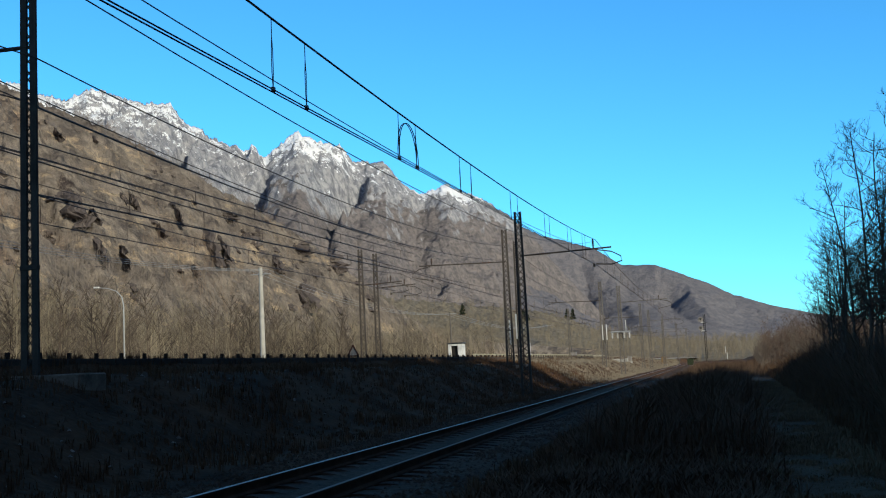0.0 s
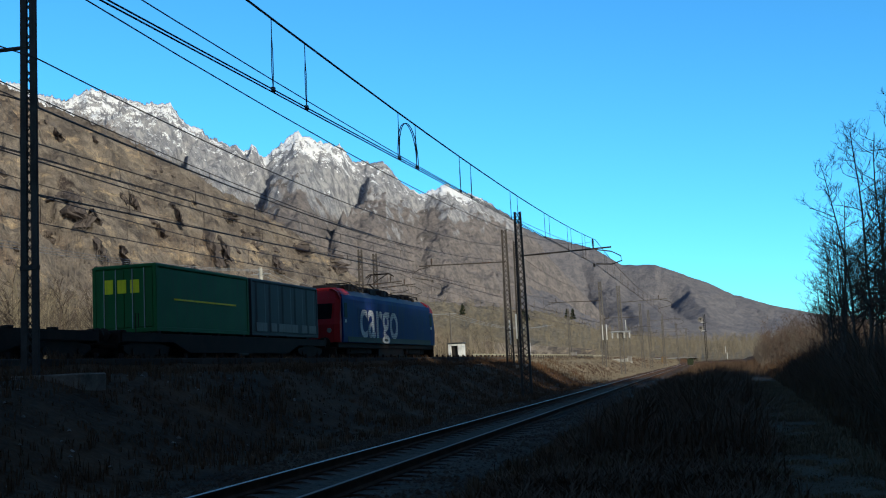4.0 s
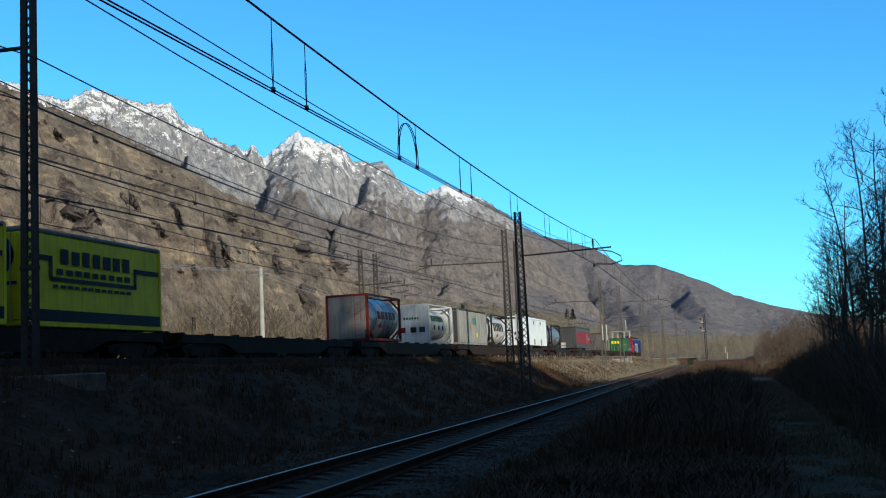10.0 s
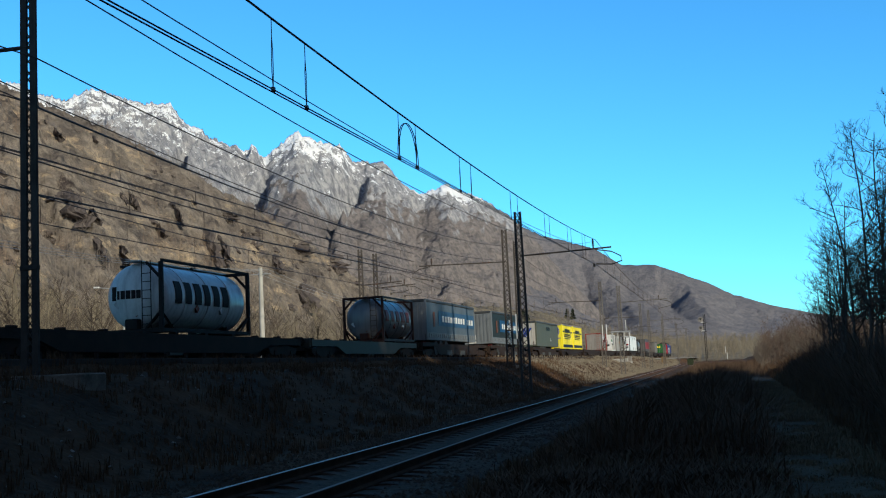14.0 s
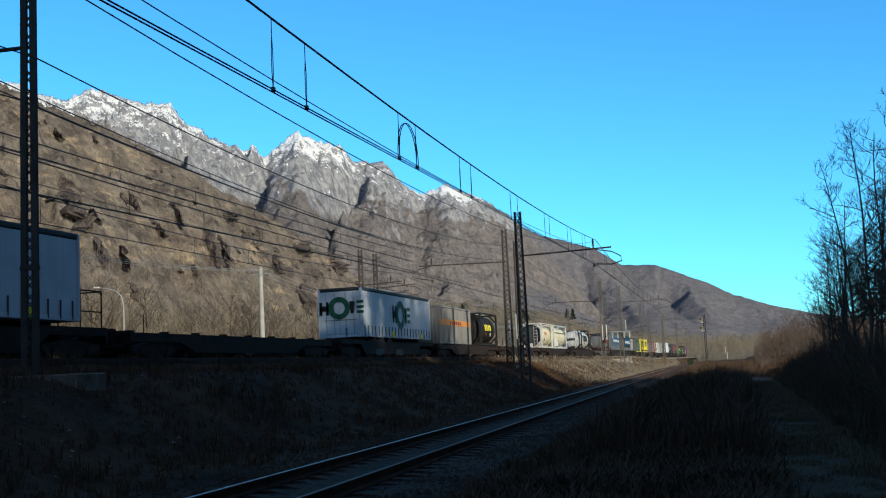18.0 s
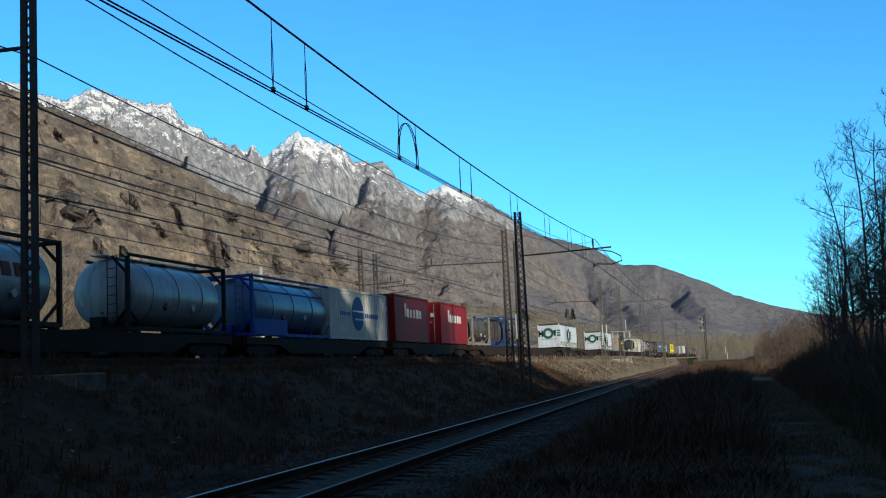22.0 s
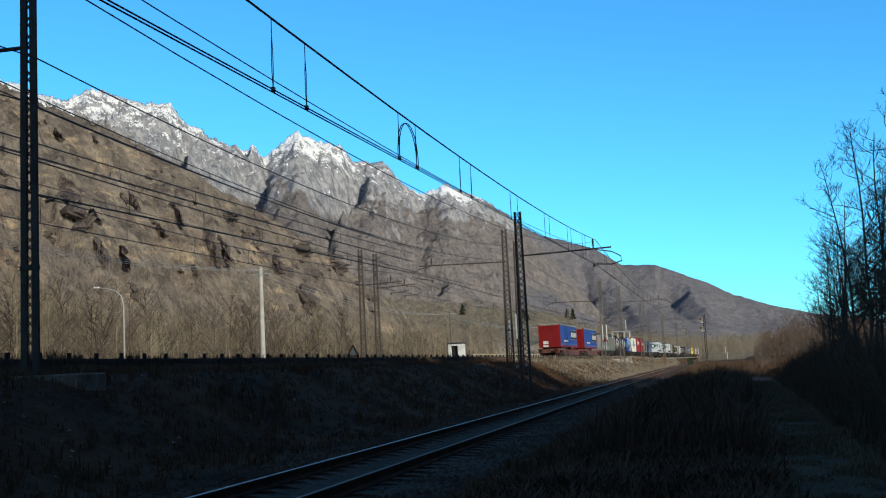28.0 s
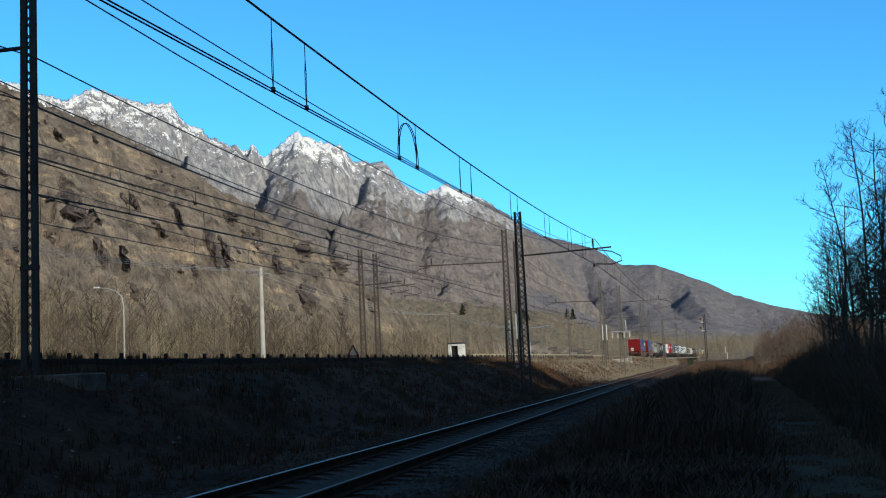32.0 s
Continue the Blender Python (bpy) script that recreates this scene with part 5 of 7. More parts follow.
for s0, fr in ((275.7, paint("red_tank_frame", (0.24, 0.028, 0.02), 0.4)),):
    c = tank(s0, 6.06, fr, paint("dirty_white_tank", (0.40, 0.38, 0.36), 0.55, 0.3, 0.4), "pale tank container with red lettering in a red frame", r=1.2)
    part("lettering", curved_blocks(5, -1.3, 2.2, 2.62, 0.22, ZC, 1.2, 9), P_RED, c, "red lettering bars on the tank")
    part("end_panel", Shape().cbox(-W2 + 0.17, W2 - 0.17, -3.05, -2.99, 1.3, 3.62, 0.015), P_GREY, c, "flat grey end panel")


def yellow_box(s, L):
    c = box_load("swap_body", s, L, 4.03, 1.17, P_YELLOW, "yellow curtain swap body with dark lettering and a navy skirt", roof=P_GREY, post=P_YELLOW, skirt=P_INK)
    h = L / 2
    part("lettering", blocks(7, -h * 0.55, h * 0.5, 3.05, 3.5, W2 + 0.002, 12), P_INK, c, "dark blue lettering bars")
    part("lettering", blocks(9, -h * 0.6, h * 0.5, 2.72, 2.9, W2 + 0.002, 13), P_INK, c, "row of smaller lettering bars")
    part("lettering", blocks(12, -h * 0.65, h * 0.5, 2.32, 2.42, W2 + 0.002, 14), P_INK, c, "row of small lettering bars")
    st = Shape()
    for y0, y1, z0, z1 in ((-h + 0.2, -h * 0.68, 3.1, 3.25), (-h * 0.7, -h * 0.66, 2.55, 3.25), (-h * 0.68, h * 0.56, 2.52, 2.64), (h * 0.53, h * 0.57, 2.52, 3.2), (h * 0.55, h - 0.2, 3.05, 3.2)):
        st.box(W2 + 0.002, W2 + 0.012, y0, y1, z0, z1)
    part("stripe", st, P_INK, c, "dark blue framing stripe")
    e = ring_x(0, 3.2, 0.75, 0.26, W2, 200, 440, sy=1.2)
    e.box(W2, W2 + 0.012, -1.1, 1.0, 2.35, 2.45)
    e.box(W2, W2 + 0.012, -0.8, 0.9, 3.1, 3.3)
    part("emblem", to_rear(e, -h - 0.012), P_NAVY, c, "blue curved emblem on the rear doors")
    return c


yellow_box(246.5, 7.6)
yellow_box(238.0, 7.8)
c = trailer(223.7, P_SAILGREY, "weathered grey-green curtain trailer with a blue emblem on its rear", rear=paint("pale_rear_door", (0.42, 0.39, 0.34), 0.5), roof=P_DKGREY, post=P_SAILGREY, top=3.86, bottom=1.3)
e = Shape()
for i in range(3):
    e.add([(W2, -0.45 + 0.28 * i, 2.45), (W2 + 0.012, -0.45 + 0.28 * i, 2.45), (W2 + 0.012, 0.05 + 0.28 * i, 3.2), (W2, 0.05 + 0.28 * i, 3.2),
           (W2, -0.28 + 0.28 * i, 2.4), (W2 + 0.012, -0.28 + 0.28 * i, 2.4), (W2 + 0.012, 0.22 + 0.28 * i, 3.15), (W2, 0.22 + 0.28 * i, 3.15)],
          [(0, 1, 2, 3), (4, 7, 6, 5), (0, 4, 5, 1), (1, 5, 6, 2), (2, 6, 7, 3), (3, 7, 4, 0)])
e.box(W2, W2 + 0.012, -0.5, 0.2, 2.3, 2.42)
part("emblem", to_rear(e, -6.82), P_NAVY, c, "slanted blue bars on the rear")
part("lettering", blocks(6, -0.9, 1.5, 3.0, 3.4, W2 + 0.002, 17), P_DKGREEN, c, "faded dark lettering bars")
part("patch", Shape().add([(W2 + q, 1.5 + w, 1.9 + h) for q in (0, 0.012) for w, h in ((0, 0), (0.36, 0), (0.14, 0.4))], [(0, 2, 1), (3, 4, 5), (0, 1, 4, 3), (1, 2, 5, 4), (2, 0, 3, 5)]), WHITEP, c, "small white mark")
for s0, side, band in ((202.9, P_DKGREEN, paint("teal_band", (0.013, 0.07, 0.16), 0.3)), (183.1, paint("slate_blue_curtain", (0.088, 0.11, 0.135), 0.5), paint("slate_band", (0.03, 0.085, 0.165), 0.4))):
    c = trailer(s0, side, "slate-grey curtain trailer with a blue band and white lettering", rear=P_BLUEGREY, roof=P_DKGREY, post=P_BLUEGREY, rear_ribs=7, skirt=P_BLUEGREY, top=4.04)
    part("band", Shape().box(W2 + 0.002, W2 + 0.01, -3.8, 6.5, 2.35, 3.35), band, c, "blue lettering band")
    part("lettering", blocks(9, -2.9, 3.7, 2.62, 3.05, W2 + 0.012, 21), WHITEP, c, "white lettering bars")
    part("lettering", blocks(3, 4.2, 6.2, 2.6, 3.0, W2 + 0.012, 22), WHITEP, c, "white lettering bars")
    part("patch", Shape().box(W2 + 0.002, W2 + 0.012, -5.15, -4.75, 2.25, 3.25), paint("faded_orange_panel", (0.17, 0.055, 0.03), 0.4), c, "faded orange panel")
c = tank(170.4, 6.06, P_BROWNFRAME, P_STEELBLUE, "grey steel tank container with red lettering in a brown frame", r=1.2)
part("lettering", curved_blocks(5, -2.5, 2.5, 2.65, 0.32, ZC, 1.2, 31), P_MAROON, c, "dull red lettering bars on the tank")
c = tank(146.0, 7.2, P_BLACK, P_SHELL, "white tank container with black lettering in a black frame", r=1.2, open_rear=True)
part("lettering", curved_blocks(6, -2.6, 1.9, 2.62, 0.4, ZC, 1.2, 33), P_BLACK, c, "black lettering bars on the tank")
dome = Shape()
for i, (x, w, z0, z1) in enumerate(((-0.86, 0.17, 2.36, 2.86), (-0.62, 0.07, 2.4, 2.7), (-0.46, 0.15, 2.4, 2.7), (-0.24, 0.15, 2.4, 2.7), (-0.02, 0.13, 2.4, 2.7), (0.17, 0.14, 2.4, 2.7))):
    rho = math.hypot(max(abs(x), abs(x + w)), (z0 + z1) / 2 - ZC) / 1.2
    y = -3.48 + 0.42 * (1 - math.sqrt(max(0.0, 1 - rho * rho)))
    dome.box(x, x + w, y - 0.05, y + 0.15, z0, z1)
part("lettering", dome, P_BLACK, c, "black lettering bars on the tank end")
c = tank(124.6, 9.1, P_SHELL, P_CREAM, "long cream-white tank container in a pale frame", r=1.15)
part("stripe", Shape().box(1.16, 1.2, -4.2, 4.0, 2.9, 2.96), P_GREY, c, "thin grey line along the tank")
part("cabinet", Shape().cbox(1.05, 1.24, -4.2, -2.2, 1.4, 2.2, 0.03), WHITEP, c, "white valve cabinet")
c = tank(115.3, 7.15, P_PLATE, P_CREAM, "cream tank container with plated end frames and a shade-darkened end", r=1.12)
part("side_plate", Shape().cbox(W2 - 0.06, W2 - 0.01, -3.57, -3.05, 1.2, 3.74, 0.01), P_PLATE, c, "pale plate beside the tank end")
part("side_plate", Shape().cbox(W2 - 0.06, W2 - 0.01, 2.7, 3.57, 1.2, 3.74, 0.01), P_CREAM, c, "cream plate at the front of the frame")
# black plate and dark dome put the shadow inside the end frame into colour
part("side_plate", Shape().cbox(-W2 + 0.01, -W2 + 0.06, -3.57, -2.6, 1.2, 3.74, 0.01), P_BLACK, c, "dark plate added for the shaded inside of the frame")
part("end_hood", Shape().lathe_y([(-3.47, 0.2), (-3.45, 0.55), (-3.38, 0.86), (-3.25, 1.06), (-3.02, 1.135), (-2.6, 1.135)], 32, 0, ZC), P_DKGREY, c, "grey domed tank end darkened for the shadow on it", smooth=True)
part("lettering", curved_blocks(4, -0.9, 0.6, 2.7, 0.14, ZC, 1.12, 36), P_ORANGE, c, "faded small lettering bars")
c = tank(87.1, 6.06, P_BLACK, P_BLACK, "black tank container in a dark frame with yellow lettering", r=1.12)
part("lettering", curved_blocks(4, -1.2, 1.2, 2.6, 0.24, ZC, 1.12, 38), P_YELLOW, c, "dull yellow lettering bars")
c = box_load("ribbed_container", 76.0, 9.1, 3.78, 1.17, P_GREY, "pale grey corrugated container with an orange stripe", ribs=26, rib_d=0.03, rear=P_GREY)
part("stripe", Shape().box(W2 + 0.012, W2 + 0.022, -4.3, 4.3, 2.45, 2.85), P_ORANGE, c, "orange band along the side")
part("lettering", blocks(6, -1.8, 1.6, 2.52, 2.78, W2 + 0.024, 41), P_MAROON, c, "dull lettering bars on the band")


P_DEEPGREEN = paint("deep_green_print", (0.02, 0.105, 0.06), 0.3)


def white_curtain(s):
    cloth = paint("white_curtain_cloth", (0.57, 0.60, 0.64), 0.12, 0.55, 0.15)
    c = trailer(s, cloth, "white curtain trailer with a green ring emblem and dark lettering", rear=cloth, roof=P_DKGREY, post=cloth, stakes=True, top=4.05, bumper=False)
    x = W2 + 0.004
    for y0, z0, k, rear in ((-1.0, 2.75, 1.0, False), (-0.35, 2.95, 0.72, True)):
        ring = ring_x(y0 + 1.2 * k, z0, 0.85 * k, 0.38 * k, x)
        n1 = Shape().box(x, x + 0.012, y0 - 0.35 * k, y0 + 0.38 * k, z0 - 0.2 * k, z0 + 0.2 * k).box(x, x + 0.012, y0 - 0.35 * k, y0 - 0.14 * k, z0 - 0.5 * k, z0 + 0.5 * k).box(x, x + 0.012, y0 + 0.17 * k, y0 + 0.38 * k, z0 - 0.5 * k, z0 + 0.5 * k)
        a, b = y0 + 2.02 * k, z0 - 0.45 * k
        n2 = Shape().add([(x + q, a + w, b + h) for q in (0, 0.012) for w, h in ((0.12 * k, 0), (0.34 * k, 0), (0.46 * k, 0.9 * k), (0, 0.9 * k))], [(0, 3, 2, 1), (4, 5, 6, 7), (0, 1, 5, 4), (1, 2, 6, 5), (2, 3, 7, 6), (3, 0, 4, 7)])
        n3 = Shape()
        for q in (-0.45, -0.08, 0.3):
            n3.box(x, x + 0.012, y0 + 2.6 * k, y0 + 3.15 * k, z0 + q * k, z0 + (q + 0.2) * k)
        if rear:
            for t in (ring, n1, n2, n3):
                t.v = [(a, b - 0.55, z) for a, b, z in t.v]
            ring, n1, n2, n3 = [to_rear(t, -6.83) for t in (ring, n1, n2, n3)]
        part("emblem", ring, P_DEEPGREEN, c, "dark green ring")
        part("lettering", n1, P_BLACK, c, "dark notched block")
        part("lettering", n2, P_BLACK, c, "dark tapered block")
        part("stripe", n3, P_DEEPGREEN, c, "three short green bars")
    part("stripe", to_rear(Shape().box(W2, W2 + 0.012, -0.9, 0.95, 2.28, 2.32), -6.83), P_GREY, c)
    part("patch", Shape().box(x + 0.02, x + 0.03, -1.7, -1.2, 1.4, 1.75), P_YELLOW, c, "yellow label")
    part("patch", Shape().box(x + 0.02, x + 0.03, 4.2, 4.6, 1.4, 1.7), P_YELLOW, c, "yellow label")
    return c


white_curtain(62.4)
white_curtain(22.6)
tank(-11.6, 6.06, paint("frame_blue", (0.025, 0.07, 0.2), 0.35), P_BARE, "bare steel tank container in a blue frame", r=1.13)
tank(-23.7, 6.06, P_GREY, P_BARE, "dull tank in an open pale frame with wide posts", r=0.98, top=3.6)
for s0 in (-32.4, -42.8):
    c = box_load("swap_body", s0, 7.45, 4.02, 1.17, P_BRIGHTRED, "red box swap body with white script lettering", roof=P_MAROON, rear=P_RED)
    part("lettering", blocks(5, -1.3, 2.1, 2.66, 3.2, W2 + 0.002, 50), WHITEP, c, "white lettering bars")
    part("lettering", Shape().box(W2 + 0.002, W2 + 0.014, -1.75, -1.4, 2.7, 3.5), WHITEP, c, "tall white lettering bar")
    part("lettering", to_rear(blocks(5, -0.9, 0.9, 3.0, 3.3, W2, 51), -3.735), WHITEP, c, "white lettering bars on the rear")
    part("lettering", to_rear(blocks(9, -0.9, 0.7, 2.6, 2.72, W2, 52), -3.735), P_GREY, c, "row of small pale bars")
c = box_load("ribbed_container", -52.7, 9.1, 3.77, 1.17, paint("pale_cream_steel", (0.66, 0.64, 0.56), 0.35), "pale corrugated container with a round blue emblem", ribs=28, rib_d=0.03)
s = Shape().tube([(W2 + 0.01, -0.4, 2.55), (W2 + 0.03, -0.4, 2.55)], 0.9, 32)
part("emblem", s, paint("emblem_blue", (0.025, 0.08, 0.25), 0.35), c, "round blue emblem")
part("stripe", Shape().box(W2 + 0.032, W2 + 0.04, -1.25, 0.4, 2.62, 2.7).box(W2 + 0.032, W2 + 0.04, -0.9, 0.4, 2.2, 2.28), WHITEP, c, "white bars across the emblem")
part("lettering", blocks(4, -3.1, -1.5, 2.4, 2.6, W2 + 0.014, 55), P_BLUE, c, "small blue lettering bars")
part("lettering", blocks(7, 0.7, 3.0, 2.35, 2.6, W2 + 0.014, 56), P_DKBLUE, c, "small dark lettering bars")
c = tank(-61.6, 9.1, P_DKBLUE, P_PALEBLUE, "long pale blue tank container in a dark blue frame", r=1.17, end_wall=None)
part("lid_ridge", Shape().box(0.93, 1.0, -4.0, 4.0, 3.1, 3.16), P_DKBLUE, c, "dark seam along the tank")
part("side_panel", Shape().cbox(1.1, 1.25, -4.5, -1.0, 1.2, 1.9, 0.02), P_DKBLUE, c, "blue lower side panel")
tank(-72.2, 7.2, P_BLACK, P_PALESTEEL, "pale steel tank container in a dark frame", r=1.15, open_rear=True)
c = tank(-82.5, 6.06, P_BROWNFRAME, P_PALESTEEL, "pale tank container with red lettering in a brown frame", r=1.15, open_rear=True)
part("lettering", curved_blocks(5, -1.4, 1.5, 2.75, 0.2, ZC, 1.15, 60), P_MAROON, c, "dull red lettering bars on the tank")
c = box_load("ribbed_container", -92.5, 9.1, 3.77, 1.17, paint("green_grey_container", (0.125, 0.138, 0.122), 0.65), "weathered grey ribbed container with a dark tarpaulin", roof=P_TARP, ribs=15, rib_d=0.07, roof_h=0.42)
part("patch", Shape().box(W2 + 0.056, W2 + 0.068, 0.1, 0.5, 2.3, 2.6), P_ORANGE, c, "faded orange patch")
c = box_load("box_container", -102.2, 9.1, 3.66, 1.17, paint("pale_grey_blue_box", (0.26, 0.255, 0.25), 0.6), "pale grey box container with faded red lettering", roof=P_DKGREY, ribs=5, rib_d=0.04)
part("lettering", blocks(8, -1.8, 4.1, 2.55, 3.2, W2 + 0.024, 61), P_RED, c, "large faded red lettering bars")
part("emblem", Shape().cbox(W2 + 0.02, W2 + 0.034, -3.3, -2.2, 2.6, 3.3, 0.003), P_RED, c, "square red emblem")
for y in (-3.0, -2.8, -2.4, -1.2, -1.05, -0.9, -0.75, 0.4, 0.9, 1.2, 2.0, 2.15, 2.3, 3.5, 3.7, 3.9):
    part("strap", Shape().cbox(W2 + 0.02, W2 + 0.034, y - 0.028, y + 0.028, 1.45, 1.88, 0.003), P_PLATE, c, "pale strap along the foot")
for s0 in (-118.75, -138.95):
    c = trailer(s0, P_NAVY, "deep blue curtain trailer with red rear and a lettering panel", rear=P_RED, roof=P_GREY, post=P_RED, rear_ribs=8, skirt=P_DKBLUE, top=4.05)
    x = W2 + 0.002
    part("panel", Shape().box(x, x + 0.01, 1.6, 6.3, 2.35, 3.4), P_INK, c, "dark lettering panel")
    part("stripe", Shape().box(x, x + 0.014, 1.5, 6.4, 3.42, 3.48).box(x, x + 0.014, 1.5, 6.4, 2.27, 2.33), P_GREY, c, "pale lines above and below the panel")
    part("lettering", blocks(7, 1.8, 6.1, 2.6, 3.2, x + 0.012, 65), P_PLATE, c, "pale lettering bars")
    part("lettering", blocks(12, -4.2, -0.9, 1.98, 2.2, x, 66), P_PLATE, c, "row of small pale lettering bars")

# ---- beside the line ----
hut = thing("trackside_hut", "small white trackside hut with a dark doorway", "hut", m=pose(-28.7, 113.5, 1.25))
part("wall", Shape().box(-0.75, -0.47, -0.7, 0.7, 0, 2.75).box(0.27, 0.75, -0.7, 0.7, 0, 2.75).box(-0.47, 0.27, 0.5, 0.7, 0, 2.75).box(-0.47, 0.27, -0.7, -0.5, 2.55, 2.75), WHITEP, hut)
part("door", Shape().cbox(-0.47, 0.27, -0.40, -0.34, 0.0, 2.55, 0.01), mat("dark_door", (0.02, 0.017, 0.014), rough=0.9), hut, "dark recessed door")
part("roof", Shape().cbox(-0.85, 0.85, -0.8, 0.8, 2.75, 2.88, 0.03), P_DKGREY, hut, "flat overhanging roof")
pole = thing("power_pole", "pale round concrete power pole with wires", "pole", m=pose(-34.5, 76.7, 1.2))
part("shaft", Shape().tube([(0, 0, 0), (0, 0, 8.5)], 0.22, 14, 0.15), CONCRETE, pole)
part("crossarm", Shape().tube([(-0.8, 0, 8.0), (0.8, 0, 8.0)], 0.05, 6), GALV, pole)
for x in (-0.7, 0, 0.7):
    part("insulator", insulator((x, 0, 8.0), (x, 0, 8.3), 0.06), INSUL, pole)
lamp = thing("street_lamp", "tall grey street lamp with a curved arm and pale head", "street lamp", m=pose(-44, 73, 1.0))
part("pole", Shape().tube([(0, 0, 0), (0, 0, 6.2), (-0.15, 0, 6.9), (-0.6, 0, 7.35), (-1.3, 0, 7.6), (-2.1, 0, 7.7)], 0.06, 8, 0.03), GALV, lamp)
part("head", Shape().cbox(-2.5, -2.05, -0.1, 0.1, 7.66, 7.78, 0.03), WHITEP, lamp, "pale lamp head")
copy_thing(lamp, pose(-52, 62, 1.0))
pole2 = thing("power_pole", "slim weathered wooden power pole", "pole", m=pose(-33.0, 128.0, 0.6))
part("shaft", Shape().tube([(0, 0, 0), (0, 0, 7.6)], 0.11, 10, 0.08), FARSTEEL, pole2)
part("crossarm", Shape().tube([(-0.7, 0, 7.4), (0.7, 0, 7.4)], 0.035, 6), GALV, pole2)
for k in (-0.7, 0.0, 0.7):
    line_wire("power_cable", "thin pale power cable between the concrete poles", [(-34.0 + k, 20.0, 9.6), (-34.5 + k, 76.7, 9.5), (-33.0 + k, 128.0, 8.0), (-33.0 + k, 200.0, 8.6)], 1.1, 0.012, GALV)
sign = thing("track_sign", "triangular warning sign on a short post", "sign", m=pose(-26.2, 73.6, 1.75))
part("post", Shape().tube([(0, 0, 0), (0, 0, 1.0)], 0.03, 6), GALV, sign)
tri = Shape()
for a, b in (((-0.42, 0.85), (0.42, 0.85)), ((0.42, 0.85), (0, 1.6)), ((0, 1.6), (-0.42, 0.85))):
    tri.bar((a[0], 0, a[1]), (b[0], 0, b[1]), 0.07)
part("plate", Shape().add([(-0.36, 0.02, 0.88), (0.36, 0.02, 0.88), (0, 0.02, 1.5), (-0.36, 0.04, 0.88), (0.36, 0.04, 0.88), (0, 0.04, 1.5)], [(0, 1, 2), (3, 5, 4), (0, 3, 4, 1), (1, 4, 5, 2), (2, 5, 3, 0)]), P_GREY, sign)
part("rim", tri, paint("faded_red_rim", (0.05, 0.018, 0.014), 0.4), sign, "dark red triangular rim")
for i, (x, y, h) in enumerate(((-14.3, 123.6, 4.0), (-13.85, 123.6, 4.0), (-14.8, 73.6, 3.0), (-14.5, 74.4, 3.4), (-24.0, 131.0, 2.6), (-2.5, 280.0, 4.2), (-2.2, 286.0, 2.6))):
    b = thing("marker_post", "slim white marker board on a post", "marker", "white marker boards", m=pose(x, y, 1.5 if x < -13 else ground_z(x, y)))
    part("board", Shape().cbox(-0.05, 0.05, -0.02, 0.02, h - 1.7, h, 0.008), WHITEP, b)
    part("post", Shape().tube([(0, 0.05, 0), (0, 0.05, h)], 0.025, 6), MAST, b)
for x, y, w, h, mt, lab in ((-16.8, 268.0, 1.2, 1.9, paint("brown_cabinet", (0.2, 0.13, 0.07), 0.4), "brown trackside relay cabinet"), (-10.4, 262.0, 1.4, 1.6, paint("green_cabinet", (0.03, 0.04, 0.022), 0.4), "dark green trackside equipment cabinet"),
                            (-16.4, 176.0, 0.7, 0.95, P_GREY, "pale grey trackside cabinet"), (-25.9, 181.0, 0.9, 1.6, P_GREY, "pale grey trackside cabinet")):
    z = ground_z(x, y)
    cb = thing("relay_cabinet", lab + " on a concrete base", "cabinet", "trackside cabinets", m=pose(x, y, z))
    part("base", Shape().cbox(-w / 2 - 0.08, w / 2 + 0.08, -0.4, 0.4, -0.3, 0.15, 0.02), CONCRETE, cb)
    part("body", Shape().cbox(-w / 2, w / 2, -0.32, 0.32, 0.15, h - 0.08, 0.02), mt, cb)
    part("roof", Shape().cbox(-w / 2 - 0.06, w / 2 + 0.06, -0.4, 0.4, h - 0.08, h, 0.02), mt, cb)
    part("door", Shape().cbox(-w / 2 + 0.08, w / 2 - 0.08, -0.345, -0.32, 0.25, h - 0.2, 0.008), mt, cb)
slab = thing("concrete_sleeper_stack", "small stack of pale concrete sleepers beside the line", "sleeper stack", m=pose(-16.2, 158.0, ground_z(-16.2, 158.0)))
for i in range(2):
    for j in range(3):
        part("sleeper", Shape().cbox(-1.2, 1.2, -0.13 + 0.32 * j, 0.13 + 0.32 * j, 0.24 * i - 0.02, 0.21 + 0.24 * i, 0.02), CONCRETE, slab)
sg = thing("railway_signal", "tall railway signal with two round grey heads", "signal", m=pose(-7.6, 300, 0.2))
for x in (-0.22, 0.22):
    part("mast_leg", Shape().cbox(x - 0.07, x + 0.07, -0.08, 0.08, 0, 12.6, 0.02), P_BLACK, sg)
for i in range(24):
    k = 1 if i % 2 else -1
    part("lacing_bar", Shape().bar((-0.2 * k, 0, 0.52 * i), (0.2 * k, 0, 0.52 * (i + 1)), 0.06), P_BLACK, sg)
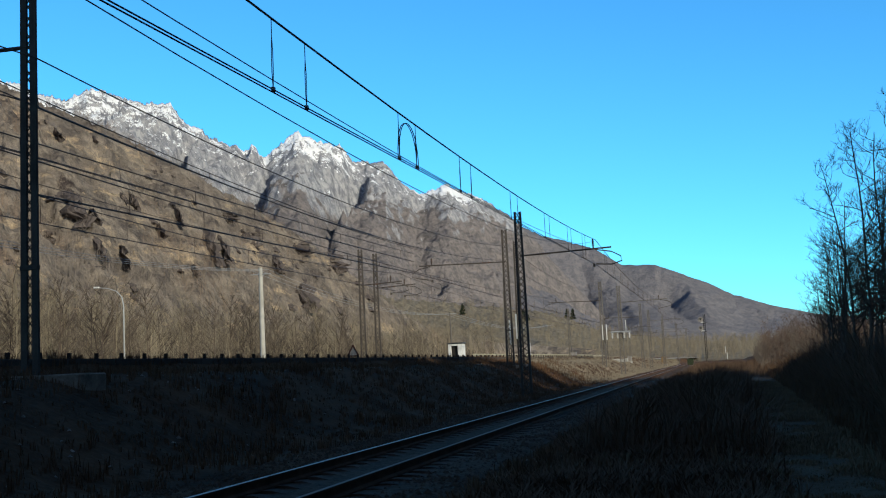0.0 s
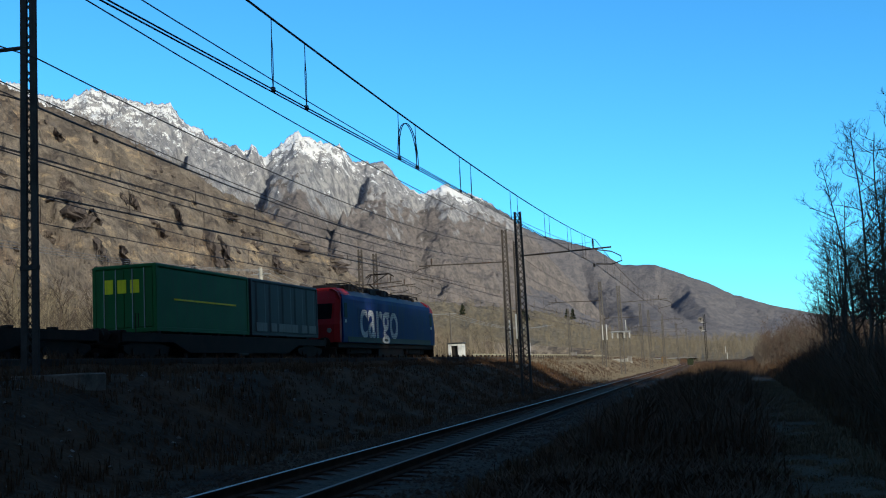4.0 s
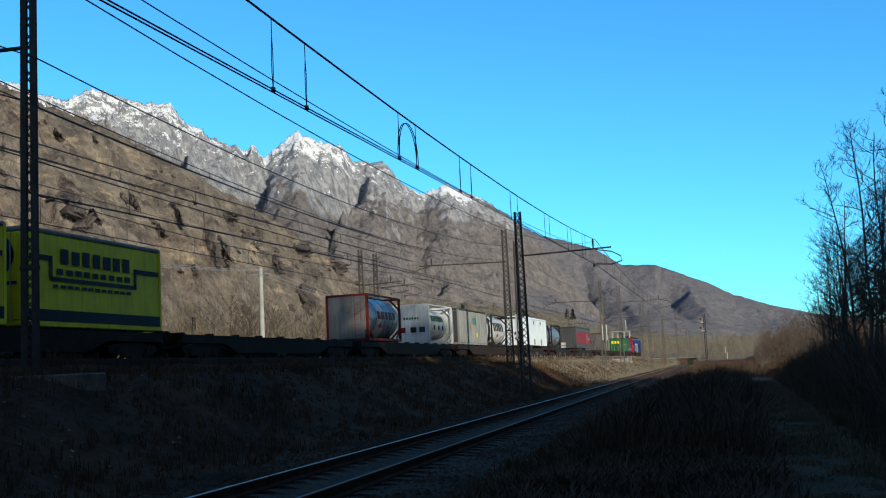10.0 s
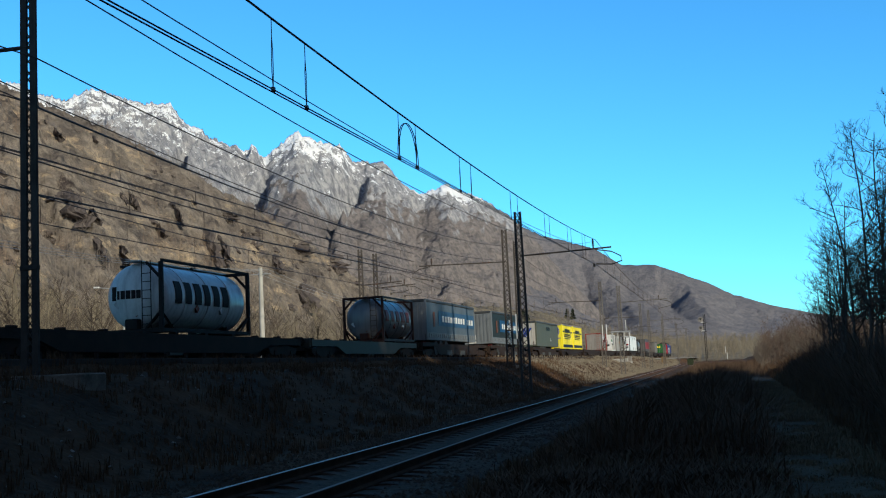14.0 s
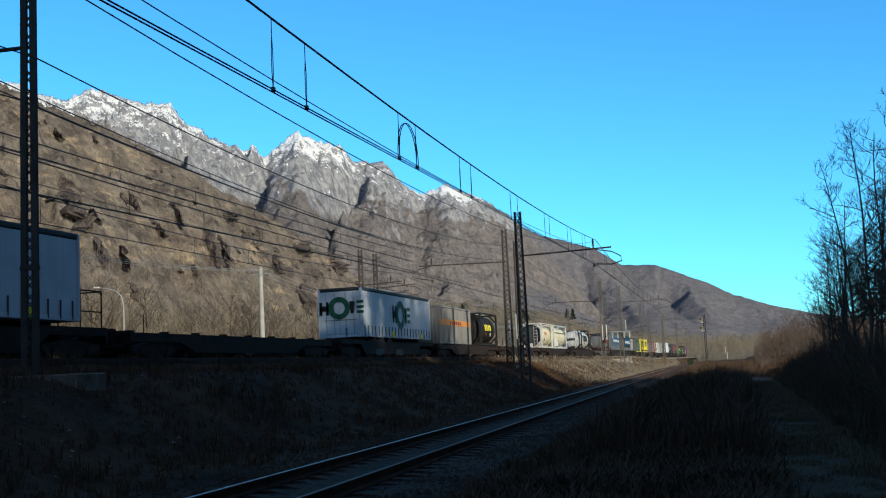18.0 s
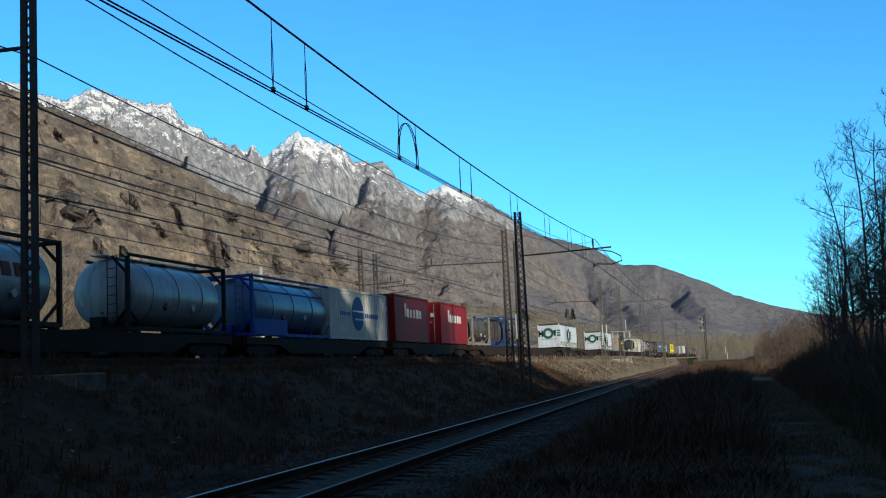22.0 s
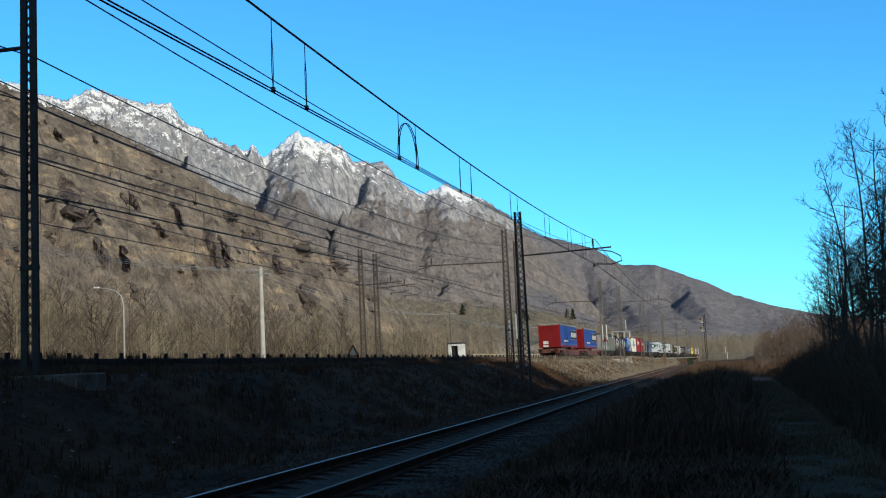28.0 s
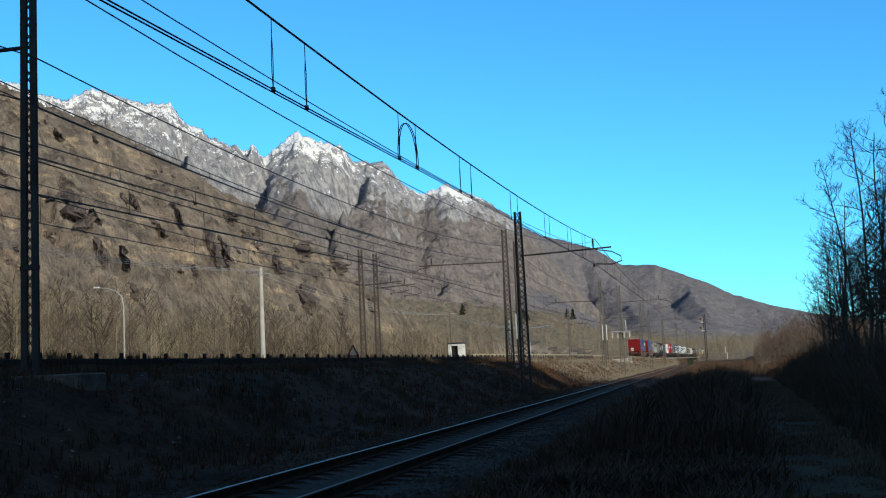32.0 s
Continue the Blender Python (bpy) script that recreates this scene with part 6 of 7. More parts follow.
for z in (11.2, 8.9):
    hd = part("signal_head", Shape().tube([(-0.95, -0.15, z), (-0.95, 0.25, z)], 0.68, 16), P_GREY, sg, "round grey signal disc")
    part("lens", Shape().tube([(-0.95, -0.2, z), (-0.95, -0.14, z)], 0.22, 12), P_DKGREY, hd, "dark signal lens")
    part("hood", Shape().cbox(-1.3, -0.6, -0.55, -0.1, z + 0.25, z + 0.36, 0.02), P_BLACK, hd, "dark lamp hood")
    part("bracket", Shape().bar((-0.95, 0.1, z - 0.75), (0, 0.1, z - 0.75), 0.2), WHITEP, sg)
    part("service_platform", Shape().cbox(-0.8, 0.6, 0.15, 0.7, z - 1.0, z - 0.9, 0.02), P_BLACK, sg)
# upright panels added for the sunlit verge, its brightness put into their colour
VERGEPALE = mat("sunlit_verge_colour", (0.40, 0.36, 0.25), (0.26, 0.23, 0.16), rough=0.95, scale=0.8, fine=12, grime=0.4)
verge_strip = thing("low_wall", "low upright panels added for the pale sunlit verge behind the line", "wall", kind="structure")
for i in range(27):
    part("wall_panel", Shape().cbox(-29.6, -29.4, 124 + 5 * i, 128.98 + 5 * i, 0.6, 3.02, 0.005), VERGEPALE, verge_strip)
s = Shape().box(-48, -41, -300, 700, 0.9, 1.02)
solid("road", s, mat("asphalt", (0.055, 0.053, 0.05), (0.075, 0.07, 0.066), rough=0.95, scale=1, fine=30, bump=0.3), "narrow asphalt road behind the railway", "road", kind="structure")


trough = thing("cable_trough", "dark concrete cable trough along the embankment edge", "cable trough", kind="structure")
lid = Shape().cbox(-0.2, 0.2, 0.02, 1.31, -0.25, 0.03, 0.015).mesh("lid", mat("dark_concrete", (0.075, 0.06, 0.05), (0.04, 0.032, 0.027), rough=0.95, scale=1.5, fine=20, per=0.2, spec=0.05))
knob = Shape().cbox(-0.05, 0.05, 0.6, 0.7, 0.03, 0.2, 0.01).mesh("knob", STEEL_DARK)
for i in range(96):
    o = part("lid", lid, None, trough)
    o.location = (-17.75, 14 + 1.33 * i, 2.06)
    k = part("knob", knob, None, o)


# ---- bare trees ----
def limb(trunk, twigs, p, d, length, r, depth, rnd, fine=4, kink=0.16, droop=-0.2):
    """A branch that tapers, wanders and forks into thinner ones."""
    n = 4 if depth > 1 else 3
    pts = [p]
    for i in range(n):
        d = (d + Vector((rnd.uniform(-1, 1), rnd.uniform(-1, 1), rnd.uniform(-0.5, 0.9))) * kink).normalized()
        pts.append(pts[-1] + d * (length / n))
    (trunk if r > 0.02 else twigs).tube(pts, r, 5 if r > 0.05 else 3, r * 0.5, cap=False)
    if depth <= 0:
        return
    k = rnd.randint(3, 4) if depth > 1 else rnd.randint(2, fine)
    for i in range(k):
        u = rnd.uniform(0.3, 1.0)
        j = min(n - 1, int(u * n))
        q = pts[j].lerp(pts[j + 1], u * n - j)
        ax = Vector((rnd.uniform(-1, 1), rnd.uniform(-1, 1), rnd.uniform(droop, 0.9))).normalized()
        nd = (d * rnd.uniform(0.5, 0.9) + ax * 0.75).normalized()
        limb(trunk, twigs, q, nd, length * rnd.uniform(0.42, 0.7), max(0.0045, r * rnd.uniform(0.38, 0.58)), depth - 1, rnd, fine, kink, droop)


def bare_tree(x, y, z, h, seed, lean=(0, 0), label="bare winter tree with fine dark branches", name="bare_tree", depth=4, r=None, stems=1, limbs=14, rise=(0.5, 1.3), start=0.22, spread=1.0, kink=0.16, droop=-0.2):
    rnd = random.Random(seed)
    t = thing(name, label, "tree" if name == "bare_tree" else "shrub", "bare trees beside the footpath", m=pose(x, y, z))
    tr, tw = Shape(), Shape()
    for s in range(stems):
        d = Vector((lean[0] + rnd.uniform(-0.12, 0.12) * stems, lean[1] + rnd.uniform(-0.12, 0.12) * stems, 1)).normalized()
        p = Vector((rnd.uniform(-0.2, 0.2) * (stems - 1), rnd.uniform(-0.2, 0.2) * (stems - 1), -0.2))
        rad = r or h * 0.011
        pts = [p]
        n = 9
        for i in range(n):
            d = (d + Vector((rnd.uniform(-1, 1), rnd.uniform(-1, 1), 0.6)) * 0.075).normalized()
            pts.append(pts[-1] + d * (h * 0.95 / n))
        tr.tube(pts, rad, 7, rad * 0.16, cap=False)
        for i in range(int(limbs if depth > 2 else limbs // 2)):
            u = start + (0.98 - start) * (i + rnd.random()) / limbs
            j = min(n - 1, int(u * n))
            q = pts[j].lerp(pts[j + 1], u * n - j)
            ang = rnd.uniform(0, 6.28)
            nd = Vector((math.cos(ang), math.sin(ang), rnd.uniform(*rise))).normalized()
            limb(tr, tw, q, nd, h * rnd.uniform(0.15, 0.27) * (1.15 - 0.6 * u) * spread, rad * (1 - 0.8 * u) * 0.55 + 0.004, depth - 1, rnd, 4, kink, droop)
    part("trunk", tr, BARK, t, smooth=True)
    part("crown", tw, TWIG, t, "fine leafless twigs")
    return t


# slender trees beside the footpath: place, height, lean
for i, (x, y, h, lean) in enumerate(((4.35, 40.0, 9.4, 0.12), (3.9, 41.0, 8.4, 0.10), (5.7, 38.0, 9.6, 0.05), (6.6, 37.0, 10.8, 0.04), (3.55, 42.0, 7.6, 0.08), (5.1, 42.0, 9.4, 0.06), (4.45, 52.0, 6.7, 0.04), (4.7, 50.0, 6.9, 0.02),
                                     (5.6, 54.0, 7.0, 0.05), (5.0, 56.0, 6.6, 0.0), (4.5, 60.0, 5.4, 0.03), (6.2, 50.0, 8.2, 0.02), (6.9, 46.0, 9.2, -0.02), (5.0, 66.0, 5.6, 0.02), (6.0, 47.0, 8.0, 0.04), (5.1, 46.0, 6.2, 0.0), (4.1, 48.0, 6.2, 0.04),
                                     (5.8, 61.0, 7.2, 0.0), (6.0, 39.0, 6.4, 0.0), (5.0, 41.0, 5.4, 0.04), (6.6, 40.0, 8.8, 0.0), (7.0, 43.0, 9.0, 0.02), (6.1, 36.0, 7.6, 0.03), (3.7, 46.0, 5.6, 0.03))):
    bare_tree(x, y, ground_z(x, y), h, 100 + i, (lean, 0.02), "slender bare winter tree with fine kinked branches", stems=1, r=0.03 + 0.0045 * h, limbs=24 if h > 8 else 16, rise=(0.15, 0.9), start=0.22, spread=0.62 if h > 7.3 else 0.9, kink=0.27, droop=-0.3, depth=4)
rnd = random.Random(41)
for i in range(18):
    y = 50 + 2.6 * i
    x = 0.108 * y + rnd.uniform(0, 4.0)
    bare_tree(x, y, ground_z(x, y), rnd.uniform(7.5, 9.5), 500 + i, label="slender bare winter tree with fine dark branches", stems=1, r=0.07)
for i in range(26):
    y = rnd.uniform(104, 170)
    x = rnd.uniform(0.02 * y + 0.4, 0.09 * y + 3)
    bare_tree(x, y, ground_z(x, y), rnd.uniform(2.6, 4.4) * (0.7 + y / 190), 300 + i, label="leafless brown scrub bush beside the footpath", name="bare_shrub", depth=3, r=0.03, stems=4)
for i in range(26):
    y = rnd.uniform(24, 60)
    x = rnd.uniform(0.045 * y + 1.2, 0.1 * y + 3.0)
    bare_tree(x, y, ground_z(x, y), rnd.uniform(1.3, 2.4), 400 + i, label="dense dark leafless bush under the trees", name="bare_shrub", depth=3, r=0.02, stems=4)


# out-of-view trees on the side hill, added to break up the shade edge
dapple_trees = [bare_tree(33, 14, ground_z(33, 14) - 0.3, 10.5, 900, label="bare tree on the crest of the wooded hill", depth=3, r=0.13, limbs=30), bare_tree(35, 20, ground_z(35, 20) - 0.3, 8.5, 901, label="bare tree on the crest of the wooded hill", depth=3, r=0.11, limbs=30)]
for i in range(230):
    y = -10 + 0.28 * i + rnd.uniform(-1, 1)
    yy = max(-60.0, y + 5)
    x = 27 + 0.2 * yy + 0.0018 * yy * yy + rnd.uniform(-7, 4)
    copy_thing(dapple_trees[i % 2], pose(x, y, ground_z(x, y) - 0.4, 0, 0, rnd.uniform(0, 360)))


def woods(name, spots, material, label, seed, twigs=34, sub=3, wide=1.0, thick=1.0):
    """Many far bare trees in one mesh: bent trunks, rising limbs and fine twigs."""
    rnd = random.Random(seed)
    V, F = [], []

    def spike(p, q, r):
        d = q - p
        u = d.cross(Vector((rnd.uniform(-1, 1), rnd.uniform(-1, 1), 0.3)))
        if u.length < 1e-4:
            u = Vector((1, 0, 0))
        u = u.normalized() * r
        o = len(V)
        V.extend([tuple(p + u), tuple(p - u), tuple(q)])
        F.append((o, o + 1, o + 2))

    def stem(p, q, r0, r1):
        o = len(V)
        for c, r in ((p, r0), (q, r1)):
            V.extend([(c.x + r, c.y, c.z), (c.x - 0.5 * r, c.y + 0.87 * r, c.z), (c.x - 0.5 * r, c.y - 0.87 * r, c.z)])
        F.extend([(o, o + 1, o + 4, o + 3), (o + 1, o + 2, o + 5, o + 4), (o + 2, o, o + 3, o + 5)])

    for x, y, z, h in spots:
        base = Vector((x, y, z - 0.3))
        knee = base + Vector((rnd.uniform(-0.06, 0.06) * h, rnd.uniform(-0.06, 0.06) * h, h * 0.45))
        topp = knee + Vector((rnd.uniform(-0.08, 0.08) * h, rnd.uniform(-0.08, 0.08) * h, h * 0.55))
        stem(base, knee, h * 0.009, h * 0.006)
        stem(knee, topp, h * 0.006, h * 0.001)
        for i in range(twigs):
            u = rnd.uniform(0.12, 0.97)
            p = base.lerp(knee, u / 0.45) if u < 0.45 else knee.lerp(topp, (u - 0.45) / 0.55)
            a = rnd.uniform(0, 6.28)
            l = h * rnd.uniform(0.1, 0.3) * (1.15 - 0.7 * u) * wide
            q = p + Vector((math.cos(a) * l, math.sin(a) * l, l * rnd.uniform(0.5, 2.0)))
            spike(p, q, h * 0.002 * thick)
            for k in range(sub):
                p2 = p.lerp(q, rnd.uniform(0.25, 0.9))
                a2 = a + rnd.uniform(-1.4, 1.4)
                l2 = l * rnd.uniform(0.3, 0.65)
                spike(p2, p2 + Vector((math.cos(a2) * l2, math.sin(a2) * l2, l2 * rnd.uniform(0.2, 1.8))), h * 0.0014 * thick)
    me = bpy.data.meshes.new(name)
    me.from_pydata(V, [], F)
    me.materials.append(material)
    return tagged(new(name, me), label, "woods", kind="stuff")


rnd = random.Random(5)
spots = []
for i in range(2000):
    y = 30 + 230 * rnd.random() ** 1.1
    x = -rnd.uniform(52, 116)
    spots.append((x, y, 0.9, rnd.uniform(4, 11)))
V, n_az, tot, rows_ = SHEETS["hillside"]
slope, rusty = [], []
for i in range(11000):
    k = rnd.randrange(int(n_az * 0.42), n_az - 60)
    j = int(rows_ * rnd.random() ** 1.15 * 0.97)
    p, p2 = Vector(V[k * tot + j]), Vector(V[(k + 1) * tot + j + 1])
    p = p.lerp(p2, rnd.random())
    if j <= 14:
        spots.append((p.x, p.y, p.z, rnd.uniform(4, 9)))
    else:
        (rusty if noise.noise((p.x * 0.03, p.y * 0.03, 4.0)) > 0.12 else slope).append((p.x, p.y, p.z, rnd.uniform(1.5, 4.6)))
V, n_az, tot, rows_ = SHEETS["foothill"]
low = []
for i in range(5000):
    k, j = rnd.randrange(n_az - 1), int(rows_ * rnd.random() ** 1.2 * 0.98)
    p = Vector(V[k * tot + j]).lerp(Vector(V[(k + 1) * tot + j + 1]), rnd.random())
    low.append((p.x + rnd.uniform(-8, 8), p.y + rnd.uniform(-8, 8), p.z, rnd.uniform(4.0, 9.0)))
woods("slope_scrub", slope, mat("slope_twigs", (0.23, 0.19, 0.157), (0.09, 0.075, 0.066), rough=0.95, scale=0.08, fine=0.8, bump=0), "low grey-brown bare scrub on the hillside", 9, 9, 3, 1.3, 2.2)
woods("russet_scrub", rusty, mat("russet_twigs", (0.23, 0.165, 0.115), (0.12, 0.085, 0.065), rough=0.95, scale=0.08, fine=0.8, bump=0), "low russet bare scrub on the hillside", 10, 9, 3, 1.3, 2.2)
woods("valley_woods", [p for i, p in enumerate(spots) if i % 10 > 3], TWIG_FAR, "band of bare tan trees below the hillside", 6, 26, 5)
woods("dark_valley_woods", [p for i, p in enumerate(spots) if i % 10 <= 3], mat("dark_wood_twigs", (0.10, 0.078, 0.056), (0.05, 0.038, 0.03), rough=0.95, scale=0.12, fine=0.9, bump=0), "darker bare trees among the woods below the hillside", 12, 28, 5)
front = []
for i in range(70):
    y = 32 + 150 * rnd.random() ** 1.1
    front.append((-rnd.uniform(50, 62), y, 0.9, rnd.uniform(5.5, 10.0)))
woods("dark_front_trees", front, mat("dark_front_twigs", (0.045, 0.034, 0.026), (0.08, 0.06, 0.045), rough=0.95, scale=0.3, fine=2, bump=0), "stout dark bare trees along the front of the woods", 13, 30, 5, 1.2, 2.0)
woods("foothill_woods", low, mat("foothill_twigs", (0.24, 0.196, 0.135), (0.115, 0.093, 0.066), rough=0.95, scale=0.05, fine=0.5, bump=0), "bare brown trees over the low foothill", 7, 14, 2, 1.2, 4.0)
spots = []
for i in range(1300):
    y = rnd.uniform(108, 330)
    x = 0.012 * y + 1.0 + 40 * rnd.random() ** 1.7
    spots.append((x, y, 0.3, rnd.uniform(3.5, 7.5) * (0.3 + 0.7 * min(1, (x - 0.01 * y) / 9))))
woods("far_scrub", spots, mat("thicket_twigs", (0.125, 0.098, 0.074), (0.075, 0.058, 0.046), rough=0.95, scale=0.1, fine=1.0, bump=0), "brown leafless thicket beyond the footpath", 8, 32, 3)


# ---- rock outcrops on the hillside ----
CRAGROCK = mat("dark_crag_rock", (0.045, 0.037, 0.036), (0.12, 0.098, 0.085), rough=0.95, scale=0.35, fine=2.5, bump=0.8, dist=0.4, spec=0.05)
HV = np.array(SHEETS["hillside"][0])
HR = np.hypot(HV[:, 0], HV[:, 1])
HA = np.degrees(np.arctan2(HV[:, 0], HV[:, 1]))
HS = (HV[:, 2] - EYE.z) / HR


def crag(bearing, slope, wide, tall, seed, lean=0.35, proud=0.0):
    """A jagged dark cliff face of broken slabs set into the hillside."""
    k = int(np.argmin((HA - bearing) ** 2 + ((HS - slope) * 57.3) ** 2))
    p = Vector(HV[k])
    s = Shape()
    out = Vector((-p.x, -p.y, 0)).normalized()
    side = Vector((-out.y, out.x, 0))
    wide, tall = 2.1 * wide, 2.3 * tall
    nx, nz = 11, 13
    for j in range(nz):
        v = j / (nz - 1) - 0.5
        reach = (0.6 + 0.4 * math.cos(3.0 * v)) * (1 + 1.1 * noise.noise((v * 7, seed * 1.7, 0.0)))
        for i in range(nx):
            u = i / (nx - 1) - 0.5
            g = noise.noise((u * 7, v * 2.5, seed * 0.7)) + 0.6 * noise.noise((u * 15, v * 7, seed * 1.3))
            rim = min(1.0, 3.5 * (0.5 - abs(u))) * min(1.0, 4 * (0.5 - abs(v)))
            q = side * (u * wide * reach - lean * v * tall + 0.13 * wide * g + 0.35 * wide * noise.noise((v * 5, seed * 2.3, 4.0))) + Vector((0, 0, v * tall)) + out * (-1.5 * v * tall - 1.0 + rim * (3.6 + 2.6 * g) + proud)
            s.v.append(tuple(q))
    for j in range(nz - 1):
        s.f += [(j * nx + i, j * nx + i + 1, (j + 1) * nx + i + 1, (j + 1) * nx + i) for i in range(nx - 1)]
    o = solid("rock_outcrop", s, CRAGROCK, "dark jagged rock outcrop on the wooded hillside", "rock", "dark rock outcrops", m=pose(*p))
    return o


for i, (a, h, w, t) in enumerate(((-33.4, 0.157, 2.6, 5.0), (-30.6, 0.162, 1.3, 3.0), (-31.0, 0.164, 1.4, 3.0), (-32.4, 0.149, 0.8, 2.6), (-32.2, 0.118, 1.2, 4.2), (-30.9, 0.113, 1.0, 3.2), (-28.3, 0.151, 0.8, 3.8),
                                  (-26.7, 0.121, 2.0, 5.8), (-26.2, 0.118, 1.4, 4.5), (-25.9, 0.148, 2.6, 2.2), (-24.6, 0.123, 2.8, 4.2), (-22.6, 0.084, 5.0, 9.5), (-22.1, 0.117, 4.0, 2.6), (-20.4, 0.101, 4.0, 3.4),
                                  (-34.2, 0.222, 1.0, 2.6), (-35.1, 0.229, 1.2, 2.8), (-21.9, 0.073, 3.0, 5.0), (-29.2, 0.137, 1.0, 2.4), (-34.6, 0.13, 1.3, 2.2), (-27.6, 0.1, 1.0, 2.2), (-23.4, 0.104, 1.6, 3.0))):
    crag(a, h, w, t, 700 + i, proud=2.5 if t > 4.9 else 0.0)

def ledges(name, n, material, label, seed, grow):
    """Many small broken ledges and boulders set into the slope."""
    rnd = random.Random(seed)
    V, n_az, tot, rows_ = SHEETS["hillside"]
    s = Shape()
    for i in range(n):
        k = rnd.randrange(int(n_az * 0.42), n_az - 90)
        p = Vector(V[k * tot + int(rows_ * rnd.uniform(0.12, 0.97))])
        out = Vector((-p.x, -p.y, 0)).normalized()
        side = Vector((-out.y, out.x, 0))
        w, t, ln = grow * rnd.uniform(0.4, 1.6), grow * rnd.uniform(0.5, 2.2), rnd.uniform(0.2, 0.7)
        o = len(s.v)
        for j in range(6):
            v = j / 5 - 0.5
            for a in range(5):
                u = a / 4 - 0.5
                g = rnd.uniform(-1, 1)
                rim = 1.0 if 0 < a < 4 and 0 < j < 5 else 0.0
                s.v.append(tuple(p + side * (u * w * rnd.uniform(0.6, 1.3) - ln * v * t) + Vector((0, 0, v * t)) + out * (-1.5 * v * t - 1.0 + rim * (1.7 + 0.6 * g))))
        for j in range(5):
            s.f += [(o + j * 5 + a, o + j * 5 + a + 1, o + j * 5 + 6 + a, o + j * 5 + 5 + a) for a in range(4)]
    solid(name, s, material, label, "rocks", kind="stuff")


ledges("dark_ledges", 130, CRAGROCK, "dark broken rock ledges scattered over the hillside", 71, 1.7)

NEEDLE = mat("dark_needles", (0.02, 0.028, 0.018), (0.035, 0.045, 0.025), rough=0.95, scale=0.5, fine=4, bump=0, spec=0.05)
FV = np.array(SHEETS["foothill"][0])
FA, FS = np.degrees(np.arctan2(FV[:, 0], FV[:, 1])), (FV[:, 2] - EYE.z) / np.hypot(FV[:, 0], FV[:, 1])
for i, (a, h) in enumerate(((-13.82, 0.05), (-13.59, 0.0493), (-13.71, 0.0484), (-10.68, 0.0422), (-10.48, 0.0409), (-8.33, 0.0451), (-8.07, 0.0439))):
    k = int(np.argmin((FA - a) ** 2 + ((FS - h) * 57.3) ** 2))
    rnd = random.Random(800 + i)
    hh = rnd.uniform(7.5, 11)
    t = thing("conifer", "dark evergreen conifer among bare woods", "tree", "dark conifers", m=pose(*FV[k]))
    part("trunk", Shape().tube([(0, 0, -1), (0, 0, hh)], 0.25, 6, 0.04), BARK, t)
    cs = Shape()
    for j in range(150):
        u = rnd.uniform(0.12, 1.0)
        an = rnd.uniform(0, 6.283)
        l = hh * 0.3 * (1.12 - u) ** 0.7 * rnd.uniform(0.5, 1.25) + 0.25
        z = hh * u
        d = Vector((math.cos(an), math.sin(an), 0))
        n2 = Vector((-d.y, d.x, 0)) * (l * 0.28)
        q = d * l + Vector((0, 0, z - l * 0.35))
        mid = d * (l * 0.5) + Vector((0, 0, z - 0.1))
        cs.add([(0, 0, z), tuple(mid + n2), tuple(q), tuple(mid - n2), tuple(mid + Vector((0, 0, -0.35 - l * 0.2)))], [(0, 1, 2, 3), (0, 4, 1), (1, 4, 2), (2, 4, 3), (3, 4, 0)])
    part("crown", cs, NEEDLE, t, "dark drooping needle branches")


# ---- dry grass on the banks ----
def tufts(name, n, place, hgt, material, label, seed, blades=5, bend=0.6):
    rnd = random.Random(seed)
    V, F = [], []
    for i in range(n):
        x, y = place(rnd)
        z = ground_z(x, y)
        lush = max(0.25, 0.75 + 1.1 * noise.noise((x * 0.55, y * 0.4, seed)) + 0.7 * noise.noise((x * 1.9, y * 1.6, seed)))
        for k in range(blades):
            a = rnd.uniform(0, 6.28)
            h = hgt * lush * rnd.uniform(0.5, 1.25)
            bx, by = x + rnd.uniform(-0.08, 0.08), y + rnd.uniform(-0.08, 0.08)
            w = 0.012
            ox, oy = math.cos(a) * w, math.sin(a) * w
            l = rnd.uniform(0.1, bend) * h
            dx, dy = -math.sin(a) * l, math.cos(a) * l
            o = len(V)
            V.extend([(bx - ox, by - oy, z - 0.03), (bx + ox, by + oy, z - 0.03), (bx + dx * 0.4 + ox * 0.7, by + dy * 0.4 + oy * 0.7, z + h * 0.6), (bx + dx * 0.4 - ox * 0.7, by + dy * 0.4 - oy * 0.7, z + h * 0.6), (bx + dx, by + dy, z + h * 0.95)])
            F.extend([(o, o + 1, o + 2, o + 3), (o + 3, o + 2, o + 4)])
    me = bpy.data.meshes.new(name)
    me.from_pydata(V, [], F)
    me.materials.append(material)
    return tagged(new(name, me), label, "grass", kind="stuff")


def on_bank(r):
    y = 8 + 150 * r.random() ** 1.5
    return r.uniform(-18.2, xl(y) - 2.7), y


def on_verge(r):
    y = 5 + 110 * r.random() ** 1.6
    return min(xl(y) + 2.3 + abs(r.gauss(0, 1.3)), -0.1), y


def on_side(r):
    y = 6 + 110 * r.random() ** 1.4
    return 1.75 + 0.006 * y + abs(r.gauss(0, 1.7)), y


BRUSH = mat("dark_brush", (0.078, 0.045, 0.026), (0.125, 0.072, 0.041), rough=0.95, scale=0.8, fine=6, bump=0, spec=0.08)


def on_edge(r):
    y = 15 + 120 * r.random() ** 1.3
    return r.uniform(-18.1, -17.1), y


def on_brush(r):
    y = 18 + 50 * r.random() ** 0.9
    return r.uniform(xl(y) + 3.2, -0.05) + abs(r.gauss(0, 0.3)), y


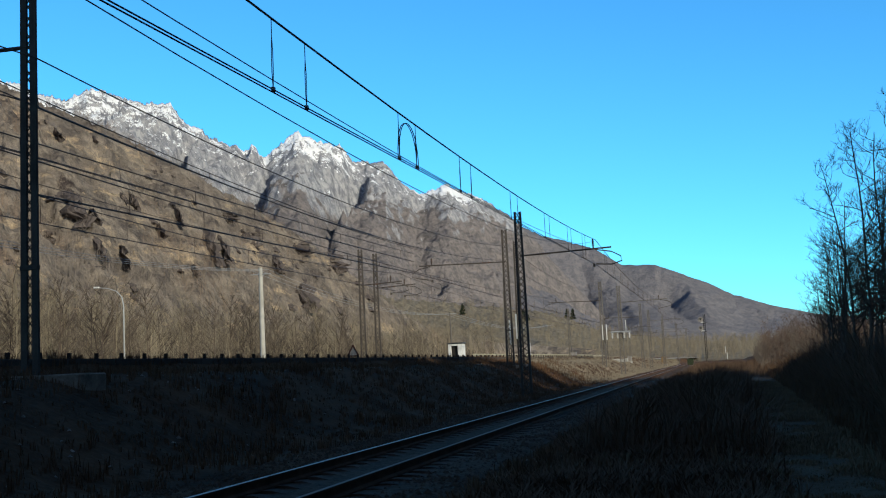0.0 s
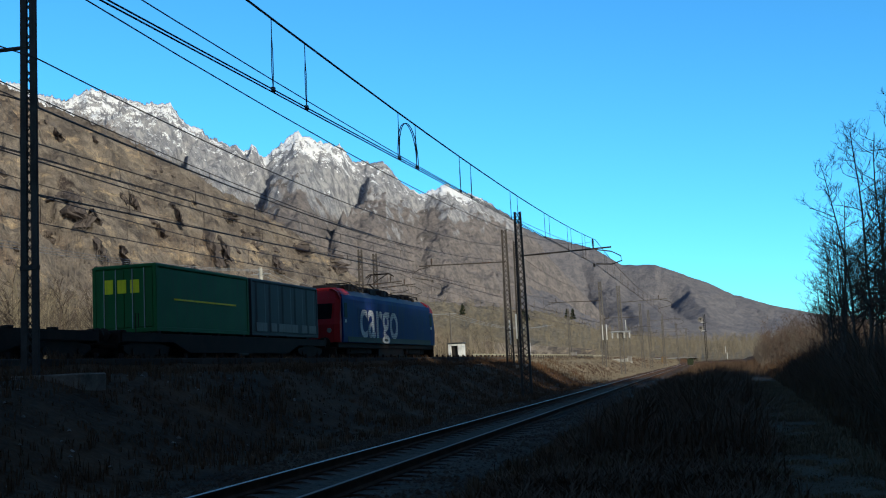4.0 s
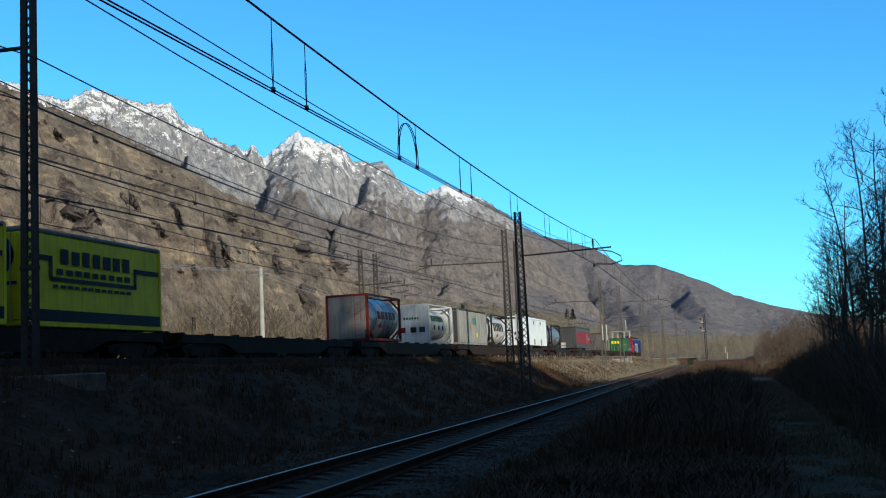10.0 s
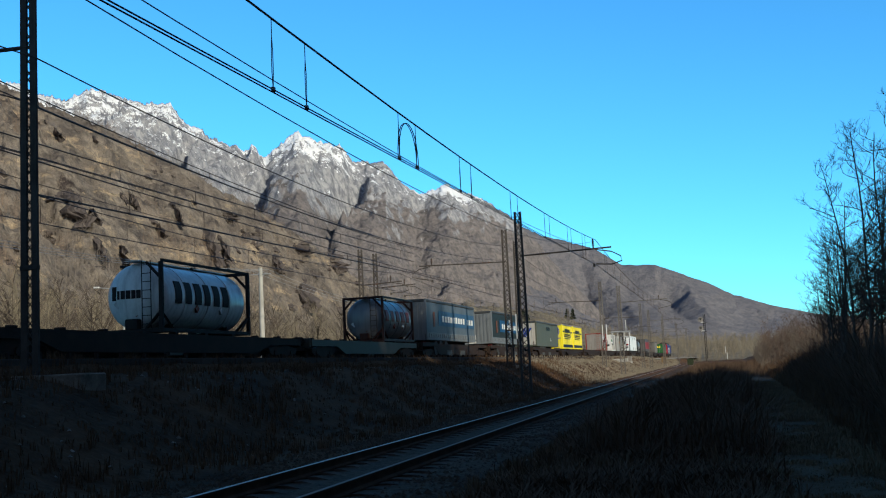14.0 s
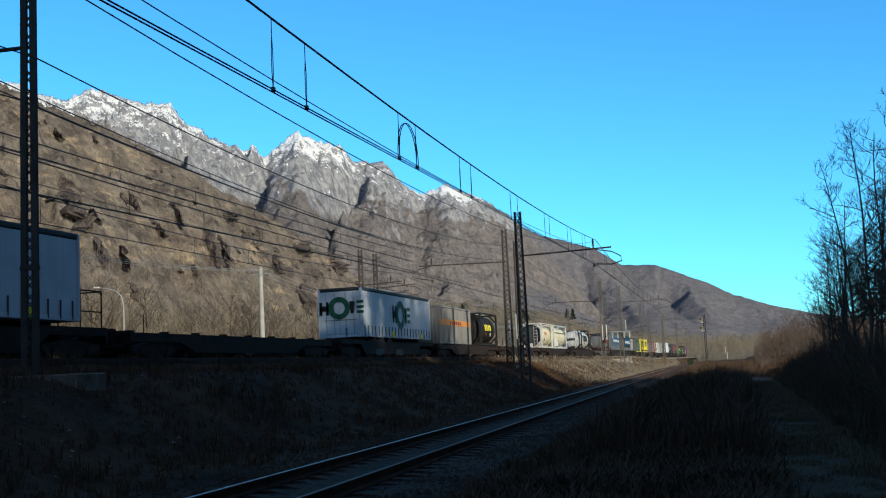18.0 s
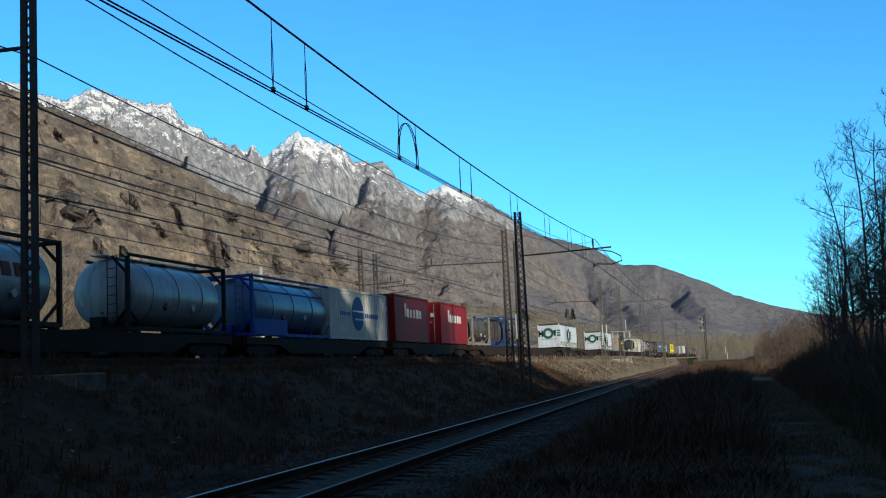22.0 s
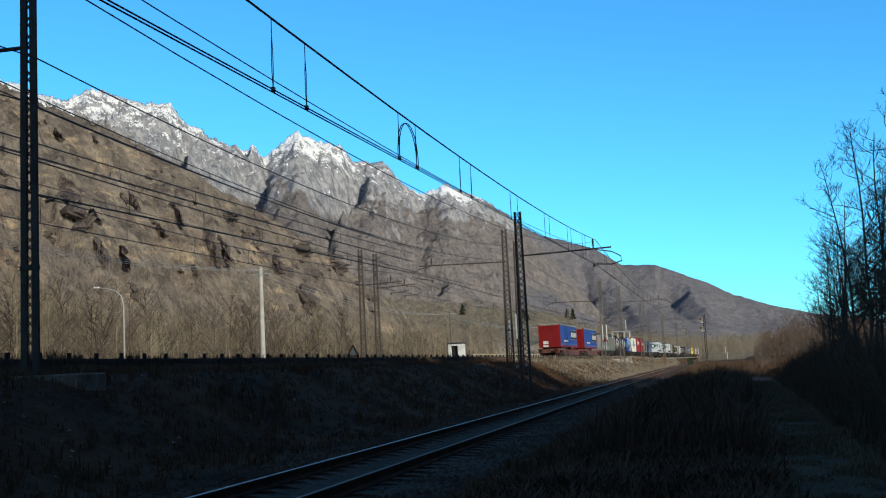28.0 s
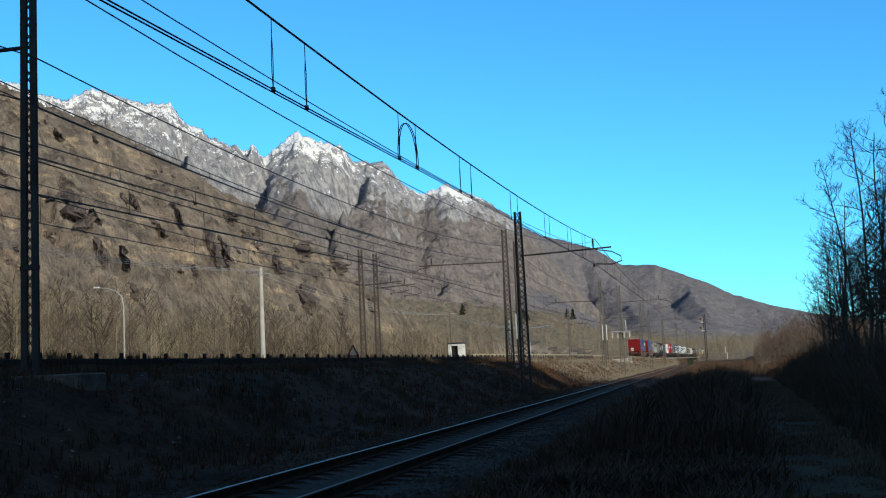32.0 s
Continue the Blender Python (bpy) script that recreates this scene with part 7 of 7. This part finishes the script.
def on_low_brush(r):
    y = 5 + 32 * r.random()
    return r.uniform(xl(y) + 2.6, -0.05) + abs(r.gauss(0, 0.3)), y


def on_path(r):
    y = 5 + 60 * r.random() ** 1.6
    return r.uniform(-0.3, 2.1), y


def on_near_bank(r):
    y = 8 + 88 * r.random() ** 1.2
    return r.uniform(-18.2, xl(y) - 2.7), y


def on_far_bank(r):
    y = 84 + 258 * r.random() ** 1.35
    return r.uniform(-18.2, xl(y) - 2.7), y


STALK = mat("dead_stalks", (0.082, 0.047, 0.03), (0.135, 0.08, 0.052), rough=0.97, scale=0.8, fine=6, bump=0, spec=0.03)
PATHGRASS = mat("trampled_grass", (0.18, 0.122, 0.074), (0.10, 0.068, 0.041), rough=0.95, scale=0.8, fine=6, bump=0, spec=0.05)


FIELD = mat("reddish_dead_weeds", (0.15, 0.095, 0.06), (0.08, 0.05, 0.033), rough=0.95, scale=0.3, fine=3, bump=0, spec=0.05)


def on_field(r):
    y = 84 + 190 * r.random() ** 1.2
    return r.uniform(xl(y) + 3.0, 0.05 * y + 3), y


def on_thicket(r):
    y = 14 + 60 * r.random() ** 0.9
    return 2.2 + 0.01 * y + abs(r.gauss(0, 1.6)), y


def path_edge(y, k):
    return 0.16 * noise.noise((0.5 * y, k, 3.0)) + 0.1 * noise.noise((1.7 * y, k, 9.0))


ps = Shape()
NP = 9
py = [4 + 0.4 * i for i in range(185)]
for y in py:
    a, b = -0.05 + path_edge(y, 1.0), 1.75 + 0.004 * y + path_edge(y, 7.0)
    for i in range(NP):
        x = a + (b - a) * i / (NP - 1)
        mean = sum(ground_z(x + q, y + w) for q in (-0.3, 0, 0.3) for w in (-0.4, 0, 0.4)) / 9
        ps.v.append((x, y, mean + (0.03 if 0 < i < NP - 1 else -0.06)))
for j in range(len(py) - 1):
    ps.f += [(j * NP + i, j * NP + i + 1, (j + 1) * NP + i + 1, (j + 1) * NP + i) for i in range(NP - 1)]
pm = mat("trodden_earth", (0.10, 0.064, 0.039), (0.055, 0.035, 0.021), rough=0.97, scale=1.1, fine=9, bump=0.9, dist=0.08, spec=0.05)
solid("footpath", ps, pm, "trodden earth footpath with short grass beside the railway", "path", kind="structure", smooth=True)
# one bank grass in two colours: shaded brown near, sunlit straw farther along
tufts("bank_grass", 11000, on_near_bank, 0.22, BRUSH, "dead grass in a shaded brown on the near embankment", 1)
tufts("straw_grass", 12000, on_far_bank, 0.26, SUNGRASS, "winter grass in a sunlit straw colour on the far embankment", 11)
tufts("edge_weeds", 1300, on_edge, 0.17, BRUSH, "dark weeds along the edge of the embankment", 4)
tufts("verge_grass", 5000, on_verge, 0.22, BRUSH, "dark winter grass between track and footpath", 2)
tufts("verge_brush", 7000, on_brush, 0.8, STALK, "tall dark dead stalks between track and footpath", 5, 4, 1.1)
tufts("low_brush", 12000, on_low_brush, 0.27, STALK, "low dark tangled brush between track and footpath", 15, 4, 1.6)
tufts("path_turf", 27000, on_path, 0.15, PATHGRASS, "short trampled grass on the footpath", 16, 4)
tufts("field_scrub", 6000, on_field, 0.75, FIELD, "reddish brown dead weeds in the field beyond", 18, 4)
tufts("side_thicket", 5000, on_thicket, 1.3, STALK, "tall dark thicket along the footpath", 17, 4, 1.0)
tufts("path_grass", 7000, on_side, 0.5, BRUSH, "tall dark dry grass beside the footpath", 3)

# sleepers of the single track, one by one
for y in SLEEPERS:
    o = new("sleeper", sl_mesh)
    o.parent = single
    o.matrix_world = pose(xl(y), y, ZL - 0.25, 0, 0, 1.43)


# pale stones and dead leaves beside the track
def litter(name, n, place, material, label, seed, size):
    rnd = random.Random(seed)
    V, F = [], []
    for i in range(n):
        x, y = place(rnd)
        near = abs(x - xl(y))
        z = max(ground_z(x, y), ZL - 0.205 - 0.33 * max(0.0, near - 1.75)) if near < 2.65 else ground_z(x, y)
        r = size * rnd.uniform(0.5, 1.4)
        o = len(V)
        a = rnd.uniform(0, 6.28)
        for k in range(4):
            q = a + 1.57 * k
            V.append((x + math.cos(q) * r * rnd.uniform(0.6, 1.2), y + math.sin(q) * r * rnd.uniform(0.6, 1.2), z + rnd.uniform(-0.01, 0.01)))
        V.append((x, y, z + r * rnd.uniform(0.5, 0.9)))
        F.extend([(o, o + 1, o + 4), (o + 1, o + 2, o + 4), (o + 2, o + 3, o + 4), (o + 3, o, o + 4)])
    me = bpy.data.meshes.new(name)
    me.from_pydata(V, [], F)
    me.materials.append(material)
    return tagged(new(name, me), label, "stones", kind="stuff")


PALE = mat("pale_stone", (0.26, 0.22, 0.18), (0.09, 0.075, 0.06), rough=0.9, scale=3, fine=20, bump=0)
litter("trackside_stones", 1500, on_verge, PALE, "pale stones and dead leaves beside the track", 21, 0.045)
litter("bank_stones", 900, on_bank, PALE, "pale stones and dead leaves on the embankment", 22, 0.05)


def by_track(r):
    y = 6 + 60 * r.random() ** 1.3
    return xl(y) + r.choice((-1, 1)) * r.uniform(1.0, 2.9), y


litter("ballast_stones", 15000, by_track, BALLAST, "loose crushed stones of the ballast shoulder", 23, 0.045)


def motions():
    for ob, s in TRAIN:
        walk(ob, [(t, pose(XM, s + SPEED * (t - T_REF), ZM)) for t in (0.0, 8.0, 16.0, 24.0, 32.0)])


motions()
